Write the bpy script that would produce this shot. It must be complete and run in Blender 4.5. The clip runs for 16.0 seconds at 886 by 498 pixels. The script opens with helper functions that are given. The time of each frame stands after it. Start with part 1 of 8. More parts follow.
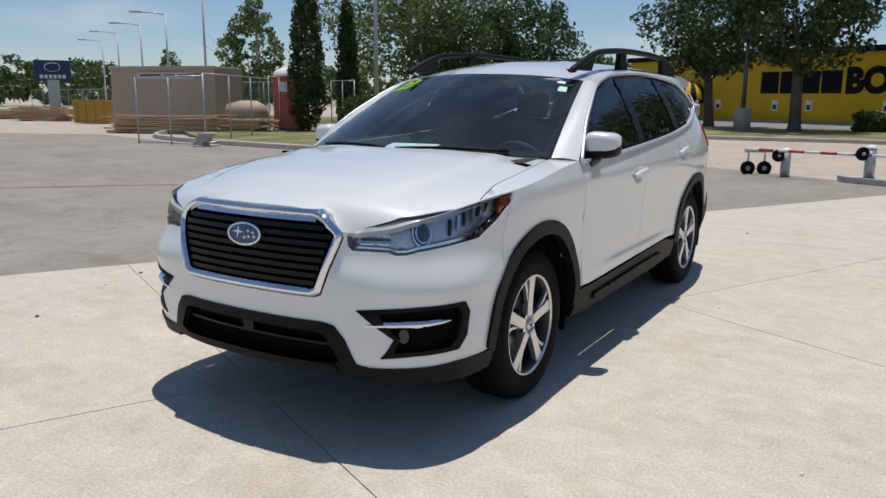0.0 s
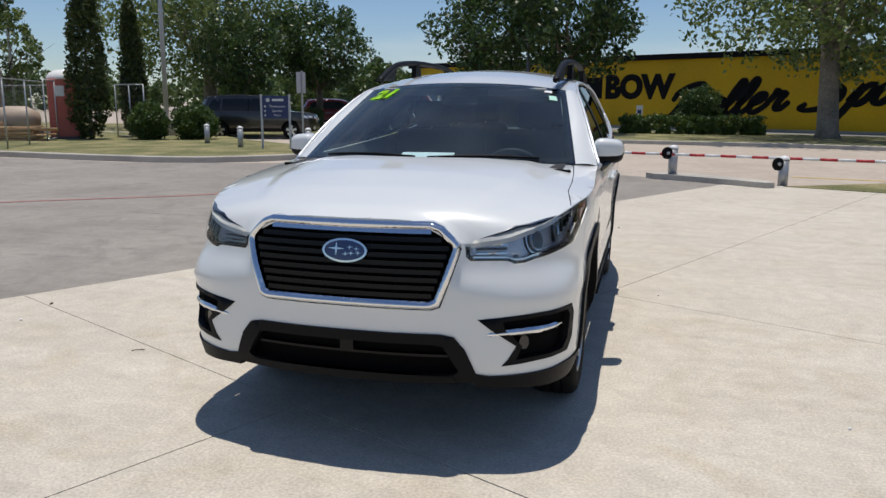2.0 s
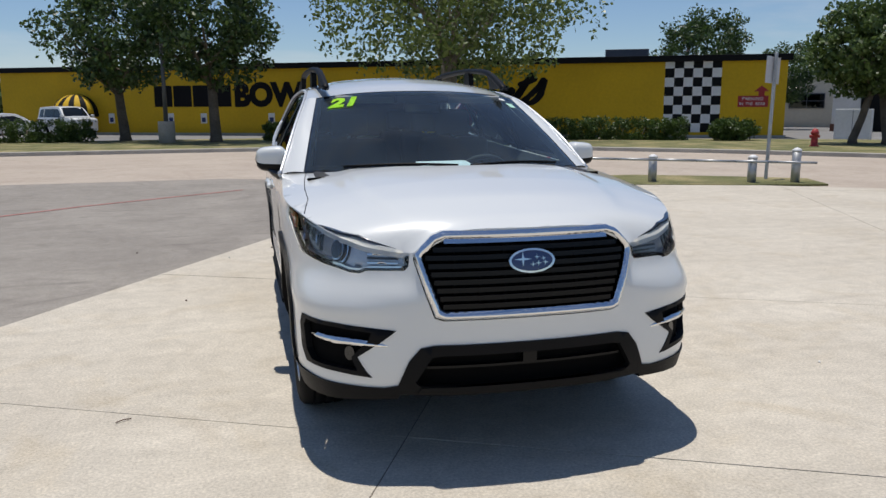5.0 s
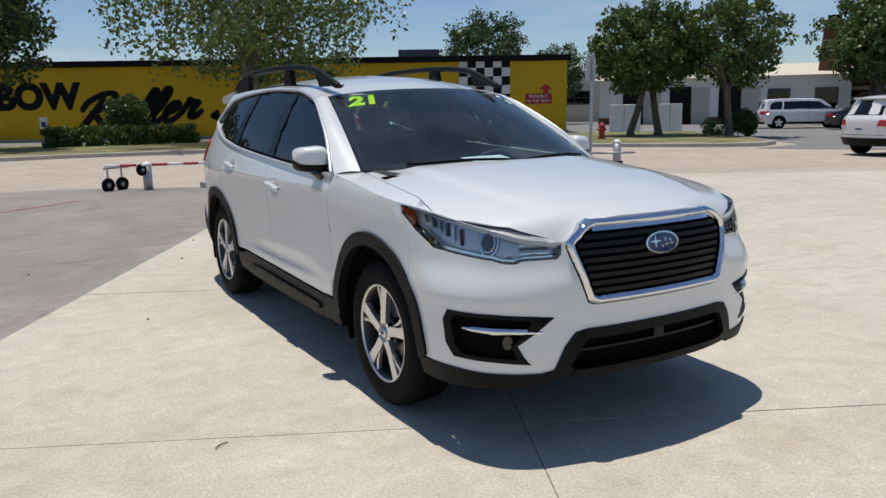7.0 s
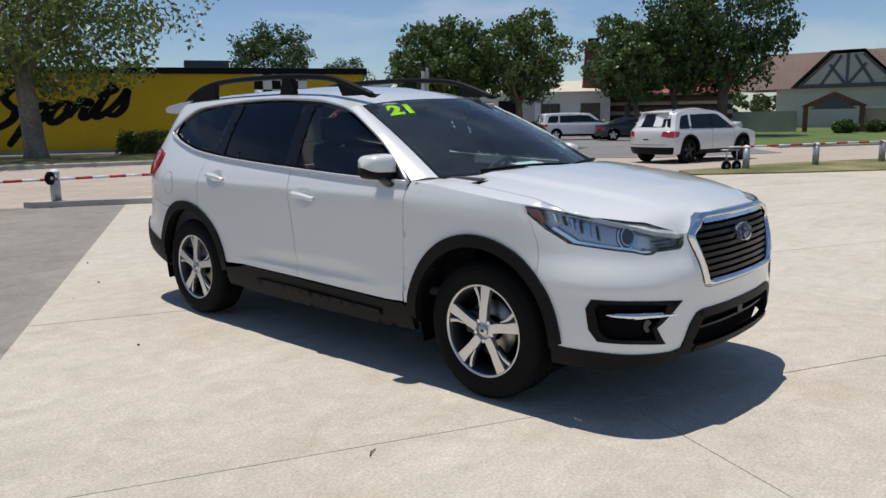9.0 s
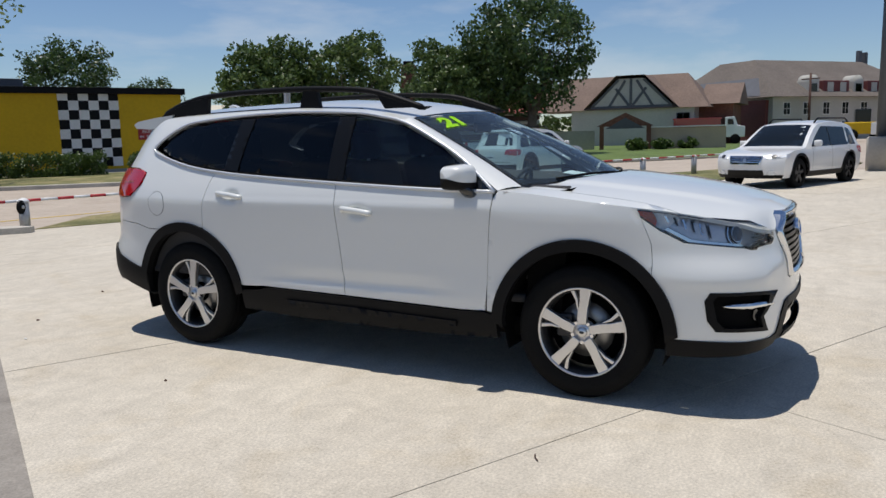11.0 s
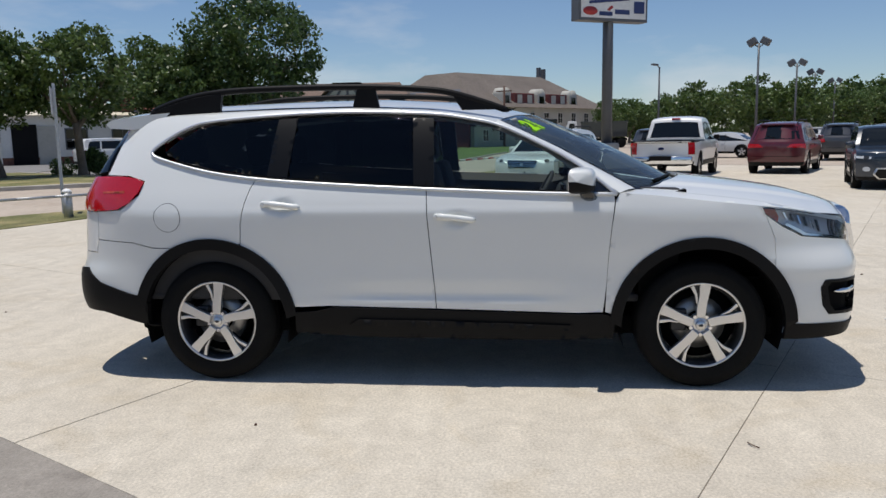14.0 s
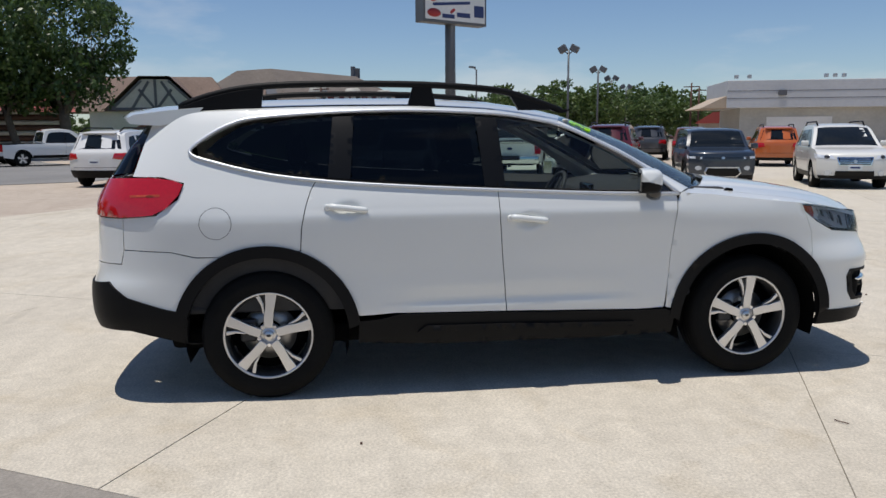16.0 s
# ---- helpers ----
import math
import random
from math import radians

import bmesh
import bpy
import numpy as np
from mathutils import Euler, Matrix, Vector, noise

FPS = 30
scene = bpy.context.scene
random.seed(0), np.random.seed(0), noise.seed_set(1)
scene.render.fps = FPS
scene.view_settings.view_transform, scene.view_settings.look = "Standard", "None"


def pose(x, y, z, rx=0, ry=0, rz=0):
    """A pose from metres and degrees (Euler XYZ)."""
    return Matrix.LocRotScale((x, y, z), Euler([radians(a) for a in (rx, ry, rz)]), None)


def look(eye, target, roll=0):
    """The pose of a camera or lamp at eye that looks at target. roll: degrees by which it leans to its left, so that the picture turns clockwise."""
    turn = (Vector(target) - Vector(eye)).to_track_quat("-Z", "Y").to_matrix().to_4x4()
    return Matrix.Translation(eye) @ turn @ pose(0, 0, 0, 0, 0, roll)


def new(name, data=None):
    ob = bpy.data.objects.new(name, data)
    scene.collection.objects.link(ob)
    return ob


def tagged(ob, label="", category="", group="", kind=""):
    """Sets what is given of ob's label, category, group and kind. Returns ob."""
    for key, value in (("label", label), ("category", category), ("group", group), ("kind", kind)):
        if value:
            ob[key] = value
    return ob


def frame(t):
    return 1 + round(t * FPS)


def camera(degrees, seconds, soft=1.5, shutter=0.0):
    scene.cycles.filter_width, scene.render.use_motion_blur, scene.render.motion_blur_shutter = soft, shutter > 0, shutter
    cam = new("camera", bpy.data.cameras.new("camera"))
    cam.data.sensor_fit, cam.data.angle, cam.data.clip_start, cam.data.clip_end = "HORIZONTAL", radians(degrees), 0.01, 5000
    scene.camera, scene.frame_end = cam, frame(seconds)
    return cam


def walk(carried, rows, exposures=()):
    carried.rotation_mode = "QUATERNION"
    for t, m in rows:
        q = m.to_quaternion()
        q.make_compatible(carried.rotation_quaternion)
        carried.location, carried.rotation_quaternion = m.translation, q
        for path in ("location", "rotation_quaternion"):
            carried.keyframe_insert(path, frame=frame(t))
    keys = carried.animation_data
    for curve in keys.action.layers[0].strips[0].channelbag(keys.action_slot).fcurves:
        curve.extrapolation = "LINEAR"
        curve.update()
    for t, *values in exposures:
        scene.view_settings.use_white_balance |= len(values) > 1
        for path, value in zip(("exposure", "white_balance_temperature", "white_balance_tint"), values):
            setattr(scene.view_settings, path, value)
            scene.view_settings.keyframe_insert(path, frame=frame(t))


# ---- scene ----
cam = camera(59.8, 16.0)
PATH = [
    (0, (2.429, -4.764, 1.467), (1.397, -3.095, 1.079), 0.3),
    (0.5, (2.162, -4.966, 1.482), (1.242, -3.234, 1.092), 0.4),
    (1, (1.848, -5.078, 1.483), (1.052, -3.285, 1.095), 0.4),
    (1.5, (1.522, -5.211, 1.48), (0.866, -3.361, 1.097), 0.3),
    (2, (1.184, -5.348, 1.486), (0.681, -3.449, 1.112), 0.3),
    (2.5, (0.812, -5.403, 1.491), (0.476, -3.467, 1.12), 0.3),
    (3, (0.422, -5.483, 1.477), (0.263, -3.523, 1.113), 0.3),
    (3.5, (0.039, -5.521, 1.47), (0.053, -3.553, 1.111), 0.4),
    (4, (-0.353, -5.47, 1.486), (-0.166, -3.51, 1.132), 0.4),
    (6.5, (-2.154, -4.991, 1.481), (-1.287, -3.226, 1.117), -1.0),
    (7, (-2.516, -4.829, 1.482), (-1.517, -3.134, 1.122), -1.0),
    (7.5, (-2.881, -4.655, 1.482), (-1.753, -3.042, 1.125), -1.0),
    (8, (-3.2, -4.411, 1.489), (-1.954, -2.887, 1.138), -0.8),
    (8.5, (-3.584, -4.21, 1.483), (-2.231, -2.778, 1.139), -0.8),
    (9, (-3.905, -3.959, 1.48), (-2.456, -2.623, 1.145), -0.9),
    (11.5, (-4.941, -2.351, 1.446), (-3.141, -1.527, 1.161), -1.4),
    (12, (-5.003, -1.972, 1.459), (-3.156, -1.26, 1.174), -1.4),
    (12.5, (-5.104, -1.593, 1.454), (-3.217, -0.998, 1.166), -1.4),
    (13, (-5.172, -1.216, 1.45), (-3.25, -0.745, 1.163), -1.2),
    (13.5, (-5.216, -0.827, 1.47), (-3.267, -0.485, 1.183), -1.1),
    (14, (-5.334, -0.435, 1.478), (-3.366, -0.225, 1.187), -1.0),
    (14.5, (-5.339, -0.058, 1.47), (-3.363, 0.02, 1.175), -1.0),
    (15, (-5.347, 0.322, 1.473), (-3.37, 0.275, 1.175), -1.0),
    (15.5, (-5.337, 0.703, 1.477), (-3.366, 0.539, 1.178), -0.8),
    (16, (-5.21, 1.07, 1.502), (-3.252, 0.788, 1.202), -0.4),
]
walk(cam, [(t, look(eye, target, roll)) for t, eye, target, roll in PATH])

# ---- sky, sun ----
SUN_DIR = Vector((0.04, -0.15, -1.0)).normalized()   # the way the light travels
world = bpy.data.worlds.new("sky")
scene.world = world
world.use_nodes = True
_nt = world.node_tree
_sky = _nt.nodes.new("ShaderNodeTexSky")
_sky.sky_type = "NISHITA"
_sky.sun_disc = False
_sky.sun_elevation = math.asin(-SUN_DIR.z)
_sky.sun_rotation = math.atan2(-SUN_DIR.x, -SUN_DIR.y)
_sky.altitude = 350
_sky.air_density, _sky.dust_density, _sky.ozone_density = 1.0, 0.1, 1.4
_bg = _nt.nodes["Background"]
# thin high cirrus
_co, _mp, _no, _ra, _mx = (_nt.nodes.new("ShaderNode" + k) for k in ("TexCoord", "Mapping", "TexNoise", "ValToRGB", "Mix"))
_mp.inputs["Scale"].default_value = (1.2, 2.6, 9.0)
_mp.inputs["Rotation"].default_value = (0.1, 0.05, 0.6)
_no.inputs["Scale"].default_value, _no.inputs["Detail"].default_value, _no.inputs["Roughness"].default_value = 1.3, 7, 0.55
_ra.color_ramp.elements[0].position, _ra.color_ramp.elements[1].position = 0.53, 0.78
_ra.color_ramp.elements[1].color = (0.6, 0.6, 0.6, 1)
_mx.data_type = "RGBA"
_nt.links.new(_co.outputs["Generated"], _mp.inputs["Vector"])
_nt.links.new(_mp.outputs[0], _no.inputs["Vector"])
_nt.links.new(_no.outputs[0], _ra.inputs[0])
_nt.links.new(_ra.outputs[0], _mx.inputs[0])
# a clear, deep blue summer sky
_tone = _nt.nodes.new("ShaderNodeMix")
_tone.data_type, _tone.blend_type = "RGBA", "MULTIPLY"
_tone.inputs[0].default_value, _tone.inputs[7].default_value = 1.0, (0.90, 1.0, 1.16, 1)
_nt.links.new(_sky.outputs[0], _tone.inputs[6])
_nt.links.new(_tone.outputs[2], _mx.inputs[6])
_mx.inputs[7].default_value = (8.5, 8.8, 9.2, 1)
_nt.links.new(_mx.outputs[2], _bg.inputs[0])
_bg.inputs[1].default_value = 0.078
sun_data = bpy.data.lights.new("sun", "SUN")
sun_data.energy, sun_data.angle, sun_data.color = 3.78, radians(0.53), (1.0, 0.95, 0.88)
sun = new("sun", sun_data)
sun.rotation_mode = "QUATERNION"
sun.rotation_quaternion = SUN_DIR.to_track_quat("-Z", "Y")

# ---- mesh and object helpers ----
from mathutils.geometry import delaunay_2d_cdt


def mesh_of(name, verts, faces, smooth=False):
    me = bpy.data.meshes.new(name)
    me.from_pydata([tuple(v) for v in verts], [], [tuple(f) for f in faces])
    if smooth:
        me.polygons.foreach_set("use_smooth", [True] * len(me.polygons))
    me.update()
    return me


def part(name, data, material, parent=None, label="", m=None):
    """Links a bmesh or mesh as one object under a thing or a part."""
    if isinstance(data, bmesh.types.BMesh):
        me = bpy.data.meshes.new(name)
        data.to_mesh(me)
        data.free()
    else:
        me = data
    if material is not None and not me.materials:
        for one in (material if isinstance(material, (list, tuple)) else [material]):
            me.materials.append(one)
    ob = new(name, me)
    if parent is not None:
        ob.parent = parent
    if m is not None:
        ob.matrix_basis = m
    if label:
        ob["label"] = label
    return ob


def thing(name, label, category, group="", m=None, kind=""):
    ob = new(name)
    if m is not None:
        ob.matrix_basis = m
    return tagged(ob, label, category, group, kind)


def box_bm(sx, sy, sz, at=(0, 0, 0), bevel=0.0, rz=0.0, seg=2, rx=0.0, ry=0.0):
    bm = bmesh.new()
    bmesh.ops.create_cube(bm, size=1)
    bmesh.ops.scale(bm, vec=(sx, sy, sz), verts=bm.verts)
    if bevel > 0:
        bmesh.ops.bevel(bm, geom=bm.edges[:], offset=bevel, segments=seg, affect="EDGES", profile=0.5)
    bmesh.ops.transform(bm, matrix=pose(*at, rx, ry, rz), verts=bm.verts)
    if bevel > 0:
        for f in bm.faces:
            f.smooth = seg > 2
    return bm


def join_bm(*bms):
    out = bmesh.new()
    for b in bms:
        me = bpy.data.meshes.new("tmp")
        b.to_mesh(me)
        b.free()
        out.from_mesh(me)
        bpy.data.meshes.remove(me)
    return out


def lathe(profile, n=32, axis="Z", smooth=True, caps=True):
    """profile: (radius, height) pairs, turned round the axis."""
    verts, faces = [], []
    k = len(profile)
    for i in range(n):
        a = 2 * math.pi * i / n
        c, s = math.cos(a), math.sin(a)
        for r, h in profile:
            p = (r * c, r * s, h)
            verts.append(p if axis == "Z" else (h, r * c, r * s) if axis == "X" else (r * s, h, r * c))
    for i in range(n):
        j = (i + 1) % n
        for q in range(k - 1):
            faces.append((i * k + q, j * k + q, j * k + q + 1, i * k + q + 1))
    if caps and profile[0][0] > 1e-6:
        faces.append(tuple(i * k for i in range(n))[::-1])
    if caps and profile[-1][0] > 1e-6:
        faces.append(tuple(i * k + k - 1 for i in range(n)))
    bm = bmesh.new()
    me = mesh_of("tmp", verts, faces)
    bm.from_mesh(me)
    bpy.data.meshes.remove(me)
    bmesh.ops.remove_doubles(bm, verts=bm.verts, dist=1e-5)
    bmesh.ops.recalc_face_normals(bm, faces=bm.faces)
    for f in bm.faces:
        f.smooth = smooth and len(f.verts) <= 4
    return bm


def tube(path, radius, n=8, flat=1.0):
    """A tube along points; radius is a number or a list; flat squashes it in z."""
    pts = [Vector(p) for p in path]
    rad = radius if isinstance(radius, (list, tuple)) else [radius] * len(pts)
    verts, faces = [], []
    for i, p in enumerate(pts):
        d = (pts[min(i + 1, len(pts) - 1)] - pts[max(i - 1, 0)]).normalized()
        up = Vector((0, 0, 1)) if abs(d.z) < 0.95 else Vector((0, 1, 0))
        a = d.cross(up).normalized()
        b = a.cross(d).normalized()
        for k in range(n):
            t = 2 * math.pi * k / n
            verts.append(p + rad[i] * (a * math.cos(t) + b * math.sin(t) * flat))
    for i in range(len(pts) - 1):
        for k in range(n):
            q = (k + 1) % n
            faces.append((i * n + k, i * n + q, (i + 1) * n + q, (i + 1) * n + k))
    faces.append(tuple(range(n))[::-1])
    faces.append(tuple((len(pts) - 1) * n + k for k in range(n)))
    bm = bmesh.new()
    me = mesh_of("tmp", verts, faces)
    bm.from_mesh(me)
    bpy.data.meshes.remove(me)
    bmesh.ops.recalc_face_normals(bm, faces=bm.faces)
    for f in bm.faces:
        f.smooth = len(f.verts) == 4
    return bm


def prism(poly, h0, h1, axis="Z", bevel=0.0):
    """A polygon of 2D points drawn out from h0 to h1 along the axis (Z: xy, X: yz, Y: xz)."""
    def p3(a, b, h):
        return (a, b, h) if axis == "Z" else (h, a, b) if axis == "X" else (a, h, b)
    n = len(poly)
    verts = [p3(a, b, h0) for a, b in poly] + [p3(a, b, h1) for a, b in poly]
    faces = [tuple(range(n)), tuple(range(n, 2 * n))] + [(i, (i + 1) % n, n + (i + 1) % n, n + i) for i in range(n)]
    bm = bmesh.new()
    me = mesh_of("tmp", verts, faces)
    bm.from_mesh(me)
    bpy.data.meshes.remove(me)
    bmesh.ops.recalc_face_normals(bm, faces=bm.faces)
    if bevel > 0:
        bmesh.ops.bevel(bm, geom=bm.edges[:], offset=bevel, segments=2, affect="EDGES", profile=0.5)
    return bm


def letters(words, size, depth=0.003, shear=0.0, bold=0.0):
    cu = bpy.data.curves.new("letters", "FONT")
    cu.body, cu.size, cu.extrude, cu.shear, cu.offset = words, size, depth, shear, bold
    cu.align_x, cu.align_y, cu.resolution_u = "CENTER", "CENTER", 4
    ob = bpy.data.objects.new("letters", cu)
    scene.collection.objects.link(ob)
    bpy.context.view_layer.update()
    me = bpy.data.meshes.new_from_object(ob)
    bpy.data.objects.remove(ob)
    me.materials.clear()
    return me


def catmull(ctrl, per=12):
    p = [np.array(c, float) for c in ctrl]
    p = [2 * p[0] - p[1]] + p + [2 * p[-1] - p[-2]]
    out = []
    for i in range(1, len(p) - 2):
        for k in range(per):
            t = k / per
            a, b, c, d = p[i - 1], p[i], p[i + 1], p[i + 2]
            out.append(0.5 * (2 * b + (c - a) * t + (2 * a - 5 * b + 4 * c - d) * t * t + (3 * b - a - 3 * c + d) * t ** 3))
    out.append(p[-2])
    return np.array(out)


def inside(px, py, poly):
    """Which of the points lie in the polygon."""
    q = np.asarray(poly, float)
    x0, y0 = q[:, 0], q[:, 1]
    x1, y1 = np.roll(x0, -1), np.roll(y0, -1)
    px, py = np.asarray(px)[:, None], np.asarray(py)[:, None]
    cross = ((y0 > py) != (y1 > py)) & (px < (x1 - x0) * (py - y0) / (y1 - y0 + 1e-12) + x0)
    return cross.sum(1) % 2 == 1


def dense(poly, step):
    out = []
    n = len(poly)
    for i in range(n):
        a, b = np.array(poly[i], float), np.array(poly[(i + 1) % n], float)
        k = max(1, int(np.hypot(*(b - a)) / step))
        out += [tuple(a + (b - a) * j / k) for j in range(k)]
    return out


def sheet(name, surf, outer, holes=(), step=0.05, off=0.0, depth=0.012, edge_step=None):
    """A panel: the 2D region between outer and holes, laid on the surface surf(u, v, off), with a turned-in rim."""
    es = edge_step or step
    loops = [dense(outer, es)] + [dense(h, es) for h in holes]
    pts, edges = [], []
    for lp in loops:
        k0 = len(pts)
        pts += lp
        edges += [(k0 + i, k0 + (i + 1) % len(lp)) for i in range(len(lp))]
    bound = np.array(pts)
    lo, hi = bound.min(0), bound.max(0)
    gx, gy = np.meshgrid(np.arange(lo[0] + step / 2, hi[0], step), np.arange(lo[1] + step / 2, hi[1], step))
    g = np.c_[gx.ravel(), gy.ravel()]
    if len(g):
        ok = inside(g[:, 0], g[:, 1], outer)
        for h in holes:
            ok &= ~inside(g[:, 0], g[:, 1], h)
        g = g[ok]
    if len(g):
        far = np.array([np.min(np.hypot(*(bound - q).T)) > 0.45 * step for q in g])
        g = g[far]
    allp = [Vector(p) for p in pts] + [Vector(p) for p in g]
    v2, _, f2, *_ = delaunay_2d_cdt(allp, edges, [], 0, 1e-5)
    cen = np.array([[sum(v2[i][0] for i in f) / 3, sum(v2[i][1] for i in f) / 3] for f in f2])
    keep = inside(cen[:, 0], cen[:, 1], outer)
    for h in holes:
        keep &= ~inside(cen[:, 0], cen[:, 1], h)
    tris = [list(f) for f, k in zip(f2, keep) if k]
    top = [Vector(surf(p[0], p[1], off)) for p in v2]
    a, b, c = tris[len(tris) // 2]
    out = Vector(surf(*((v2[a] + v2[b] + v2[c]) / 3), off + 0.01)) - Vector(surf(*((v2[a] + v2[b] + v2[c]) / 3), off))
    if (top[b] - top[a]).cross(top[c] - top[a]).dot(out) < 0:
        tris = [t[::-1] for t in tris]
    verts, faces = list(top), list(tris)
    count = {}
    for t in tris:
        for e in ((t[0], t[1]), (t[1], t[2]), (t[2], t[0])):
            count.setdefault(tuple(sorted(e)), []).append(e)
    flat0 = len(faces)
    if depth > 0:
        low, up = {}, {}
        for key, used in count.items():
            if len(used) == 1:
                for i in key:
                    if i not in low:
                        up[i] = len(verts)
                        verts.append(top[i])
                        low[i] = len(verts)
                        verts.append(Vector(surf(v2[i][0], v2[i][1], off - depth)))
                i, j = used[0]
                faces.append((up[j], up[i], low[i], low[j]))
    me = mesh_of(name, verts, faces)
    me.polygons.foreach_set("use_smooth", [k < flat0 for k in range(len(faces))])
    return me


def grid_mesh(name, fn, nu, nv, smooth=True, flip=False):
    verts = [fn(i / nu, j / nv) for j in range(nv + 1) for i in range(nu + 1)]
    faces = []
    for j in range(nv):
        for i in range(nu):
            q = (j * (nu + 1) + i, j * (nu + 1) + i + 1, (j + 1) * (nu + 1) + i + 1, (j + 1) * (nu + 1) + i)
            faces.append(q[::-1] if flip else q)
    return mesh_of(name, verts, faces, smooth)


# ---- materials ----
def mat(name, col, rough=0.6, metal=0.0, coarse=(0.6, 0.12), fine=(40.0, 0.12), bump=(0.0, 0.0), coat=0.0, spec=0.5, rand=0.0, tint=None, glass=0.0, emit=0.0, alpha=1.0, rough_var=0.0):
    """A surface with variation at two scales (scale per metre, amount), fine relief (scale, metres) and a random shift per object."""
    m = bpy.data.materials.new(name)
    m.use_nodes = True
    nt = m.node_tree
    n, ln = nt.nodes, nt.links
    b = n["Principled BSDF"]
    b.inputs["Roughness"].default_value, b.inputs["Metallic"].default_value = rough, metal
    b.inputs["Specular IOR Level"].default_value = spec
    b.inputs["Coat Weight"].default_value, b.inputs["Coat Roughness"].default_value = coat, 0.04
    b.inputs["Transmission Weight"].default_value = glass
    b.inputs["Alpha"].default_value = alpha
    if emit:
        b.inputs["Emission Color"].default_value = (*col, 1)
        b.inputs["Emission Strength"].default_value = emit
    tc = n.new("ShaderNodeTexCoord")
    col_out = None
    base = n.new("ShaderNodeRGB")
    base.outputs[0].default_value = (*col, 1)
    col_out = base.outputs[0]
    if tint is not None:
        big = n.new("ShaderNodeTexNoise")
        big.inputs["Scale"].default_value, big.inputs["Detail"].default_value = coarse[0], 6
        ln.new(tc.outputs["Object"], big.inputs["Vector"])
        ramp = n.new("ShaderNodeValToRGB")
        ramp.color_ramp.elements[0].position, ramp.color_ramp.elements[1].position = 0.42, 0.66
        ln.new(big.outputs[0], ramp.inputs[0])
        mix = n.new("ShaderNodeMix")
        mix.data_type = "RGBA"
        ln.new(ramp.outputs[0], mix.inputs[0])
        ln.new(col_out, mix.inputs[6])
        mix.inputs[7].default_value = (*tint, 1)
        col_out = mix.outputs[2]
    value = None
    for scale, amount in (coarse, fine):
        if amount <= 0:
            continue
        t = n.new("ShaderNodeTexNoise")
        t.inputs["Scale"].default_value, t.inputs["Detail"].default_value = scale, 5
        ln.new(tc.outputs["Object"], t.inputs["Vector"])
        r = n.new("ShaderNodeMapRange")
        r.inputs[1].default_value, r.inputs[2].default_value = 0.3, 0.7
        r.inputs[3].default_value, r.inputs[4].default_value = 1 - amount, 1 + amount
        ln.new(t.outputs[0], r.inputs[0])
        if value is None:
            value = r.outputs[0]
        else:
            mu = n.new("ShaderNodeMath")
            mu.operation = "MULTIPLY"
            ln.new(value, mu.inputs[0])
            ln.new(r.outputs[0], mu.inputs[1])
            value = mu.outputs[0]
    if rand > 0:
        oi = n.new("ShaderNodeObjectInfo")
        r = n.new("ShaderNodeMapRange")
        r.inputs[3].default_value, r.inputs[4].default_value = 1 - rand, 1 + rand
        ln.new(oi.outputs["Random"], r.inputs[0])
        if value is None:
            value = r.outputs[0]
        else:
            mu = n.new("ShaderNodeMath")
            mu.operation = "MULTIPLY"
            ln.new(value, mu.inputs[0])
            ln.new(r.outputs[0], mu.inputs[1])
            value = mu.outputs[0]
    if value is not None:
        sc = n.new("ShaderNodeVectorMath")
        sc.operation = "SCALE"
        ln.new(col_out, sc.inputs[0])
        ln.new(value, sc.inputs["Scale"])
        col_out = sc.outputs[0]
        if rough_var:
            rr = n.new("ShaderNodeMath")
            rr.operation = "MULTIPLY_ADD"
            ln.new(value, rr.inputs[0])
            rr.inputs[1].default_value, rr.inputs[2].default_value = rough_var, rough - rough_var
            ln.new(rr.outputs[0], b.inputs["Roughness"])
    ln.new(col_out, b.inputs["Base Color"])
    if bump[1] > 0:
        t = n.new("ShaderNodeTexNoise")
        t.inputs["Scale"].default_value, t.inputs["Detail"].default_value = bump[0], 6
        ln.new(tc.outputs["Object"], t.inputs["Vector"])
        bp = n.new("ShaderNodeBump")
        bp.inputs["Distance"].default_value = bump[1]
        bp.inputs["Strength"].default_value = 1.0
        ln.new(t.outputs[0], bp.inputs["Height"])
        ln.new(bp.outputs[0], b.inputs["Normal"])
    return m


PLAIN = (1.0, 0.0)
M_PAINT = mat("white_paint", (0.705, 0.72, 0.705), 0.32, coarse=(0.8, 0.01), fine=(300, 0.01), coat=1.0)
M_BLACK_TRIM = mat("black_plastic", (0.008, 0.008, 0.0085), 0.48, spec=0.11, coarse=(3, 0.15), fine=(400, 0.2), bump=(600, 0.0004))
M_GLOSS_BLACK = mat("gloss_black", (0.008, 0.008, 0.009), 0.12, coarse=PLAIN, fine=PLAIN, coat=0.6)
M_GRILLE = mat("grille_black", (0.005, 0.005, 0.005), 0.30, coarse=PLAIN, fine=PLAIN, spec=0.22)
M_VOID = mat("dark_inner", (0.006, 0.006, 0.006), 0.8, spec=0.03, coarse=PLAIN, fine=PLAIN)
M_CHROME = mat("chrome", (0.75, 0.76, 0.78), 0.08, 1.0, coarse=PLAIN, fine=PLAIN)
M_SATIN = mat("satin_metal", (0.62, 0.62, 0.62), 0.28, 1.0, coarse=PLAIN, fine=(200, 0.04))
M_TRIM_BRIGHT = mat("bright_trim", (0.62, 0.64, 0.67), 0.38, 0.6, coarse=PLAIN, fine=PLAIN)
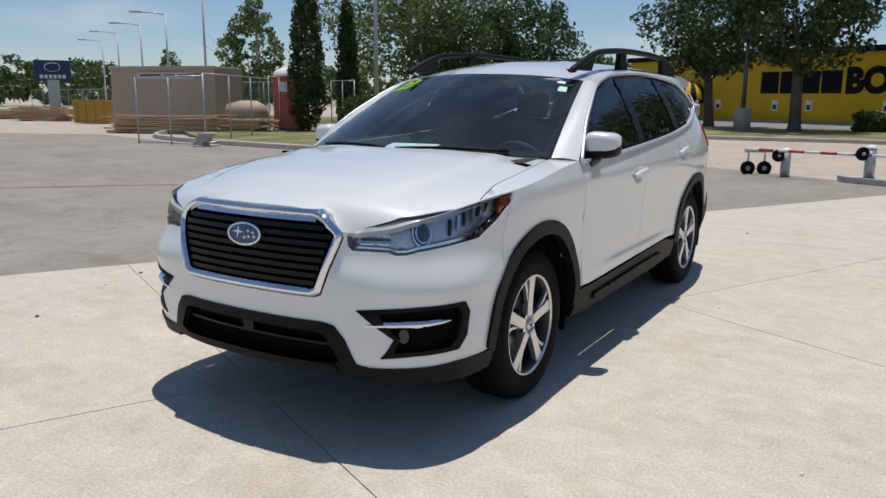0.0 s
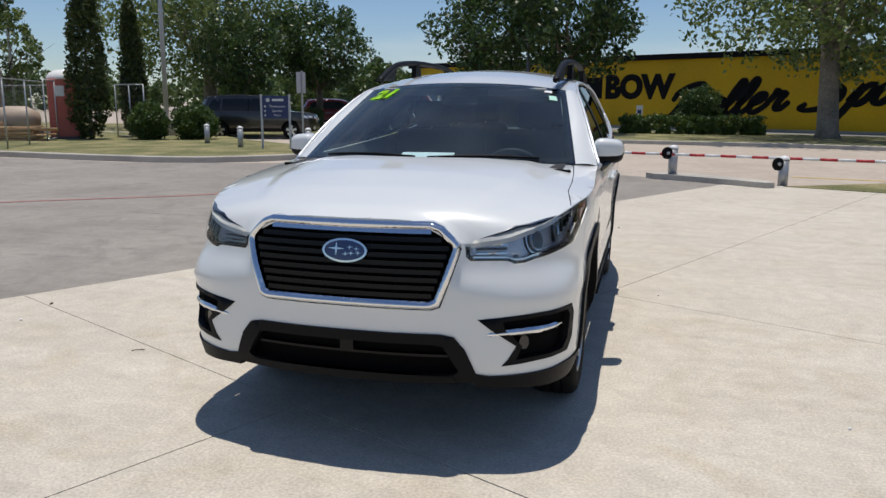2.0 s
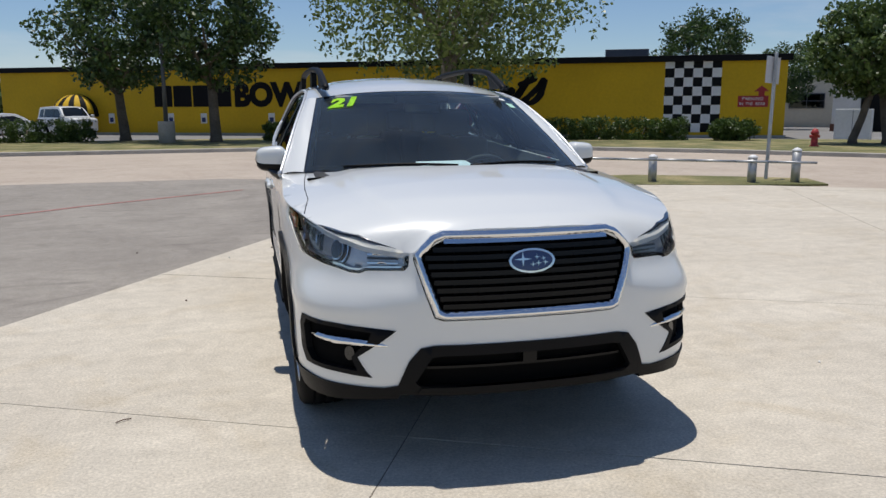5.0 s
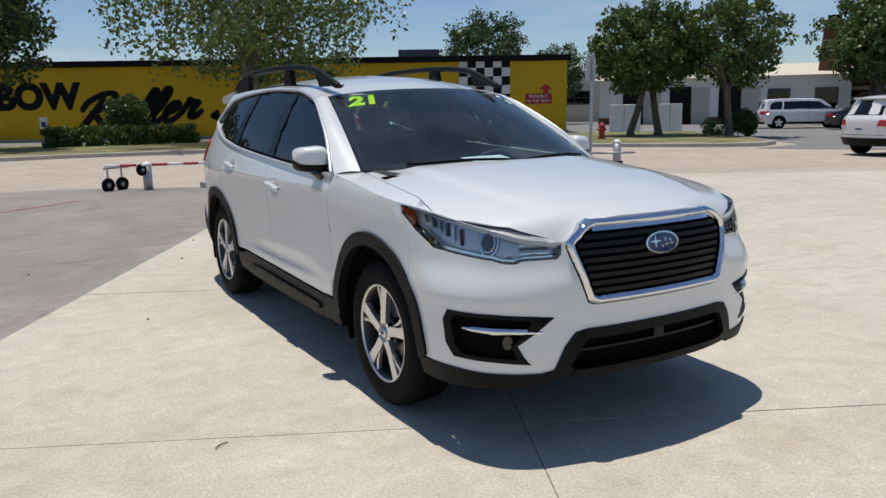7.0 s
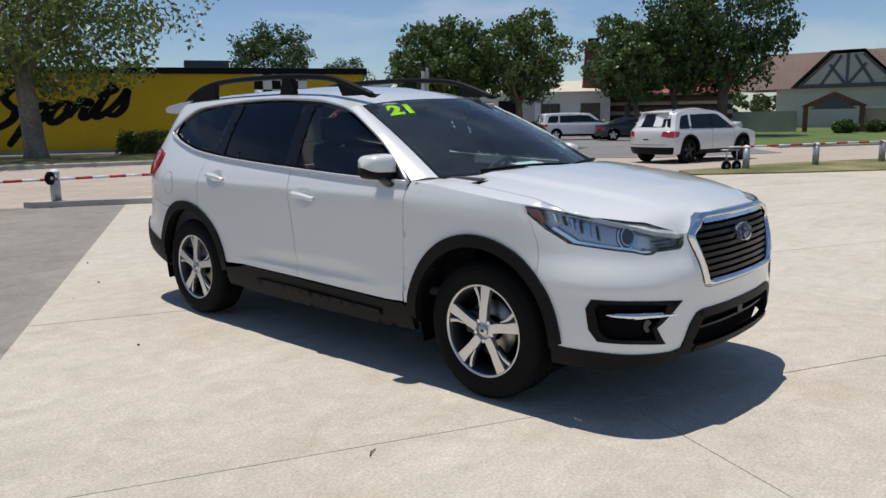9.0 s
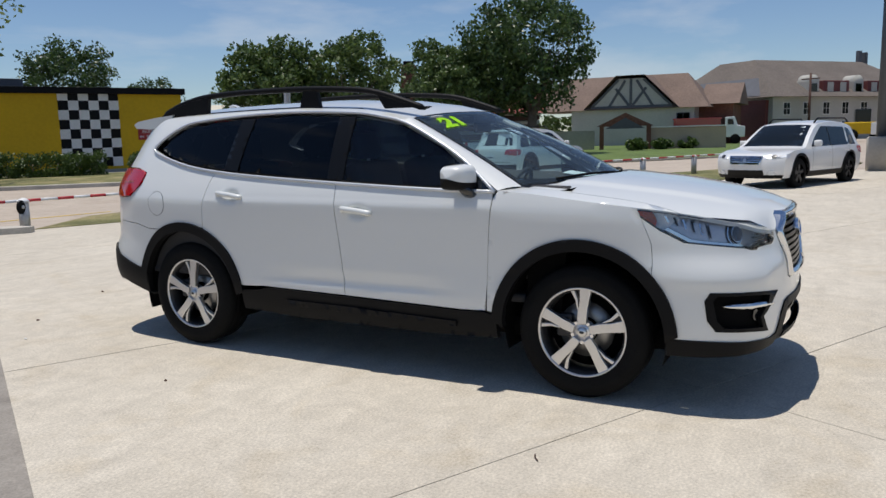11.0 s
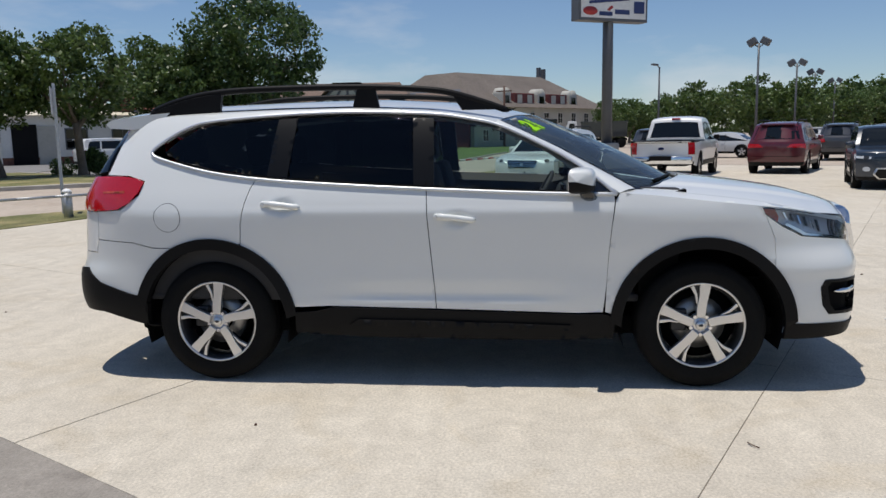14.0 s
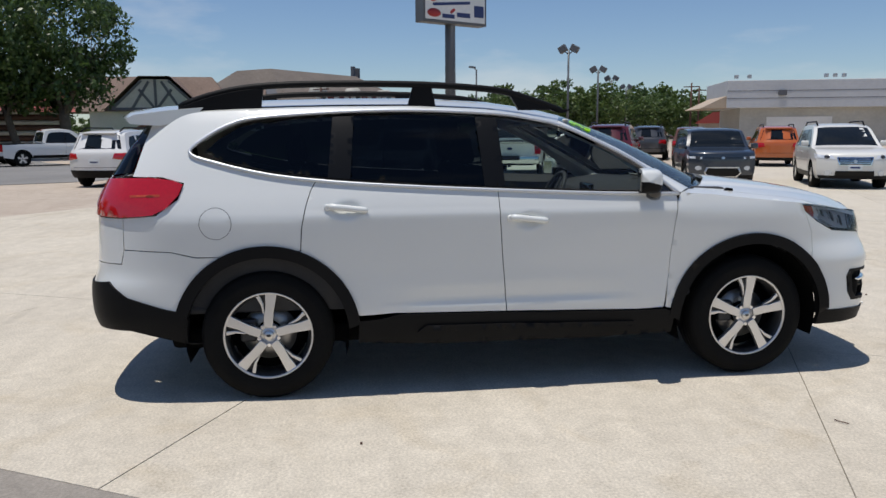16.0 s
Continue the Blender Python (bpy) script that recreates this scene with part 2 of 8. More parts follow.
M_RUBBER = mat("tyre_rubber", (0.008, 0.008, 0.008), 0.75, spec=0.10, coarse=(8, 0.15), fine=(120, 0.15), bump=(200, 0.0006))
M_RIM = mat("machined_alloy", (0.70, 0.69, 0.68), 0.3, 0.85, coarse=PLAIN, fine=(250, 0.05))
M_RIM_DARK = mat("rim_dark", (0.03, 0.03, 0.032), 0.4, 0.3, coarse=PLAIN, fine=(80, 0.1))
M_DISC = mat("brake_steel", (0.35, 0.34, 0.33), 0.4, 0.9, coarse=(20, 0.1), fine=(200, 0.1))
M_RED_LENS = mat("red_lens", (0.45, 0.006, 0.012), 0.12, coarse=PLAIN, fine=(60, 0.08), coat=0.8)
M_AMBER = mat("amber_lens", (0.42, 0.055, 0.012), 0.15, coarse=PLAIN, fine=(90, 0.1), coat=0.8)
M_LAMP_IN = mat("lamp_reflector", (0.72, 0.75, 0.80), 0.28, 0.25, coarse=PLAIN, fine=(60, 0.06))
M_LAMP_MID = mat("lamp_bezel", (0.60, 0.64, 0.70), 0.22, 0.45, coarse=PLAIN, fine=(60, 0.06))
M_LAMP_DARK = mat("lamp_housing", (0.05, 0.05, 0.055), 0.3, 0.3, coarse=PLAIN, fine=PLAIN)
M_CLEAR = mat("clear_lens", (0.97, 0.98, 1.0), 0.02, coarse=PLAIN, fine=PLAIN, glass=1.0)
M_CLEAR_DARK = mat("projector_glass", (0.03, 0.035, 0.045), 0.03, coarse=PLAIN, fine=PLAIN, coat=1.0)
M_SEAT = mat("seat_cloth", (0.022, 0.023, 0.026), 0.85, spec=0.1, coarse=(8, 0.15), fine=(300, 0.2))
M_DASH = mat("dash_plastic", (0.04, 0.04, 0.042), 0.6, spec=0.15, coarse=(5, 0.1), fine=(200, 0.15))
M_HEADLINER = mat("headliner", (0.45, 0.45, 0.44), 0.9, coarse=(3, 0.05), fine=(200, 0.05))
M_PAPER = mat("paper", (0.75, 0.78, 0.78), 0.6, coarse=(6, 0.08), fine=(60, 0.08))
M_NEON = mat("fluorescent_sticker", (0.50, 0.95, 0.01), 0.5, coarse=(10, 0.05), fine=(80, 0.05))
M_MINT = mat("mint_sticker", (0.45, 0.75, 0.62), 0.5, coarse=(10, 0.05), fine=(80, 0.1))
M_BLUE_BADGE = mat("blue_badge", (0.01, 0.02, 0.10), 0.15, coarse=PLAIN, fine=PLAIN, coat=1.0)


def glass_mat(name, col, see, rough=0.0, dust_sheen=0.0, ior=1.52):
    """A pane: glossy by Fresnel over a tinted, see-through layer, with a thin uneven film of dust, tinted blue for sky
    sheen.
    """
    m = bpy.data.materials.new(name)
    m.use_nodes = True
    n, ln = m.node_tree.nodes, m.node_tree.links
    n.remove(n["Principled BSDF"])
    tr, gl, fr = n.new("ShaderNodeBsdfTransparent"), n.new("ShaderNodeBsdfGlossy"), n.new("ShaderNodeFresnel")
    tr.inputs[0].default_value = (*[c * see for c in col], 1)
    gl.inputs["Roughness"].default_value = rough
    fr.inputs[0].default_value = ior
    mix = n.new("ShaderNodeMixShader")
    ln.new(fr.outputs[0], mix.inputs[0])
    under = tr.outputs[0]
    if dust_sheen:
        film, di, no, mr, tc = (n.new("ShaderNode" + k) for k in ("MixShader", "BsdfDiffuse", "TexNoise", "MapRange", "TexCoord"))
        # dust colour turned blue: the sky's sheen is painted into the film
        di.inputs[0].default_value = (0.55, 0.70, 0.80, 1)
        no.inputs["Scale"].default_value, no.inputs["Detail"].default_value = 2.5, 5
        mr.inputs[1].default_value, mr.inputs[2].default_value = 0.3, 0.7
        mr.inputs[3].default_value, mr.inputs[4].default_value = dust_sheen * 0.5, dust_sheen * 1.5
        ln.new(tc.outputs["Object"], no.inputs["Vector"])
        ln.new(no.outputs[0], mr.inputs[0])
        ln.new(mr.outputs[0], film.inputs[0])
        ln.new(tr.outputs[0], film.inputs[1])
        ln.new(di.outputs[0], film.inputs[2])
        under = film.outputs[0]
    ln.new(under, mix.inputs[1])
    ln.new(gl.outputs[0], mix.inputs[2])
    ln.new(mix.outputs[0], n["Material Output"].inputs[0])
    return m


M_GLASS = glass_mat("clear_car_glass", (0.86, 1.0, 0.96), 0.78)
M_WINDSHIELD = glass_mat("windshield_glass", (0.66, 0.92, 1.0), 0.92, dust_sheen=0.034)
M_PRIVACY = glass_mat("privacy_glass", (0.7, 0.88, 1.0), 0.06, ior=1.40)
M_PANE = glass_mat("window_pane", (0.8, 0.9, 1.0), 0.12)
M_LENS_COVER = glass_mat("lamp_cover", (1.0, 1.0, 1.0), 0.96)

# ---- materials of the place ----
def ground_mat(name, c0, c1, stain, grain=0.20, marks=0.10, relief=(110, 0.002), rand=0.0, turn=0.45):
    """Poured ground: slow drifts of tone, brushed streaks, stains with ragged edges, curved scuffs and a speckled grain."""
    m = bpy.data.materials.new(name)
    m.use_nodes = True
    n, ln = m.node_tree.nodes, m.node_tree.links
    b = n["Principled BSDF"]
    b.inputs["Roughness"].default_value, b.inputs["Specular IOR Level"].default_value = 0.88, 0.3
    tc = n.new("ShaderNodeTexCoord")

    def noise_of(scale, detail, distort, lo, hi, out0, out1, stretch=None):
        t, r = n.new("ShaderNodeTexNoise"), n.new("ShaderNodeMapRange")
        t.inputs["Scale"].default_value, t.inputs["Detail"].default_value, t.inputs["Distortion"].default_value = scale, detail, distort
        t.inputs["Roughness"].default_value = 0.62
        src = tc.outputs["Object"]
        if stretch:
            mp = n.new("ShaderNodeMapping")
            mp.inputs["Scale"].default_value, mp.inputs["Rotation"].default_value = (*stretch, 1), (0, 0, turn)
            ln.new(src, mp.inputs["Vector"])
            src = mp.outputs[0]
        ln.new(src, t.inputs["Vector"])
        r.inputs[1].default_value, r.inputs[2].default_value, r.inputs[3].default_value, r.inputs[4].default_value = lo, hi, out0, out1
        ln.new(t.outputs[0], r.inputs[0])
        return r.outputs[0]

    def mixed(fac, c_a, c_b):
        mx = n.new("ShaderNodeMix")
        mx.data_type = "RGBA"
        ln.new(fac, mx.inputs[0])
        for slot, c in ((6, c_a), (7, c_b)):
            if isinstance(c, tuple):
                mx.inputs[slot].default_value = (*c, 1)
            else:
                ln.new(c, mx.inputs[slot])
        return mx.outputs[2]

    def times(p, q):
        mu = n.new("ShaderNodeMath")
        mu.operation = "MULTIPLY"
        ln.new(p, mu.inputs[0])
        ln.new(q, mu.inputs[1])
        return mu.outputs[0]

    col = mixed(noise_of(0.5, 9, 0.8, 0.32, 0.68, 0, 1), c0, c1)
    col = mixed(noise_of(1.1, 10, 1.6, 0.52, 0.76, 0, 0.75), col, stain)
    wave, wr = n.new("ShaderNodeTexWave"), n.new("ShaderNodeMapRange")
    wave.wave_type = "RINGS"
    wave.inputs["Scale"].default_value, wave.inputs["Distortion"].default_value, wave.inputs["Detail"].default_value, wave.inputs["Detail Scale"].default_value = 0.55, 5.0, 2.0, 0.35
    ln.new(tc.outputs["Object"], wave.inputs["Vector"])
    wr.inputs[1].default_value, wr.inputs[2].default_value, wr.inputs[3].default_value, wr.inputs[4].default_value = 0.90, 1.0, 0, 1
    ln.new(wave.outputs["Fac"], wr.inputs[0])
    col = mixed(times(wr.outputs[0], noise_of(0.9, 6, 0.5, 0.50, 0.72, 0, marks * 3)), col, tuple(c * 0.6 for c in c0))
    value = times(noise_of(2.2, 7, 0.4, 0.3, 0.7, 0.955, 1.045, (0.22, 2.4)), noise_of(70, 3, 0, 0.3, 0.7, 1 - grain, 1 + grain))
    value = times(value, noise_of(7, 9, 0.8, 0.3, 0.7, 0.90, 1.10))
    value = times(value, noise_of(190, 2, 0, 0.62, 0.74, 1.0, 0.72))
    if rand:
        oi, r = n.new("ShaderNodeObjectInfo"), n.new("ShaderNodeMapRange")
        r.inputs[3].default_value, r.inputs[4].default_value = 1 - rand, 1 + rand
        ln.new(oi.outputs["Random"], r.inputs[0])
        value = times(value, r.outputs[0])
    sc = n.new("ShaderNodeVectorMath")
    sc.operation = "SCALE"
    ln.new(col, sc.inputs[0])
    ln.new(value, sc.inputs["Scale"])
    ln.new(sc.outputs[0], b.inputs["Base Color"])
    bp = n.new("ShaderNodeBump")
    bp.inputs["Distance"].default_value = relief[1]
    ln.new(noise_of(relief[0], 6, 0, 0, 1, 0, 1), bp.inputs["Height"])
    ln.new(bp.outputs[0], b.inputs["Normal"])
    return m


M_CONC = ground_mat("pad_concrete", (0.495, 0.447, 0.370), (0.560, 0.512, 0.430), (0.46, 0.395, 0.295), rand=0.03)
M_STREET = ground_mat("street_concrete", (0.40, 0.335, 0.275), (0.47, 0.405, 0.335), (0.34, 0.275, 0.22), 0.08, 0.06, (60, 0.002))
M_ASPH = ground_mat("grey_drive", (0.235, 0.213, 0.187), (0.315, 0.287, 0.252), (0.17, 0.152, 0.135), 0.16, 0.22, (120, 0.003), turn=-0.9)
M_LOT = mat("lot_asphalt", (0.20, 0.195, 0.19), 0.9, coarse=(0.3, 0.14), fine=(12, 0.1), bump=(60, 0.003))
M_GRASS = mat("dry_grass", (0.155, 0.16, 0.055), 0.9, coarse=(0.7, 0.3), fine=(25, 0.4), bump=(60, 0.02), tint=(0.25, 0.21, 0.10))
M_LAWN = mat("green_lawn", (0.10, 0.15, 0.035), 0.9, coarse=(0.4, 0.25), fine=(20, 0.35), bump=(50, 0.02))
M_KERB = mat("kerb_concrete", (0.43, 0.40, 0.35), 0.85, coarse=(1.5, 0.15), fine=(30, 0.12), bump=(80, 0.002))
M_RED_LINE = mat("faded_red_paint", (0.33, 0.15, 0.13), 0.8, coarse=(2, 0.25), fine=(30, 0.3))
M_YELLOW_LINE = mat("faded_yellow_paint", (0.55, 0.38, 0.08), 0.8, coarse=(2, 0.2), fine=(30, 0.25))
M_YELLOW = mat("yellow_wall_paint", (0.62, 0.385, 0.004), 0.75, coarse=(0.4, 0.08), fine=(6, 0.05), bump=(20, 0.003))
M_BLACK = mat("black_wall_paint", (0.010, 0.010, 0.011), 0.7, spec=0.12, coarse=(1, 0.1), fine=(10, 0.1))
M_WHITE = mat("white_wall_paint", (0.72, 0.72, 0.70), 0.75, coarse=(0.6, 0.06), fine=(8, 0.05))
M_RED_SIGN = mat("red_sign", (0.36, 0.03, 0.03), 0.6, coarse=(2, 0.1), fine=(20, 0.06))
M_NAVY = mat("navy_sign", (0.018, 0.035, 0.13), 0.45, coarse=(1, 0.06), fine=(20, 0.05))
M_GALV = mat("galvanised_steel", (0.42, 0.43, 0.44), 0.45, 0.6, coarse=(3, 0.15), fine=(40, 0.15))
M_POLE = mat("grey_pole_paint", (0.50, 0.51, 0.53), 0.5, 0.2, coarse=(1, 0.08), fine=(20, 0.06))
M_DKPOLE = mat("dark_pole_paint", (0.10, 0.105, 0.115), 0.5, 0.2, coarse=(1, 0.1), fine=(20, 0.08))
M_RED_TAPE = mat("red_tape", (0.45, 0.03, 0.04), 0.5, coarse=(4, 0.1), fine=(40, 0.1))
M_WHITE_TAPE = mat("white_tape", (0.72, 0.72, 0.72), 0.5, coarse=(4, 0.08), fine=(40, 0.08))
M_TAN_BOX = mat("tan_container_paint", (0.44, 0.35, 0.26), 0.6, coarse=(0.6, 0.08), fine=(12, 0.06))
M_LUMBER = mat("fresh_lumber", (0.50, 0.33, 0.18), 0.75, coarse=(1.2, 0.12), fine=(30, 0.12), rand=0.15)
M_DUMP = mat("mustard_paint", (0.42, 0.24, 0.03), 0.6, coarse=(1, 0.12), fine=(15, 0.1))
M_POTTY = mat("faded_red_plastic", (0.47, 0.115, 0.085), 0.5, coarse=(1.2, 0.06), fine=(20, 0.05))
M_ROOF_BROWN = mat("brown_shingle", (0.17, 0.12, 0.095), 0.9, coarse=(0.4, 0.12), fine=(6, 0.2), bump=(12, 0.03))
M_ROOF_GREY = mat("grey_brown_shingle", (0.145, 0.122, 0.105), 0.9, coarse=(0.3, 0.12), fine=(5, 0.2), bump=(10, 0.03))
M_MAROON = mat("maroon_siding", (0.14, 0.035, 0.035), 0.7, coarse=(0.4, 0.1), fine=(4, 0.1))
M_STUCCO = mat("pale_stucco", (0.45, 0.44, 0.40), 0.85, coarse=(0.4, 0.08), fine=(5, 0.06))
M_CREAM = mat("cream_metal_siding", (0.60, 0.55, 0.44), 0.7, coarse=(0.3, 0.06), fine=(4, 0.05))
M_GREY_BEAM = mat("grey_timber", (0.10, 0.105, 0.12), 0.8, coarse=(1, 0.1), fine=(10, 0.1))
M_BRICK = mat("dark_brick", (0.17, 0.075, 0.05), 0.85, coarse=(0.8, 0.2), fine=(7, 0.3), bump=(12, 0.02))
M_LOG = mat("dark_log", (0.085, 0.04, 0.028), 0.8, coarse=(0.8, 0.2), fine=(10, 0.2))
M_BARN_RED = mat("red_metal_roof", (0.33, 0.06, 0.05), 0.6, coarse=(0.4, 0.1), fine=(4, 0.06))
M_SILVER_WALL = mat("pale_grey_panel", (0.52, 0.53, 0.54), 0.55, coarse=(0.3, 0.05), fine=(3, 0.04))
M_BARK = mat("grey_bark", (0.13, 0.105, 0.08), 0.9, coarse=(2, 0.25), fine=(18, 0.25), bump=(25, 0.02))
M_BARK_PALE = mat("pale_bark", (0.24, 0.205, 0.165), 0.9, coarse=(1.5, 0.3), fine=(12, 0.2), bump=(18, 0.02))


def leaf_mat(name, dark, light, rough=0.6):
    m = bpy.data.materials.new(name)
    m.use_nodes = True
    n, ln = m.node_tree.nodes, m.node_tree.links
    b = n["Principled BSDF"]
    b.inputs["Roughness"].default_value = rough
    geo, ramp = n.new("ShaderNodeNewGeometry"), n.new("ShaderNodeValToRGB")
    ramp.color_ramp.elements[0].color, ramp.color_ramp.elements[1].color = (*dark, 1), (*light, 1)
    ln.new(geo.outputs["Random Per Island"], ramp.inputs[0])
    ln.new(ramp.outputs[0], b.inputs["Base Color"])
    tr, ad = n.new("ShaderNodeBsdfTranslucent"), n.new("ShaderNodeMixShader")
    ln.new(ramp.outputs[0], tr.inputs[0])
    ad.inputs[0].default_value = 0.3
    ln.new(b.outputs[0], ad.inputs[1])
    ln.new(tr.outputs[0], ad.inputs[2])
    ln.new(ad.outputs[0], n["Material Output"].inputs[0])
    return m


M_LEAF = leaf_mat("dense_leaves", (0.024, 0.050, 0.014), (0.095, 0.155, 0.042), 0.38)
M_LEAF_LIGHT = leaf_mat("light_leaves", (0.07, 0.11, 0.022), (0.20, 0.255, 0.075), 0.42)
M_LEAF_MID = leaf_mat("mid_leaves", (0.042, 0.08, 0.018), (0.13, 0.19, 0.052), 0.42)
M_CYPRESS = leaf_mat("cypress_sprays", (0.032, 0.054, 0.013), (0.11, 0.135, 0.036), 0.6)
M_HEDGE = leaf_mat("hedge_leaves", (0.03, 0.06, 0.012), (0.10, 0.16, 0.03), 0.5)

# ---- ground ----
def region(name, pts, z, thick, material, label, category):
    return tagged(part(name, prism(pts, z - thick, z), material), label, category, kind="structure")


tagged(part("ground", grid_mesh("ground", lambda a, b: (-1500 + 3000 * a, -1500 + 3000 * b, -0.03), 8, 8, False), M_STREET), "tan concrete ground and street reaching far away", "ground", kind="structure")
EDGE_A, EDGE_B = Vector((-11.6, -14.9)), Vector((2.7, 10.2))     # edge of the pale pad against the grey drive
region("drive", [(-11.6, -14.9), (2.7, 10.2), (-1.5, 12.6), (-7.0, 12.2), (-11.2, 11.0), (-17.2, 11.6), (-24, 13.5), (-34, 10), (-60, 6), (-60, -40), (-26, -40)], -0.004, 0.03, M_ASPH, "worn grey drive beside the pale concrete pad", "road")
line = [(-24.0, -6.5), (-14.0, -1.0), (-10.0, 2.0), (-8.3, 3.75), (-6.0, 5.4), (-3.66, 7.9), (-1.2, 9.9)]
lv = []
for i, (x, y) in enumerate(line):
    d = (Vector(line[min(i + 1, 6)]) - Vector(line[max(i - 1, 0)])).normalized() * 0.05
    lv += [(x - d.y, y + d.x, 0.001), (x + d.y, y - d.x, 0.001)]
tagged(part("painted_line", mesh_of("painted_line", lv, [(2 * i, 2 * i + 1, 2 * i + 3, 2 * i + 2) for i in range(6)]), M_RED_LINE), "faded red painted line across the drive", "road marking", kind="structure")

KERB_N = [(-80, 27), (-30, 25.2), (-10, 24.2), (0, 25.3), (6, 24.6), (11, 22.6), (15, 19.2), (18, 15.6), (19.8, 13.6), (21.0, 13.0), (22.3, 13.5), (24.5, 16.5), (29, 23.5)]
region("verge", KERB_N + [(26, 25.5), (20.5, 28.2), (14, 31.2), (8, 34.0), (0, 36.0), (-10, 35), (-30, 36), (-80, 38)], 0.10, 0.14, M_GRASS, "patchy dry grass verge along the street", "grass")
region("parking_lot", [(29, 23.5), (26, 25.5), (20.5, 28.2), (14, 31.2), (8, 34.0), (0, 36.0), (-10, 35), (-30, 36), (-30, 62), (60, 62), (60, 30)], 0.0, 0.05, M_LOT, "dark asphalt parking strip before the yellow wall", "parking lot")
region("side_street", [(19.8, 12.2), (22.8, 12.6), (25.2, 16), (30, 23.3), (60, 29), (60, 26), (40, 16.5), (34, 12.0), (26.5, 6.5), (21.5, 9.0)], -0.015, 0.02, M_LOT, "dark asphalt side street leading away", "road")
region("lawn", [(31, 8.2), (36, 12), (46, 17), (100, 34), (140, 30), (140, -4), (60, 1.0), (38, 3.6)], -0.005, 0.03, M_LAWN, "green lawn before the far buildings", "grass")
region("island_grass", [(-17.2, 12.3), (-11.0, 11.65), (-9.0, 12.35), (-7.8, 13.9), (-7.75, 15.5), (-8.9, 17.2), (-13, 20.4), (-16.5, 24), (-24, 25), (-24, 17)], 0.10, 0.14, M_GRASS, "dry grass island with a concrete kerb", "grass")
region("barrier_grass", [(3.6, 9.85), (5.2, 9.2), (7.0, 8.6), (8.6, 8.05), (10.2, 7.75), (10.7, 9.0), (9.3, 10.0), (7.6, 10.9), (5.6, 11.0)], 0.012, 0.05, M_GRASS, "patch of dry grass under the barrier", "grass")
region("barrier_grass_far", [(14.2, 4.35), (16.2, 2.45), (18.4, .75), (23.5, -1.3), (30, -3.0), (31, -1.2), (24.5, 1.6), (19.6, 4.1), (15.2, 5.2)], 0.03, 0.06, M_GRASS, "grass strip under the far barrier", "grass")


def kerb(name, pts, width, z0, z1, label):
    vs, fs = [], []
    n = len(pts)
    for i, (x, y) in enumerate(pts):
        d = (Vector(pts[min(i + 1, n - 1)]) - Vector(pts[max(i - 1, 0)])).normalized()
        nx, ny = d.y * width, -d.x * width
        vs += [(x, y, z0), (x, y, z1), (x + nx * .85, y + ny * .85, z1), (x + nx, y + ny, z1 - .02), (x + nx * 1.05, y + ny * 1.05, z0)]
    for i in range(n - 1):
        for k in range(4):
            fs.append((i * 5 + k, i * 5 + k + 1, (i + 1) * 5 + k + 1, (i + 1) * 5 + k))
    fs += [tuple(range(5)), tuple((n - 1) * 5 + k for k in range(4, -1, -1))]
    ob = part(name, mesh_of(name, vs, fs), M_KERB)
    return tagged(ob, label, "kerb", kind="structure")


def round_path(pts, per=6):
    return [tuple(p) for p in catmull(pts, per)]


kerb("kerb_north", KERB_N, 0.16, -0.03, 0.115, "low concrete kerb along the grass verge")
kerb("kerb_island", round_path([(-24, 17), (-21, 13.6), (-17.2, 12.3), (-11.0, 11.65), (-9.0, 12.35), (-7.8, 13.9), (-7.75, 15.5), (-8.9, 17.2)], 4), 0.16, -0.03, 0.125, "concrete kerb round the grass island")
kerb("kerb_lawn", [(31, 8.2), (38, 3.6), (60, 1.0)], -0.16, -0.03, 0.06, "concrete kerb beside the lawn")
isl = [(1.15, 10.95), (1.30, 10.70), (2.0, 10.35), (2.7, 9.85), (3.25, 9.45), (3.4, 9.55), (3.3, 9.95), (2.6, 10.6), (1.6, 11.2)]
region("barrier_island", isl, 0.10, 0.13, M_KERB, "small raised concrete island beside the barrier", "kerb")
tagged(part("yellow_mark", box_bm(2.6, .12, .004, (5.4, 12.0, -.027), 0, -12), M_YELLOW_LINE), "faded yellow road marking", "road marking", kind="structure")

# ---- the long yellow building ----
YB_O, YB_D = Vector((17.2, 34.6)), Vector((0.883, -0.469))
YB_M = Matrix(((YB_D.x, -YB_D.y, 0, YB_O.x), (YB_D.y, YB_D.x, 0, YB_O.y), (0, 0, 1, 0), (0, 0, 0, 1)))


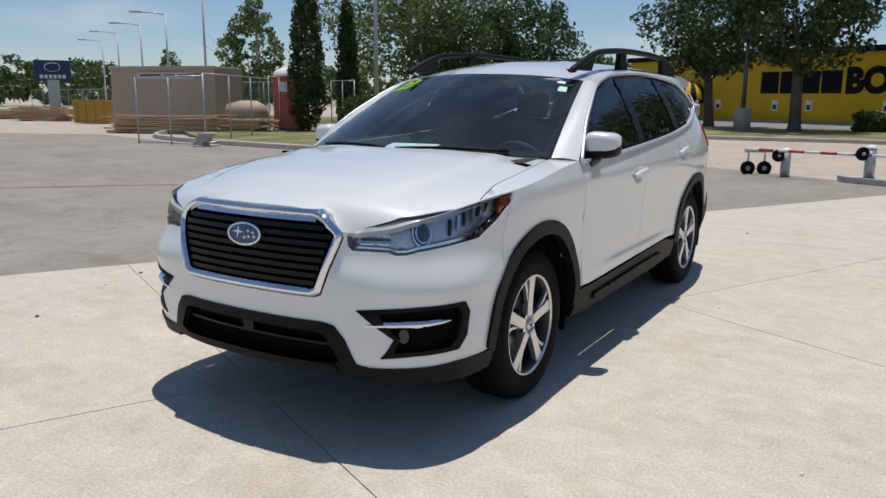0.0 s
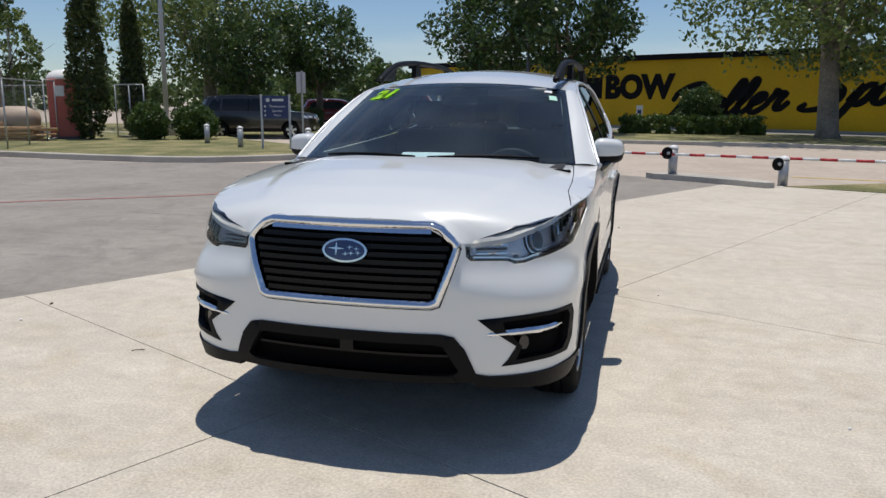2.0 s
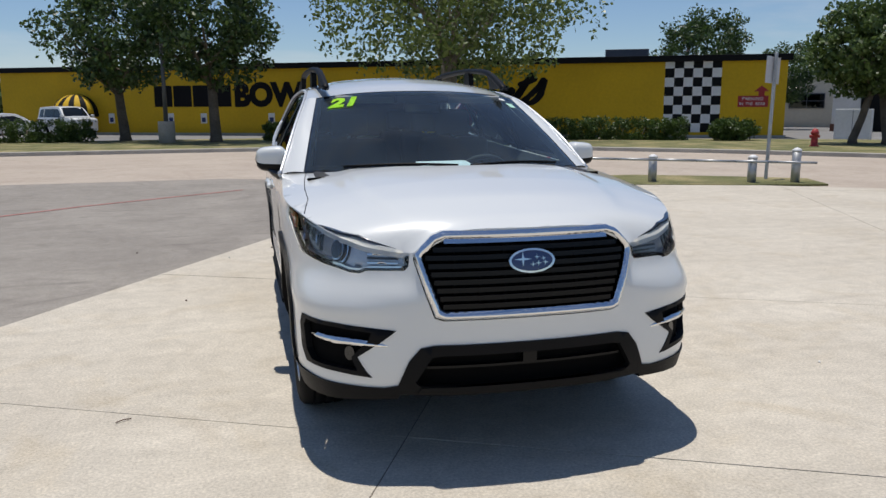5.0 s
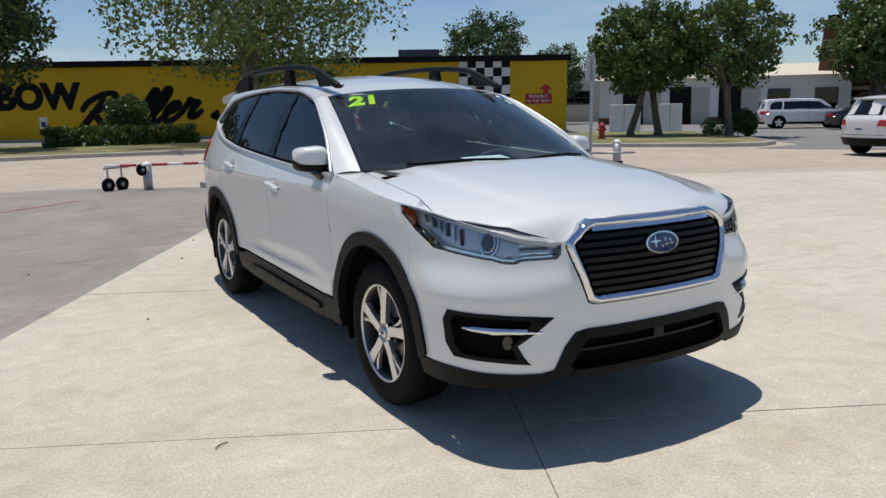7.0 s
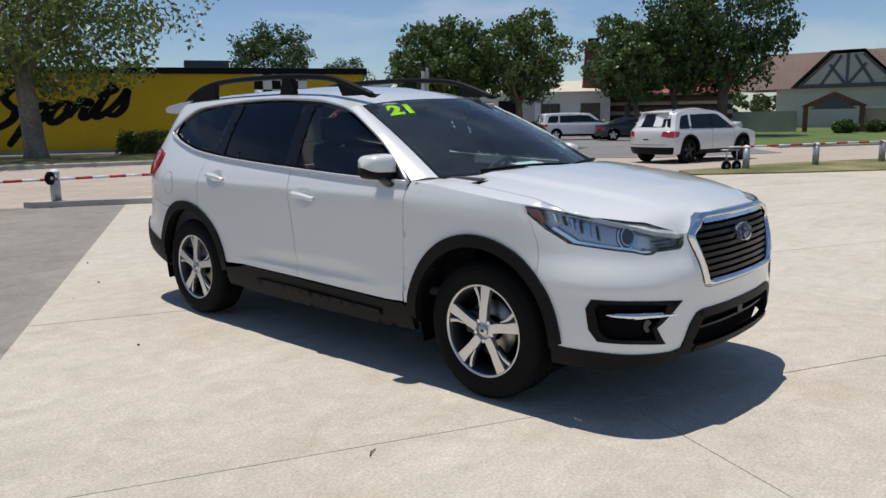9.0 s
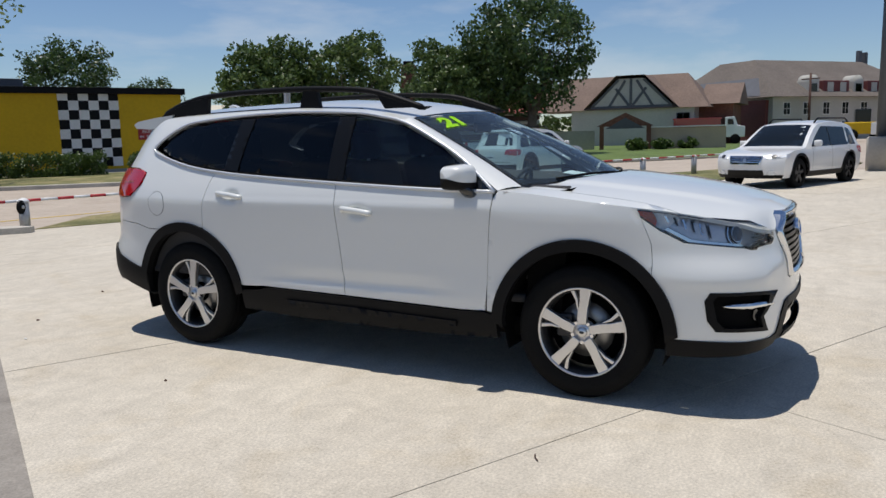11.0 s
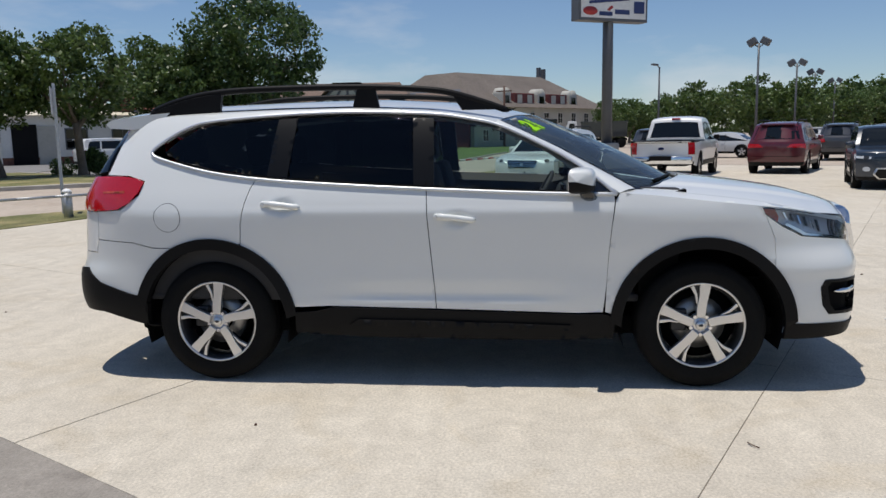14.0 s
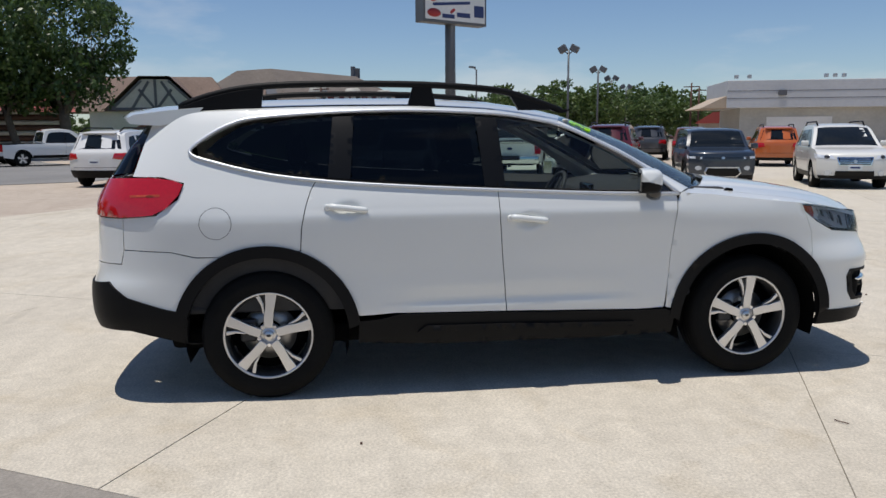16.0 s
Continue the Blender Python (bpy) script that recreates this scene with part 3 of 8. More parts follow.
# brush strokes of each script letter, x-height 1, and its advance
SCRIPT = {
    "R": (1.55, [[(-.62, 1.25), (-.50, 1.62), (-.05, 1.90), (.45, 2.0), (.78, 1.80), (.66, 1.38), (.20, 1.08), (-.12, 1.0)], [(.22, 1.72), (.02, 1.0), (-.30, .28), (-.52, -.16)], [(.05, .98), (.42, .55), (.86, .08), (1.28, .02)]]),
    "o": (.86, [[(.62, .92), (.28, .98), (.02, .60), (.06, .16), (.36, .02), (.66, .34), (.66, .76), (.46, .98), (.86, .80)]]),
    "l": (.62, [[(-.05, .30), (.30, .95), (.42, 1.62), (.28, 1.86), (.12, 1.35), (.04, .55), (.16, .06), (.40, .06), (.66, .36)]]),
    "e": (.80, [[(.02, .42), (.42, .60), (.52, .90), (.30, 1.0), (.06, .66), (.08, .20), (.34, .0), (.62, .14), (.86, .42)]]),
    "r": (.95, [[(-.02, .30), (.18, .86), (.22, 1.10), (.34, .90), (.66, .90), (.54, .52), (.56, .12), (.78, .06), (1.02, .34)]]),
    "S": (1.42, [[(.92, 1.66), (1.12, 2.02), (.80, 2.24), (.34, 2.02), (.16, 1.62), (.48, 1.22), (.86, .88), (.86, .42), (.42, .10), (-.20, .02), (-.62, .16), (-.50, .34)]]),
    "p": (.98, [[(-.05, .35), (.26, 1.02), (.16, .50), (-.02, -.20), (-.20, -.82)], [(.20, .70), (.50, 1.02), (.78, .86), (.70, .36), (.40, .06), (.12, .22)]]),
    "t": (.72, [[(-.02, .30), (.26, 1.10), (.40, 1.72), (.22, .90), (.14, .22), (.34, .02), (.72, .36)], [(-.02, 1.18), (.36, 1.26), (.66, 1.36)]]),
    "s": (.70, [[(-.05, .25), (.30, .84), (.42, 1.24), (.52, .78), (.58, .34), (.34, .02), (-.02, .10)]]),
}


def brush_word(text, host, x0, z0, rise, unit=1.13, brush=.185):
    """Script letters painted with a round brush; each letter is a part laid just proud of the wall."""
    x, layer = 0.0, 0
    for ch in text:
        adv, strokes = SCRIPT[ch]
        vs, fs = [], []
        for k, st in enumerate(strokes):
            pts = catmull([((x + px + .42 * py) * unit + x0, py + z0 + rise * (x + px) * unit) for px, py in st], 7)
            d = np.gradient(pts, axis=0)
            d /= np.hypot(*d.T)[:, None] + 1e-9
            n = len(pts)
            w = brush * (.72 + .28 * np.sin(np.linspace(.25, math.pi - .25, n))) * (.80 + .34 * np.abs(d[:, 1]))
            # round ends
            for end, sg in ((0, -1), (n - 1, 1)):
                i0 = len(vs)
                ring = [pts[end] + w[end] * (d[end] * sg * math.sin(t) + np.array([-d[end][1], d[end][0]]) * math.cos(t)) for t in np.linspace(0, math.pi, 9)]
                vs += [(q[0], -.010 - .0012 * (k + layer % 3), q[1]) for q in ring]
                fs.append(tuple(range(i0, i0 + 9)))
            i0 = len(vs)
            for q, t, ww in zip(pts, d, w):
                vs += [(q[0] - t[1] * ww, -.010 - .0012 * (k + layer % 3), q[1] + t[0] * ww), (q[0] + t[1] * ww, -.010 - .0012 * (k + layer % 3), q[1] - t[0] * ww)]
            fs += [(i0 + 2 * i, i0 + 2 * i + 1, i0 + 2 * i + 3, i0 + 2 * i + 2) for i in range(n - 1)]
        part("letter", mesh_of("letter", vs, fs), M_BLACK, host)
        x += adv
        layer += 1


def build_yellow():
    b = thing("roller_rink", "long low yellow building with black roof edge and mural lettering", "building", m=YB_M)
    part("wall", box_bm(48.6, 16, 4.1, (-14.1, 8, 2.0)), M_YELLOW, b)
    part("roof_edge", box_bm(49.0, 16.4, .32, (-14.1, 8, 4.16), .02), M_BLACK, b)
    part("base_course", box_bm(48.8, 16.2, .18, (-14.1, 8, .06)), M_KERB, b)
    part("roof_unit", box_bm(2.6, 2.0, .9, (2.0, 7, 4.7), .03), M_GREY_BEAM, b)
    part("roof_unit", box_bm(1.6, 1.4, .8, (-9.0, 6, 4.65), .03), M_SILVER_WALL, b)
    part("roof_sheet", box_bm(9, 8, .25, (-13, 8, 4.45), .02), M_SILVER_WALL, b)
    up = pose(0, 0, 0, 90, 0, 0)
    def word(w, size, sx, z, tilt, shear, bold):
        me = letters(w, size, .006, shear, bold)
        part("lettering", me, M_BLACK, b, m=pose(sx, -.012, z, 90, -tilt, 0))
    brush_word("Roller", b, -16.6, .55, .106)
    brush_word("Sports", b, -9.0, 1.18, .118)
    word("BOW", 1.85, -19.1, 2.40, 0, 0, .11)
    for k in range(4):
        part("letter_block", prism([(-26.9 + 1.36 * k, 1.76), (-25.64 + 1.36 * k, 1.76), (-25.64 + 1.36 * k, 3.06), (-26.9 + 1.36 * k, 3.06)], -.012, 0, "Y"), M_BLACK, b)
    for i in range(6):
        for j in range(8):
            part("checker_tile", box_bm(.478, .01, .478, (4.1 + .48 * (i + .5), -.004, .30 + .48 * (j + .5))), M_WHITE if (i + j) % 2 else M_BLACK, b)
    sg = part("parking_sign", prism([(7.85, 1.62), (9.35, 1.62), (9.35, 2.2), (9.15, 2.2), (9.15, 2.42), (9.38, 2.42), (9.0, 2.72), (8.62, 2.42), (8.85, 2.42), (8.85, 2.2), (7.85, 2.2)], -.02, 0, "Y"), M_RED_SIGN, b, "red arrow sign with white words")
    for w, x, z, size in (("PARKING", 8.58, 2.04, .25), ("IN", 8.03, 1.78, .21), ("THE", 8.42, 1.78, .21), ("REAR", 8.97, 1.78, .21)):
        part("sign_word", letters(w, size, .003), M_WHITE, sg, m=pose(x, -.024, z, 90, 0, 0))
    for sx in (-30.1, -25.8, -23.5, -18.9):
        q = part("wall_notice", box_bm(.42, .02, .62, (sx, -.01, 1.05), .004), M_WHITE, b, "small white and blue parking notice")
        part("notice_mark", box_bm(.26, .01, .28, (sx, -.022, .96)), M_NAVY, q)
    # striped dome canopy over the door
    part("door_1", box_bm(2.0, .12, 2.0, (-32.6, -.04, .95), .02), M_BLACK, b)
    n = 12
    for k in range(n):
        a0, a1 = math.pi * k / n, math.pi * (k + 1) / n
        def gore(u, v):
            a = a0 + (a1 - a0) * u
            e = v * math.pi / 2
            return (-32.6 - 1.55 * math.cos(a) * math.cos(e), -1.5 * math.sin(a) * math.cos(e) - .01, 1.35 + 1.25 * math.sin(e))
        part("canopy_gore", grid_mesh("canopy_gore", gore, 2, 8), M_BLACK if k % 2 else M_YELLOW, b)
    part("canopy_valance", lathe([(1.55, 1.15), (1.57, 1.36)], 32, "Z", True, False), M_BLACK, b, m=pose(-32.6, -.01, 0))
    return b


build_yellow()


def far_house(name, label, m, parts):
    h = thing(name, label, "building", m=m)
    for nm, bm, mt in parts:
        part(nm, bm, mt, h)
    return h


def face_pose(x, y, look_x=-5.0, look_y=0.0, turn=0.0):
    """A pose at x, y whose -y side looks at the place where the SUV is seen from."""
    a = math.degrees(math.atan2(look_y - y, look_x - x)) + 90 + turn
    return pose(x, y, 0, 0, 0, a)


def gable(w, d, h0, h1, x=0, y=0, over=.4):
    return prism([(-w / 2 - over, h0), (w / 2 + over, h0), (0, h1)], y, y + d, "Y") if x == 0 else prism([(x - w / 2 - over, h0), (x + w / 2 + over, h0), (x, h1)], y, y + d, "Y")


def windows(host, spots, w, h, y, mt_frame, group=None):
    for x, z in spots:
        fr = part("window", box_bm(w + .16, .10, h + .16, (x, y, z), .01), mt_frame, host)
        part("pane", box_bm(w, .04, h, (x, y - .05, z)), M_PANE, fr)
        part("pane_back", box_bm(w - .02, .02, h - .02, (x, y - .052 + .02, z)), M_BLACK, fr)
        part("glazing_bar", box_bm(.05, .03, h, (x, y - .075, z)), mt_frame, fr)
        part("glazing_bar", box_bm(w, .03, .05, (x, y - .075, z)), mt_frame, fr)


def build_far():
    # two-storey hall with a hipped roof and red dormers
    hall = thing("tudor_hall", "large two-storey hall with hipped shingle roof and red dormers", "building", m=pose(89.8, 5.6, 0, 0, 0, -40))
    part("wall", box_bm(26, 18, 5.0, (13, 9, 2.4)), M_STUCCO, hall)
    part("garage_wall", box_bm(.4, 16, 4.6, (-.25, 8.6, 2.3)), M_MAROON, hall)
    roof_v = [(-1, -1, 4.9), (27, -1, 4.9), (27, 19, 4.9), (-1, 19, 4.9), (3.5, 6.5, 9.6), (21, 6.5, 9.6), (21, 12.5, 9.6), (3.5, 12.5, 9.6)]
    part("roof", mesh_of("roof", roof_v, [(0, 1, 5, 4), (1, 2, 6, 5), (2, 3, 7, 6), (3, 0, 4, 7), (4, 5, 6, 7), (0, 3, 2, 1)]), M_ROOF_GREY, hall)
    part("roof_panel", mesh_of("roof_panel", [(-.9, 1, 5.1), (-.9, 15, 5.1), (1.6, 13, 7.6), (1.6, 4, 7.6)], [(0, 1, 2, 3)]), M_GREY_BEAM, hall)
    for x in (6, 13, 20):
        d = part("dormer", box_bm(1.6, 2.0, 1.6, (x, 1.0, 5.9), .05), M_STUCCO, hall)
        part("dormer_roof", lathe([(0, 0), (.8, 0), (.8, 1.6), (0, 1.6)], 20, "Y"), M_STUCCO, d, m=pose(x, .05, 6.6))
        part("pane", box_bm(.9, .06, 1.0, (x, -.03, 5.9)), M_PANE, d)
    for x in (9.5, 16.5):
        d = part("red_gallery", box_bm(4.0, 2.4, 1.7, (x, 1.2, 5.9), .04), M_MAROON, hall)
        for q in (-1, 1):
            part("gallery_pane", box_bm(.9, .06, 1.1, (x + q, -.05, 6.0)), M_STUCCO, d)
    windows(hall, [(x, z) for x in (2, 5, 8, 11, 14, 17, 20, 23) for z in (1.4, 3.6)], .9, 1.3, 0.0, M_WHITE)
    part("chimney", box_bm(.5, .5, 2.2, (23.5, 9, 10.2)), M_GREY_BEAM, hall)
    part("chimney", box_bm(.5, .5, 2.2, (24.6, 9, 10.0)), M_GREY_BEAM, hall)
    # half-timbered gable house
    gh = thing("gabled_house", "half-timbered house with steep brown roof", "building", m=face_pose(78, 18.5, -4, -4, -14))
    part("wall", box_bm(13, 9, 4.0, (0, 4.5, 2.0)), M_STUCCO, gh)
    part("gable_wall", prism([(-4.3, 4.0), (4.3, 4.0), (1.3, 7.0), (-1.3, 7.0)], -.1, 4, "Y"), M_STUCCO, gh)
    part("roof", mesh_of("roof", [(-12, -.4, 3.8), (-12, 10, 3.8), (-9, 5, 7.6), (5, 5, 7.6), (8, 10, 3.8), (8, -.4, 3.8)], [(0, 5, 3, 2), (1, 2, 3, 4), (0, 2, 1), (3, 5, 4), (0, 1, 4, 5)]), M_ROOF_BROWN, gh)
    part("gable_roof", mesh_of("gable_roof", [(-5, -.6, 3.9), (-1.5, -.6, 7.3), (1.5, -.6, 7.3), (5, -.6, 3.9), (-5, 5, 3.9), (-1.5, 5, 7.3), (1.5, 5, 7.3), (5, 5, 3.9)], [(0, 1, 5, 4), (1, 2, 6, 5), (2, 3, 7, 6)]), M_ROOF_BROWN, gh)
    for x0, z0, x1, z1 in ((-4.2, 4.1, -1.3, 6.9), (4.2, 4.1, 1.3, 6.9), (-4.3, 4.05, 4.3, 4.05), (0, 4.1, 0, 7), (-2.3, 4.1, -.6, 6.8), (2.3, 4.1, .6, 6.8), (-.2, 4.2, -1.6, 6.0), (.2, 4.2, 1.6, 6.0)):
        d = Vector((x1 - x0, 0, z1 - z0))
        part("timber", box_bm(d.length, .08, .26, ((x0 + x1) / 2, -.14, (z0 + z1) / 2), 0, ry=-math.degrees(math.atan2(d.z, d.x))), M_GREY_BEAM, gh)
    windows(gh, [(5.4, 2.3)], 1.2, 1.8, -.02, M_GREY_BEAM)
    part("side_wing", box_bm(3.4, 8, 4.2, (8.2, 7, 2.1)), M_BRICK, gh)
    part("side_roof", prism([(2, 4.1), (12, 4.1), (7, 6.4)], 6.6, 10.6, "X"), M_ROOF_BROWN, gh)
    # brick gatehouse with tan fence
    gate = thing("brick_gatehouse", "small brick arch shelter beside a tan board fence", "building", m=face_pose(59.4, 14.2, -4, -4, 0))
    for x in (-1.9, 1.9):
        part("pier", box_bm(.35, .6, 2.0, (x, 0, 1.0), .01), M_BRICK, gate)
    part("arch_gable", prism([(-2.3, 1.9), (2.3, 1.9), (0, 3.0)], -.35, .35, "Y"), M_BRICK, gate)
    part("arch_face", prism([(-1.6, 1.7), (1.6, 1.7), (0, 2.6)], -.40, -.35, "Y"), M_GREY_BEAM, gate)
    part("fence_wall", box_bm(6, .12, 1.7, (5.0, .3, .85)), M_TAN_BOX, gate)
    part("fence_cap", box_bm(6.3, .5, .10, (5.0, .3, 1.78)), M_WHITE, gate)
    part("side_fence", box_bm(9, .08, 1.6, (-7.0, .8, .8)), M_STUCCO, gate)
    # white workshop, stone chimney and log house
    ws = thing("white_workshop", "white workshop with pale metal roof and open bays", "building", m=pose(38.5, 40.0, 0, 0, 0, -53))
    part("wall", box_bm(17, 9, 3.4, (8.0, 4.5, 1.7)), M_WHITE, ws)
    part("roof", prism([(-.6, 3.3), (9.6, 3.3), (4.5, 4.3)], -.8, 17.2, "X"), M_CREAM, ws)
    # black panels on the closed wall stand in for the shaded insides of the bays
    for x in (2.0, 5.4, 8.8):
        part("bay_shade_panel", box_bm(1.5, .10, 2.7, (x, -.02, 1.35)), M_BLACK, ws)
        part("bay_door", box_bm(1.2, .06, 2.6, (x + 1.4, -.06, 1.3)), M_STUCCO, ws)
    windows(ws, [(12.0, 1.7), (15.0, 1.7)], 1.3, 1.3, -.03, M_GREY_BEAM)
    part("red_base", box_bm(17.1, .06, .5, (8.0, -.03, .25)), M_BRICK, ws)
    log = thing("log_house", "dark log house with a tall stone chimney", "building", m=pose(49.2, 28.6, 0, 0, 0, -62))
    part("wall", box_bm(10, 7, 3.2, (5, 3.5, 1.6)), M_LOG, log)
    for k in range(9):
        part("log", lathe([(0.0, 0), (.16, 0), (.16, 10.2), (0.0, 10.2)], 10, "X"), M_LOG if k % 2 else M_STUCCO, log, m=pose(-.1, -.05, .2 + .36 * k))
    part("roof", prism([(-.8, 3.1), (7.8, 3.1), (3.5, 5.6)], -.6, 10.6, "X"), M_BARN_RED, log)
    part("chimney", prism([(-1.3, 0), (.9, 0), (.6, 3.2), (.35, 7.0), (-.75, 7.0), (-1.0, 3.2)], -1.0, .4, "Y", .05), M_BRICK, log)
    part("chimney_cap", box_bm(.8, .8, .3, (-.2, -.3, 7.15)), M_BLACK, log)
    # cream warehouse behind the yellow building
    cw = thing("cream_warehouse", "low cream metal warehouse with dark windows", "building", m=pose(34.0, 60.0, 0, 0, 0, -38))
    part("wall", box_bm(30, 12, 4.2, (12, 6, 2.1)), M_CREAM, cw)
    part("roof", box_bm(30.6, 12.6, .5, (12, 6, 4.45), .05), M_WHITE, cw)
    windows(cw, [(14, 2.2), (20, 2.2)], 2.6, 1.1, -.03, M_GREY_BEAM)
    # dealership workshop
    dw = thing("service_building", "pale grey flat-roofed service building with a roller door", "building", m=pose(65.3, -36.7, 0, 0, 0, -106))
    part("upper_wall", box_bm(40, 10, 2.6, (20, 5, 4.9), .05), M_SILVER_WALL, dw)
    part("lower_wall", box_bm(38, 9, 3.8, (20.5, 5.6, 1.9)), M_STUCCO, dw)
    for z in (4.5, 5.2):
        part("panel_joint", box_bm(40.02, .02, .05, (20, -.005, z)), M_GREY_BEAM, dw)
    part("roller_door", box_bm(6.0, .10, 2.7, (7.0, 1.06, 1.4)), M_WHITE, dw)
    part("fascia", prism([(-2.4, 3.6), (0.3, 3.6), (0.3, 4.9)], .2, 9, "Y"), M_TAN_BOX, dw)
    for x in (5, 20, 30):
        part("wall_lamp", box_bm(.7, .4, .5, (x, -.2, 5.0), .03), M_GREY_BEAM, dw)
    for x in (1, 2.2, 9.2, 10, 10.8):
        part("roof_lamp", box_bm(.35, .3, .35, (x, 1, 6.6), .03), M_GALV, dw)
    # small red canopy building
    rb = thing("red_canopy_shop", "far small building with red canopy", "building", m=face_pose(79, -45.2, -5, 1))
    part("wall", box_bm(8, 6, 2.4, (0, 3, 1.2)), M_STUCCO, rb)
    part("canopy", prism([(-4.4, 2.3), (4.4, 2.3), (3.6, 3.6), (-2.4, 3.6)], -1, 6, "Y"), M_BARN_RED, rb)
    part("canopy_panel", box_bm(3.2, .06, .7, (1, -1.05, 2.8)), M_WHITE, rb)


build_far()

# ---- the white three-row SUV ----
PLAN = catmull([(0, -2.462), (0.2, -2.455), (0.4, -2.43), (0.56, -2.388), (0.71, -2.336), (0.832, -2.24), (0.912, -2.06), (0.938, -1.82),
                (0.942, -1.5), (0.942, -1.0), (0.945, -0.2), (0.945, 0.7), (0.938, 1.4), (0.915, 1.8), (0.875, 2.1), (0.80, 2.30), (0.66, 2.42),
                (0.4, 2.48), (0, 2.50)], 16)
ARC = np.r_[0, np.cumsum(np.hypot(*np.diff(PLAN, axis=0).T))]
_tan = np.gradient(PLAN, axis=0)
_tan /= np.hypot(*_tan.T)[:, None]
NRM = np.c_[_tan[:, 1], -_tan[:, 0]]
_nose = int(np.argmax(PLAN[:, 0] > 0.93))
_tail = int(len(PLAN) - np.argmax(PLAN[::-1, 0] > 0.93))


def s(y):
    return float(np.interp(y, PLAN[:, 1], ARC))


def f(x):
    return float(np.sign(x) * np.interp(abs(x), PLAN[:_nose, 0], ARC[:_nose]))


def r(x):
    return float(np.interp(-x, -PLAN[_tail:, 0], ARC[_tail:]))


IN_FRONT = np.array([(.20, .09), (.28, .04), (.36, .012), (.45, .0), (.6, .0), (.72, .002), (.85, .014), (.95, .034), (1.0, .055), (1.05, .09), (1.1, .13), (1.2, .22), (1.7, .7)])
IN_SIDE = np.array([(.20, .10), (.28, .07), (.36, .040), (.47, .022), (.54, .019), (.65, .020), (.74, .018), (.88, .009), (1.0, .0), (1.052, .0), (1.072, .008), (1.10, .016), (1.15, .034), (1.2, .055), (1.3, .098), (1.4, .146), (1.5, .20), (1.6, .262), (1.7, .34)])
IN_REAR = np.array([(.20, .14), (.30, .07), (.40, .03), (.5, .0), (.65, .0), (.75, .03), (.95, .045), (1.1, .06), (1.2, .10), (1.35, .19), (1.5, .30), (1.62, .41), (1.7, .5)])


def smooth01(t):
    t = min(1.0, max(0.0, t))
    return t * t * (3 - 2 * t)


def glide(table, n=10):
    """The same profile, rounded, as arrays."""
    return catmull(table, n).T


PRO_FRONT, PRO_SIDE, PRO_REAR = glide(IN_FRONT), glide(IN_SIDE), glide(IN_REAR)
HANDLES = ((-.045, 1.010), (.985, 1.090))


def skin(u, z, off=0.0):
    """The body's outer skin: u runs along the plan outline from the nose, z is the height."""
    a = abs(u)
    x, y = np.interp(a, ARC, PLAN[:, 0]), np.interp(a, ARC, PLAN[:, 1])
    nx, ny = np.interp(a, ARC, NRM[:, 0]), np.interp(a, ARC, NRM[:, 1])
    wf, wr = smooth01((-1.55 - y) / 0.65), smooth01((y - 1.85) / 0.5)
    d = (1 - wf - wr) * np.interp(z, *PRO_SIDE) + wf * np.interp(z, *PRO_FRONT) + wr * np.interp(z, *PRO_REAR)
    # ledge under the headlamps
    d += 0.034 * wf * smooth01((x - 0.40) / 0.14) * smooth01((z - 0.73) / 0.115) * (1 - smooth01((z - 0.98) / 0.1))
    # soft shoulder over the wheels
    for yc in (-1.445, 1.445):
        d -= 0.012 * math.exp(-((y - yc) / 0.42) ** 2 - ((z - 0.86) / 0.22) ** 2)
    # scoop along the lower doors, crisp at its lower edge
    reach = smooth01((y + .82) / .5) * smooth01((.92 - y) / .55)
    d += 0.012 * reach * smooth01((z - .520) / .022) * (1 - smooth01((z - .545) / .11))
    # hollows behind the door handles
    for hy, hz in HANDLES:
        q = ((y - hy) / .070) ** 2 + ((z - hz + .012) / .036) ** 2
        if q < 4:
            d += 0.022 * math.exp(-q * q)
    # crease from the headlamp's outer end round the bumper's corner
    d -= 0.010 * wf * smooth01((x - .50) / .2) * math.exp(-((z - .70) / .035) ** 2)
    k = off - d
    return (math.copysign(1, u) * (x + nx * k) if u != 0 else 0.0, y + ny * k, z)


ZTOP_Y = np.array([(-2.46, 1.005), (-2.44, 1.003), (-2.412, .925), (-2.40, .92), (-2.30, .972), (-2.05, 1.022), (-1.87, 1.05), (-1.5, 1.09), (-1.16, 1.128), (-.97, 1.142), (-.6, 1.40), (-.27, 1.553),
                   (.12, 1.622), (.6, 1.648), (1.06, 1.645), (1.55, 1.632), (1.9, 1.622), (2.1, 1.615), (2.5, 1.61)])


def ztop(u):
    return float(np.interp(np.interp(abs(u), ARC, PLAN[:, 1]), *ZTOP_Y.T))


_eu = np.linspace(f(.365), s(-0.97), 120)
_edge = np.array([skin(u, ztop(u)) for u in _eu])
SCREEN_LOW = lambda x: -1.43 + 0.36 * (x / 0.80) ** 2


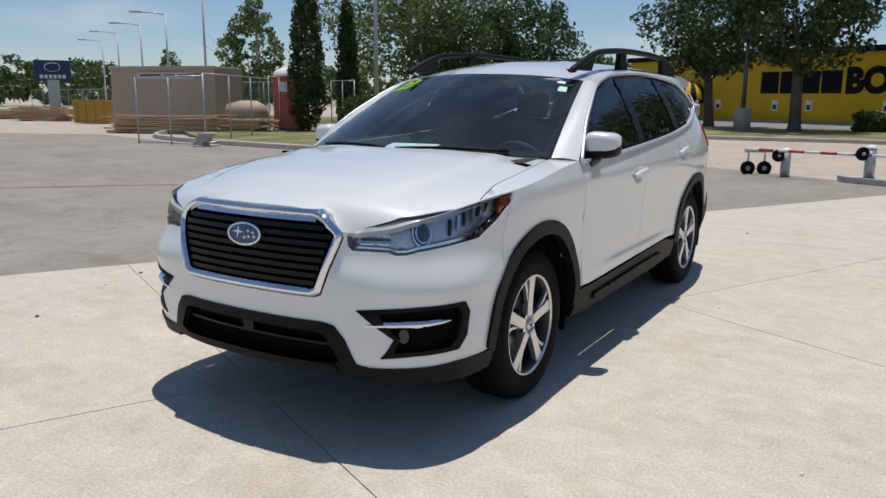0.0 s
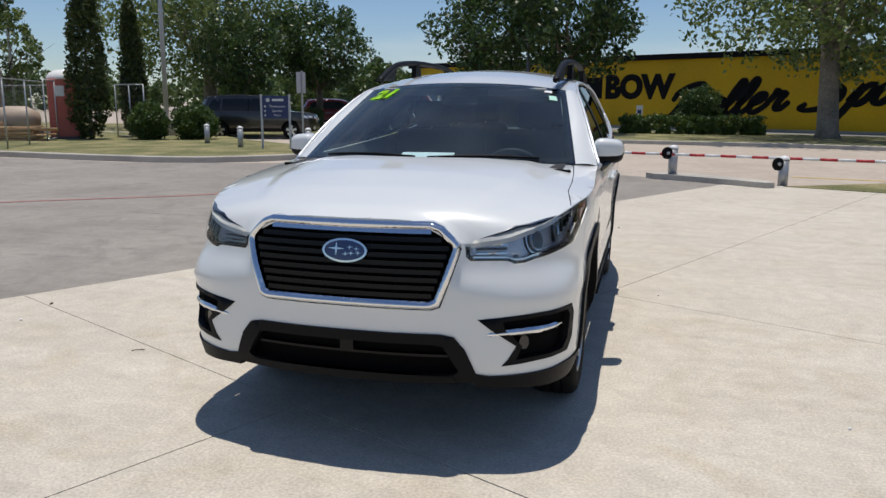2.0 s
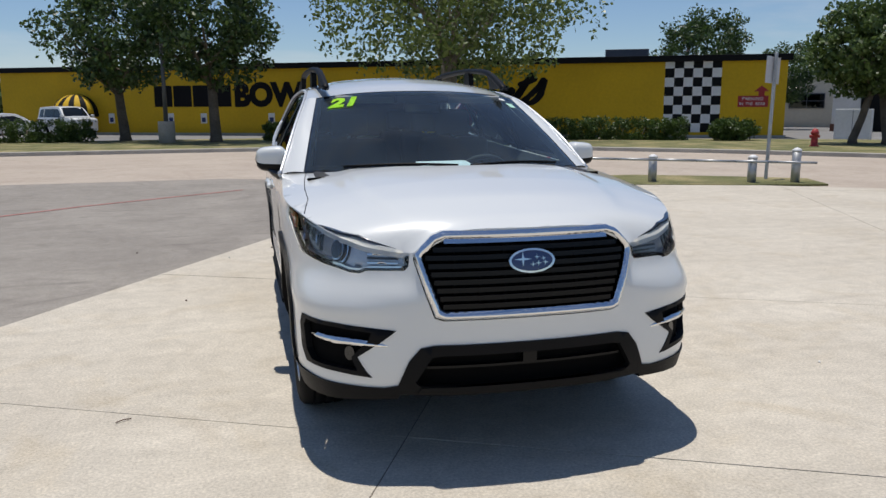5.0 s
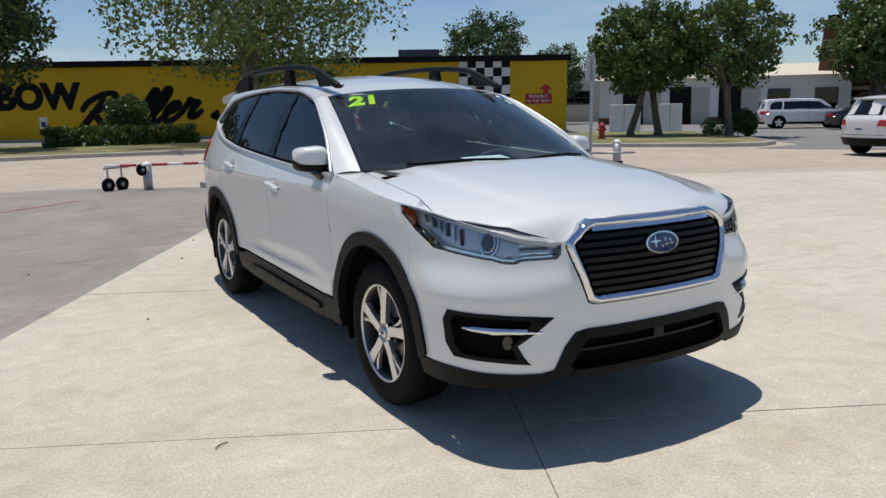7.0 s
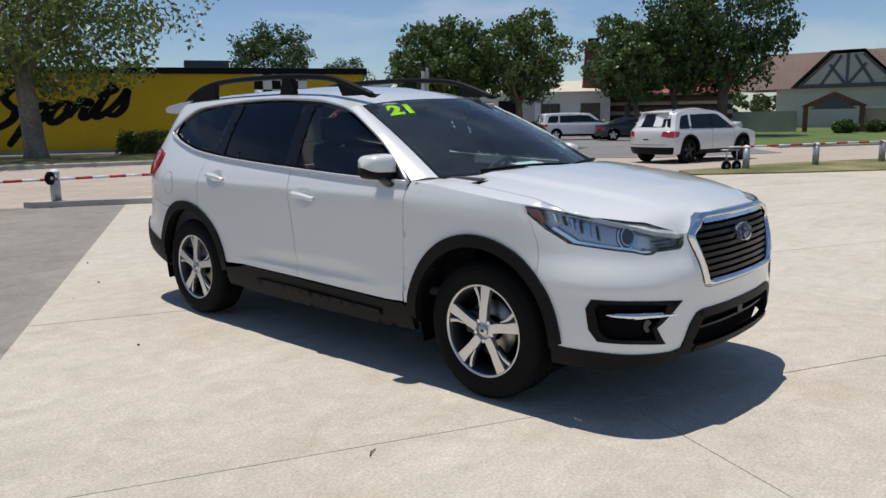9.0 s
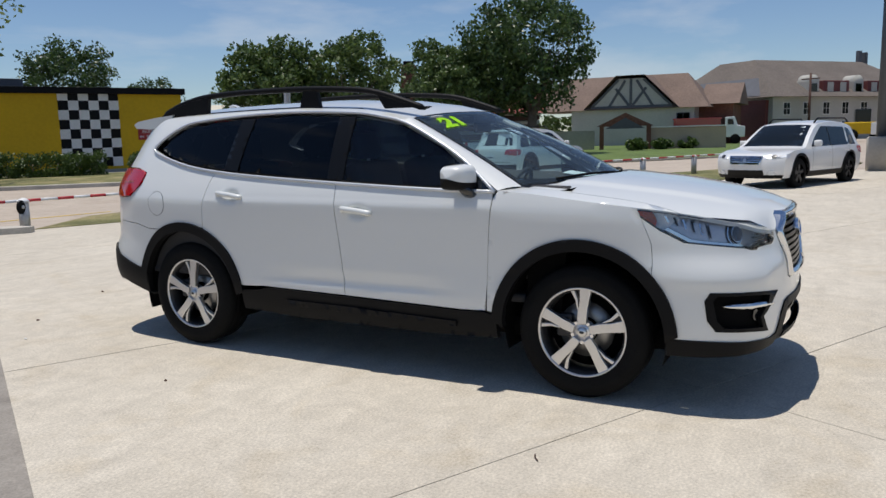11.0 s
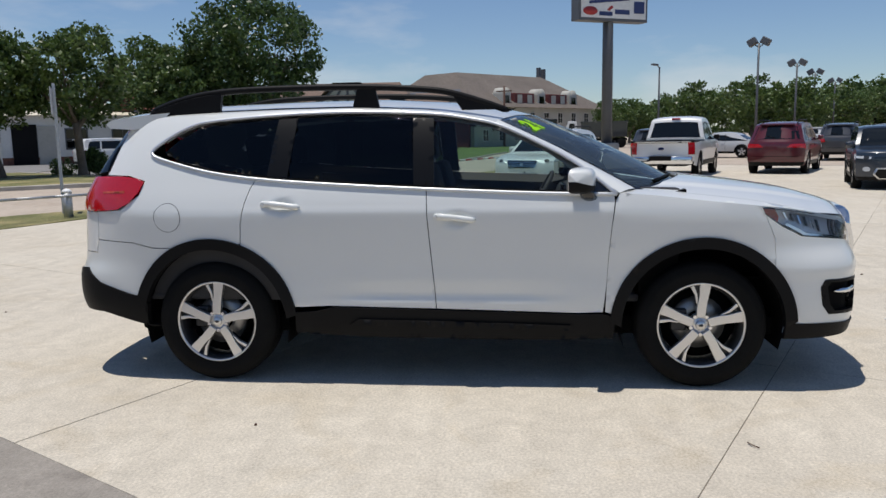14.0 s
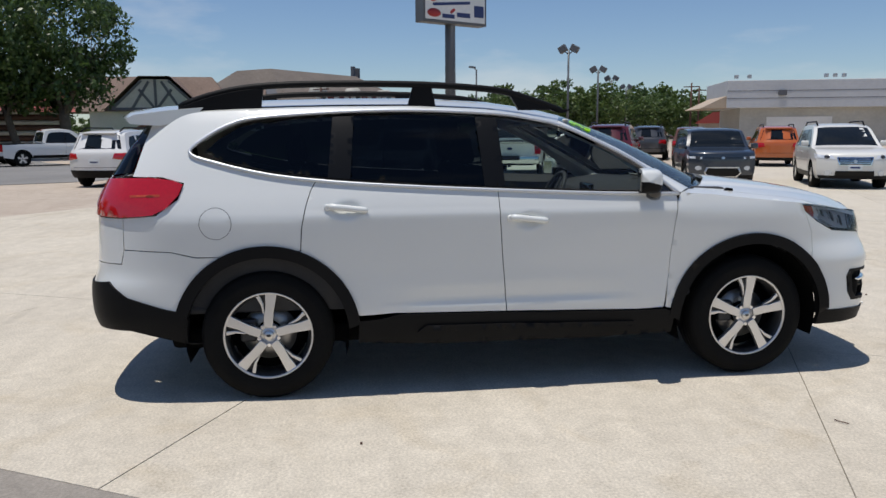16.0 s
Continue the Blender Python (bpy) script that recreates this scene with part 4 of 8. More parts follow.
def hood(x, y, off=0.0):
    """The bonnet's and the wings' upper surface over the plan."""
    yy = max(y, _edge[0, 1])
    xe, ze = np.interp(yy, _edge[:, 1], _edge[:, 0]), np.interp(yy, _edge[:, 1], _edge[:, 2])
    zc = float(np.interp(y, (-2.43, -2.38, -2.3, -2.1, -1.8, -1.5, -1.38), (1.006, 1.026, 1.058, 1.105, 1.153, 1.188, 1.198)))
    p = float(np.interp(y, (-2.42, -2.30, -2.1, -1.0), (5.0, 3.2, 2.5, 2.4)))
    t = min(1.0, abs(x) / xe)
    z = ze + (zc - ze) * (1 - t ** p)
    z += 0.011 * smooth01((0.70 - t) / 0.09) * smooth01((y + 2.32) / 0.3)
    return (x, y, z + off)


ROOF0, ROOF1 = s(-0.27), ARC[-1]


def roof(u, v, off=0.0):
    a = abs(u)
    e = Vector(skin(a, ztop(a)))
    t = (a - ROOF0) / (ROOF1 - ROOF0)
    yc = -0.50 + 2.60 * min(1.0, t * 1.28)
    zc = float(np.interp(yc, (-.5, -.3, 0, .4, .9, 1.4, 1.8, 2.1), (1.607, 1.654, 1.697, 1.722, 1.722, 1.71, 1.688, 1.663)))
    bow = 1 - (1 - v) ** 2.6
    return (math.copysign(1, u) * e.x * (1 - v), e.y + (yc - e.y) * v, e.z + (zc - e.z) * bow + off)


def screen(a, b, off=0.0):
    """The windscreen: a from -1 to 1 across, b from the cowl up."""
    t = abs(a)
    top = Vector(roof(ROOF0, 0.09 + 0.91 * (1 - t)))
    low = Vector((0.80 * t, SCREEN_LOW(0.80 * t), 1.172 - 0.014 * t * t))
    p = low.lerp(top, b)
    p += Vector((0, -0.35, 0.94)) * (0.022 * math.sin(math.pi * b) * (1 - 0.5 * t ** 4)) + Vector((0, -0.5, 0.85)) * off
    return (math.copysign(p.x, a) if a else 0.0, p.y, p.z)


def side(sgn, fn):
    return (lambda u, v, o=0.0: (lambda p: (sgn * p[0], p[1], p[2]))(fn(u, v, o)))


def arc_pts(yc, rad, a0, a1, n=20, zc=0.372):
    return [(s(yc + rad * math.cos(radians(a0 + (a1 - a0) * i / n))), zc + rad * math.sin(radians(a0 + (a1 - a0) * i / n))) for i in range(n + 1)]


def road_wheel(parent, m, face):
    """A wheel with five split spokes; its outer face looks along face * x."""
    w = part("wheel", lathe([(0.0, -0.03), (0.215, -0.03), (0.215, -0.01), (0.0, -0.01)], 24, "X"), M_VOID, parent, m=m)
    tyre = [(0.250, -0.115), (0.30, -0.122), (0.345, -0.115), (0.366, -0.095), (0.3715, -0.06)]
    for gx in (-0.05, 0.0, 0.05):
        tyre += [(0.372, gx - 0.007), (0.364, gx - 0.005), (0.364, gx + 0.005), (0.372, gx + 0.007)]
    tyre += [(0.3715, 0.06), (0.366, 0.095), (0.345, 0.115), (0.325, 0.119), (0.322, 0.1215), (0.30, 0.122), (0.272, 0.119), (0.250, 0.115)]
    part("tyre", lathe(tyre, 56, "X", True, False), M_RUBBER, w, "black rubber road tyre")
    part("rim", lathe([(0.250, -0.11), (0.239, -0.10), (0.217, 0.03), (0.225, 0.085), (0.235, 0.104), (0.250, 0.112), (0.255, 0.104)], 48, "X", True, False), M_RIM_DARK, w)
    part("rim_lip", lathe([(0.237, 0.100), (0.240, 0.1135), (0.252, 0.1135), (0.254, 0.104)], 56, "X", True, False), M_RIM, w)
    part("brake_disc", lathe([(0.07, 0.0), (0.155, 0.0), (0.155, 0.02), (0.07, 0.02)], 36, "X", True, False), M_DISC, w)
    part("caliper", box_bm(0.06, 0.09, 0.13, (0.03, -0.115, 0.02), 0.012), M_RIM_DARK, w)
    # one spoke: a broad machined blade with a dark pocket beside it
    def blade(profile, x0, x1):
        bm = prism([(a * .92, b * 1.06) for a, b in profile], x0, x1, "X", 0.003)
        return bm
    for k in range(5):
        turn = pose(0, 0, 0, 72 * k, 0, 0)
        main = blade([(-0.028, 0.045), (0.026, 0.045), (0.034, 0.12), (0.052, 0.20), (0.058, 0.227), (-0.012, 0.231), (-0.014, 0.16), (-0.026, 0.10)], 0.075, 0.106)
        part("spoke", main, M_RIM, w, m=turn)
        thin = blade([(-0.030, 0.12), (-0.022, 0.115), (-0.024, 0.17), (-0.050, 0.226), (-0.074, 0.220), (-0.040, 0.165)], 0.078, 0.102)
        part("side_spoke", thin, M_RIM, w, m=turn)
        pocket = blade([(-0.028, 0.10), (-0.014, 0.10), (-0.012, 0.226), (-0.052, 0.222)], 0.062, 0.085)
        part("spoke_pocket", pocket, M_RIM_DARK, w, m=turn)
        nut = lathe([(0.0, 0.100), (0.011, 0.100), (0.012, 0.075)], 6, "X", False)
        bmesh.ops.translate(nut, vec=(0, 0.057 * math.sin(radians(36)), 0.057 * math.cos(radians(36))), verts=nut.verts)
        part("lug_nut", nut, M_CHROME, w, m=turn)
    part("hub", lathe([(0.0, 0.096), (0.058, 0.094), (0.066, 0.06)], 30, "X"), M_RIM, w)
    part("centre_cap", lathe([(0.0, 0.110), (0.024, 0.109), (0.029, 0.104), (0.030, 0.09)], 24, "X"), M_SATIN, w, "satin grey wheel centre cap")
    badge = lathe([(0.0, 0.112), (0.012, 0.112), (0.015, 0.108)], 16, "X")
    bmesh.ops.scale(badge, vec=(1, 1, 0.6), verts=badge.verts)
    part("cap_badge", badge, M_LAMP_DARK, w)
    return w


def build_suv():
    car = thing("suv", "white three-row crossover SUV with black trim parked on concrete", "car")
    S = skin

    def P(name, outer, holes=(), m=M_PAINT, parent=car, label="", sgn=1, surf=None, step=0.032, off=0.0, depth=0.012, es=0.022):
        return part(name, sheet(name, side(sgn, surf or S), outer, holes, step, off, depth, es), m, parent, label)

    mirror = lambda pts: [(-u, z) for u, z in pts[::-1]]
    # --- nose ---
    grille_half = [(0.0, 1.012), (f(.365), 1.012), (f(.41), .995), (f(.482), .925), (f(.478), .895), (f(.395), .672), (f(.36), .660), (0.0, .660)]
    grille_o = [(-u, z) for u, z in grille_half[1:-1][::-1]] + grille_half[1:-1]
    inner_half = [(f(.352), .985), (f(.39), .972), (f(.448), .915), (f(.445), .895), (f(.372), .702), (f(.35), .694)]
    grille_i = [(-u, z) for u, z in inner_half[::-1]] + inner_half
    lamp = [(f(.498), .922), (f(.60), .955), (f(.72), .990), (s(-2.05), 1.018), (s(-1.86), 1.050), (s(-1.715), 1.066), (s(-1.76), 1.018), (s(-1.86), .948), (s(-1.98), .888),
            (f(.79), .856), (f(.74), .842), (f(.70), .840), (f(.67), .852), (f(.52), .852), (f(.503), .870)]
    fog = [(f(.548), .617), (f(.68), .632), (f(.79), .642), (s(-2.11), .644), (s(-2.085), .60), (s(-2.10), .50), (s(-2.14), .445), (f(.78), .437), (f(.645), .420), (f(.67), .45), (f(.70), .505), (f(.60), .575)]
    low_top = [(f(.40), .556), (f(.455), .545), (f(.50), .49), (f(.545), .385), (f(.60), .375), (f(.78), .385), (s(-2.14), .394), (s(-1.905), .392)]
    low_all = [(-u, z) for u, z in low_top[::-1]] + low_top + [(s(-1.90), .300), (s(-2.1), .305), (f(.70), .318), (f(.545), .325), (f(.535), .345), (f(.50), .345), (f(.30), .338)]
    low_all += [(-f(.30), .338), (-f(.50), .345), (-f(.535), .345), (-f(.545), .325), (-f(.70), .318), (-s(-2.1), .305), (-s(-1.90), .300)]
    intake_h = [(f(.37), .512), (f(.41), .505), (f(.475), .40), (f(.46), .385), (f(.30), .378)]
    intake = [(-u, z) for u, z in intake_h[::-1]] + intake_h
    top_edge = [(f(x), ztop(f(x))) for x in np.r_[0.0, .2, .34, np.arange(.365, .80, .018)]] + [(s(y), ztop(s(y))) for y in np.arange(-2.20, -1.745, .03)] + [(s(-1.745), ztop(s(-1.745)))]
    wing_seam = [(s(-1.745), 1.03), (s(-1.79), .965), (s(-1.825), .88), (s(-1.832), .78)]
    # the nose panel's lower edge runs along the black skirt
    right = top_edge + wing_seam[1:] + [(u, z) for u, z in arc_pts(-1.445, .50, 180 - 40, 180 - 3, 8)] + [(s(-1.94), .396)] + low_top[::-1][1:]
    right = [(u, z) for u, z in right if not (abs(u) < 1e-6)]
    # order: along the top from the middle outwards, down, back in along the skirt
    outer = [(0.0, ztop(0.0))] + right + [(-u, z) for u, z in right[::-1]]
    def ridge(loops, width, height):
        """The skin with a rounded rise between the loops' edges."""
        pts = np.array([q for lp in loops for q in dense(lp, 0.006)])
        def fn(u, z, o=0.0):
            d = float(np.min(np.hypot(pts[:, 0] - u, pts[:, 1] - z)))
            return skin(u, z, o + height * math.sin(min(1.0, d / width) * math.pi / 2))
        return fn
    P("grille_frame", grille_o, [grille_i], M_CHROME, surf=ridge([grille_o, grille_i], .016, .020), off=0.004, depth=0.045, label="bright chrome hexagonal grille surround", step=0.009, es=0.012)
    grille_gap = [(u * 1.012, .836 + (z - .836) * 1.03) for u, z in grille_o]
    P("front_bumper", outer, [grille_gap, lamp, mirror(lamp), fog, mirror(fog)], label="white painted front bumper", step=0.024, es=0.016)
    gr = P("grille", [(u * 1.10, .84 + (z - .84) * 1.14) for u, z in grille_i], (), M_VOID, off=-0.05, depth=0.0, label="black horizontal-bar grille")
    for k in range(9):
        z = .712 + k * .0325
        half = float(np.interp(z, (.694, .90, .915, .985), (.362, .436, .44, .345))) - 0.004
        bar = [(-f(half), z - .0095), (f(half), z - .0095), (f(half), z + .0095), (-f(half), z + .0095)]
        bright = k == 8
        P("grille_bar", bar, (), M_CHROME if bright else M_GRILLE, gr, off=-0.004, depth=0.03, step=0.03, label="slim chrome upper grille bar" if bright else "")
    for k in range(7):
        x = (k - 3) * 0.105
        P("grille_rib", [(f(x - .004) if x else -.004, .70), (f(x + .004) if x else .004, .70), (f(x + .004) if x else .004, .975), (f(x - .004) if x else -.004, .975)], (), M_VOID, gr, off=-0.02, depth=0.02, step=0.05)
    # oval badge
    em = [(0.098 * math.cos(t), .889 + 0.049 * math.sin(t)) for t in np.linspace(0, 2 * math.pi, 40, endpoint=False)]
    em_i = [(0.088 * math.cos(t), .889 + 0.041 * math.sin(t)) for t in np.linspace(0, 2 * math.pi, 40, endpoint=False)]
    badge = P("badge", em_i, (), M_BLUE_BADGE, off=0.010, depth=0.02, label="dark blue oval badge with star shapes", step=0.02, es=0.01)
    P("badge_ring", em, [em_i], M_CHROME, badge, off=0.016, depth=0.03, step=0.02, es=0.01)
    for (sx, sz, q) in ((-.038, .895, .030), (.022, .902, .012), (.050, .896, .012), (.028, .878, .012), (.058, .880, .012), (.004, .874, .012)):
        star = []
        for i in range(8):
            rr = q if i % 2 == 0 else q * 0.22
            if i % 4 == 0:
                rr *= 1.25
            a = i * math.pi / 4
            star.append((sx + rr * math.cos(a), sz + rr * math.sin(a)))
        P("badge_star", star, (), M_CHROME, badge, off=0.013, depth=0.004, step=0.02, es=0.03)
    # lower skirt
    P("lower_skirt", low_all, [intake], M_BLACK_TRIM, off=0.008, depth=0.03, label="black plastic lower front skirt", step=0.05)
    P("lower_intake", [(-f(.57), .325), (f(.57), .325), (f(.57), .565), (-f(.57), .565)], (), M_VOID, off=-0.05, depth=0.0, step=0.08)
    P("intake_bar", [(-f(.43), .452), (f(.43), .452), (f(.43), .462), (-f(.43), .462)], (), M_GRILLE, off=-0.02, depth=0.03)
    P("skid_lip", [(-f(.47), .35), (f(.47), .35), (f(.45), .378), (-f(.45), .378)], (), M_BLACK_TRIM, off=0.014, depth=0.03)
    P("radar_cover", [(-.03, .462), (.03, .462), (.03, .512), (-.03, .512)], (), M_GRILLE, off=-0.01, depth=0.03)
    for sg in (1, -1):
        # headlamp: dark housing, reflector shapes, projector and a clear cover
        hl = P("headlamp", lamp, (), M_LAMP_IN, sgn=sg, off=-0.045, depth=0.0, label="clear projector headlamp with amber corner", step=0.04)
        P("lamp_bezel", [(f(.53), .872), (f(.66), .866), (f(.70), .858), (f(.74), .860), (f(.79), .875), (s(-2.0), .905), (s(-1.90), .965), (s(-1.95), 1.008), (s(-2.05), 1.005), (f(.72), .975), (f(.60), .938), (f(.53), .912)], (), M_LAMP_MID, hl, sgn=sg, off=-0.042, depth=0.01, step=0.04)
        u0, z0 = f(.812), .930
        for rad, o, mm in ((.070, -.036, M_LAMP_DARK), (.064, -.030, M_CHROME), (.052, -.022, M_LAMP_DARK), (.044, -.014, M_CHROME), (.037, -.008, M_CLEAR_DARK)):
            P("projector_ring", [(u0 + rad * math.cos(t), z0 + rad * math.sin(t)) for t in np.linspace(0, 2 * math.pi, 28, endpoint=False)], (), mm, hl, sgn=sg, off=o, depth=0.02, step=0.03, es=0.012)
        for k in range(4):
            z = .874 + k * .017
            P("lamp_fin", [(f(.545), z), (f(.672), z + .003), (f(.672), z + .010), (f(.548), z + .007)], (), M_LAMP_DARK if k % 2 else M_CHROME, hl, sgn=sg, off=-0.022, depth=0.015, step=0.03)
        P("light_strip", [(f(.525), .917), (f(.62), .948), (f(.72), .978), (s(-2.06), 1.006), (s(-2.06), .998), (f(.72), .966), (f(.62), .936), (f(.53), .906)], (), M_CHROME, hl, sgn=sg, off=-0.012, depth=0.02, step=0.03)
        P("light_strip", [(f(.53), .858), (f(.66), .858), (f(.70), .848), (f(.745), .850), (f(.79), .864), (s(-2.0), .893), (s(-1.88), .955), (s(-1.90), .962), (s(-2.02), .903), (f(.79), .874), (f(.745), .860), (f(.70), .858), (f(.66), .868), (f(.53), .868)], (), M_CHROME, hl, sgn=sg, off=-0.014, depth=0.02, step=0.03)
        P("amber_reflector", [(s(-1.82), 1.046), (s(-1.78), 1.052), (s(-1.735), 1.057), (s(-1.78), 1.012), (s(-1.84), .972), (s(-1.845), 1.0)], (), M_AMBER, hl, sgn=sg, off=-0.008, depth=0.01, step=0.03, label="amber corner reflector")
        mid_u, mid_z = np.mean(lamp, axis=0)
        P("lamp_edge", lamp, [[(mid_u + (u - mid_u) * .955, mid_z + (z - mid_z) * .88) for u, z in lamp]], M_GLOSS_BLACK, hl, sgn=sg, off=-0.003, depth=0.02, step=0.02, es=0.012)
        for k in range(6):
            q = s(-2.13 + .045 * k)
            P("reflector_fin", [(q, .905 + .016 * k), (q + .012, .909 + .016 * k), (q + .030, .972 + .010 * k), (q + .018, .972 + .010 * k)], (), M_CHROME if k % 2 else M_LAMP_DARK, hl, sgn=sg, off=-0.026, depth=0.012, step=0.03)
        P("lens_cover", lamp, (), M_LENS_COVER, hl, sgn=sg, off=0.002, depth=0.0, step=0.04).visible_shadow = False
        # fog lamp bezel with chrome blade
        fb = P("fog_bezel", fog, (), M_VOID, sgn=sg, off=-0.03, depth=0.0, label="black fog lamp bezel with chrome blade", step=0.04)
        P("bezel_rim", fog, [[(f(.645), .608), (f(.70), .616), (f(.79), .625), (s(-2.145), .627), (s(-2.125), .60), (s(-2.145), .50), (s(-2.18), .462), (f(.77), .455), (f(.70), .447), (f(.722), .505), (f(.66), .570)]], M_BLACK_TRIM, fb, sgn=sg, off=0.004, depth=0.03, step=0.03)
        blade = [(f(.555), .548), (f(.60), .543), (f(.72), .550), (f(.85), .560), (f(.872), .572), (f(.85), .584), (f(.72), .580), (f(.60), .568)]
        P("chrome_blade", blade, (), M_CHROME, fb, sgn=sg, surf=ridge([blade], .014, .012), off=-0.006, depth=0.03, step=0.008, es=0.012)
        P("fog_lamp", [(f(.735) + .022 * math.cos(t), .515 + .03 * math.sin(t)) for t in np.linspace(0, 6.283, 20, endpoint=False)], (), M_GLOSS_BLACK, fb, sgn=sg, off=-0.015, depth=0.015, step=0.03)
    # --- bonnet and wings ---
    def edge_pt(y):
        return (float(np.interp(y, _edge[:, 1], _edge[:, 0])), y)
    E = lambda u: skin(u, ztop(u))[:2]
    nose = [E(u) for u in [f(x) for x in np.r_[.12, .24, .34, np.arange(.365, .80, .018)]] + [s(y) for y in np.arange(-2.20, -1.94, .03)]]
    nose = [(x * .998, y) for x, y in nose]
    shut = [(.83, -1.75), (.828, -1.55), (.815, -1.35), (.80, -1.20), (.79, -1.115)]
    back = [(x, SCREEN_LOW(x) - .022) for x in (.78, .74, .6, .45, .3, .15)]
    half = nose + shut + back
    bon = [(0.0, nose[0][1] - .002)] + half + [(0.0, SCREEN_LOW(0) - .022)] + [(-x, y) for x, y in half[::-1]]
    P("bonnet", bon, (), M_PAINT, car, "white bonnet with two soft creases", surf=hood, step=0.022, es=0.012, depth=0.02)
    for sg in (1, -1):
        wing = bmesh.new()
        top = [(s(y), ztop(s(y))) for y in (-1.745, -1.6, -1.45, -1.3, -1.16, -1.05, -.975)]
        body = top + [(s(-.950), 1.10), (s(-.930), .95), (s(-.915), .8), (s(-.905), .62), (s(-.898), .455)] + arc_pts(-1.445, .50, 8, 139.5, 22) + [(s(-1.829), .78), (s(-1.822), .88), (s(-1.787), .965)]
        wing.from_mesh(sheet("w", side(sg, S), body, (), 0.05, 0.0, 0.012, 0.025))
        strip = [(nose[-1][0] + .004, nose[-1][1] + .01)] + [(x + .004, y) for x, y in shut] + [(.795, -1.075), (.83, -1.02)] + [edge_pt(y) for y in (-.975, -1.05, -1.16, -1.3, -1.45, -1.6, -1.75, -1.87)]
        wing.from_mesh(sheet("w", side(sg, hood), strip, (), 0.04, 0.0, 0.01, 0.03))
        part("wing", wing, M_PAINT, car)
        # A pillar strip from the window frame to the screen's edge
        def pillar(a, b, sg=sg):
            y = -.97 + (.70) * b
            e = Vector(skin(s(y), ztop(s(y))))
            w = Vector(screen(1, b))
            mid = e.lerp(w, a) + Vector((0.25, -.3, .6)) * 0.012 * math.sin(math.pi * a)
            return (sg * mid.x, mid.y, mid.z)
        part("a_pillar", grid_mesh("a_pillar", pillar, 5, 24, True, sg < 0), M_PAINT, car)
        part("pillar_lining", grid_mesh("pillar_lining", lambda a, b: (lambda q: (q[0] - sg * .035, q[1] + .03, q[2] - .025))(pillar(a * 1.1 - .05, b)), 5, 24, True, sg < 0), M_HEADLINER, car)
    # --- sides ---
    win_low = [(-.945, 1.142), (-.5, 1.155), (.12, 1.183), (.6, 1.21), (1.04, 1.24), (1.4, 1.283), (1.70, 1.35)]
    win_top = [(1.84, 1.40), (1.76, 1.475), (1.62, 1.545), (1.48, 1.578), (1.06, 1.608), (.6, 1.618), (.12, 1.598), (-.10, 1.568), (-.28, 1.525), (-.50, 1.425), (-.72, 1.30)]
    window = [(s(y), z) for y, z in win_low + win_top]
    seamB = lambda z: .075 + .055 * smooth01((z - .3) / .9)
    seamR = [(1.150, 1.247), (1.185, 1.19), (1.215, 1.10), (1.24, .98), (1.248, .862)]
    lowdoor = lambda y: float(np.interp(y, (-.9, -.735, .07, .73, .95), (.442, .450, .472, .485, .470)))
    belt = lambda y: float(np.interp(y, *np.array(win_low).T))
    for sg in (1, -1):
        g = 0.0025
        fd = [(s(-.940), 1.132)] + [(s(y), belt(y) - .010) for y in (-.5, 0.0)] + [(s(seamB(z) - g), z) for z in (1.168, 1.0, .8, .6, .472)] + [(s(-.4), lowdoor(-.4)), (s(-.735), .450), (s(-.885), .455)] + \
             [(s(-.903), .62), (s(-.912), .8), (s(-.926), .95), (s(-.943), 1.10)]
        fdo = P("front_door", fd, (), sgn=sg, step=.018, label="white front door with black-framed window")
        rd = [(s(seamB(z) + g), z) for z in (.472, .6, .8, 1.0, 1.172)] + [(s(y), belt(y) - .010) for y in (.5, .9)] + [(s(y - g), z) for y, z in seamR] + arc_pts(1.445, .505, 108, 168, 14)[1:] + [(s(.90), .476), (s(.73), .485)]
        rdo = P("rear_door", rd, (), sgn=sg, step=.018, label="white rear door with dark tinted window")
        roof_line = [(s(y), ztop(s(y))) for y in (-.93, -.8, -.7, -.6, -.5, -.4, -.27, -.1, .12, .35, .6, .85, 1.06, 1.3, 1.55, 1.75, 1.9, 2.02)]
        tail_edge = [(s(2.14), 1.60), (s(2.17), 1.45), (s(2.19), 1.30), (s(2.20), 1.27), (s(2.0), 1.268), (s(1.872), 1.236), (s(1.90), 1.15), (s(2.02), 1.062), (s(2.22), 1.045), (s(2.22), .875), (s(1.95), .865), (s(1.815), .835)]
        sp = roof_line + tail_edge + arc_pts(1.445, .505, 66, 107, 8)[:] + [(s(y + g), z) for y, z in seamR[::-1]] + [(s(y), z - .010) for y, z in win_low[5:]] + [(s(1.86), 1.398), (s(1.78), 1.486), (s(1.64), 1.560), (s(1.49), 1.592)] + \
             [(s(y), z + .012) for y, z in win_top[4:]]
        P("side_panel", sp, (), sgn=sg, label="white rear quarter with roof frame")
        # inner caps of the doors and lining over the windows
        def door_cap(a, b, sg=sg):
            y = -.93 + 2.6 * a
            q = Vector(skin(s(y), belt(y) + .008, -.014)).lerp(Vector(skin(s(y), belt(y) - .05, -.095)), b)
            return (sg * q.x, q.y, q.z)
        part("door_cap", grid_mesh("door_cap", door_cap, 30, 2, True, sg > 0), M_DASH, car)
        over_y, over_z = np.array(win_top[::-1]).T
        def frame_lining(a, b, sg=sg):
            y = -.27 + 2.05 * a
            z0 = float(np.interp(y, over_y, over_z)) + .004
            q = skin(s(y), z0 + (ztop(s(y)) - z0) * b, -.022)
            return (sg * q[0], q[1], q[2])
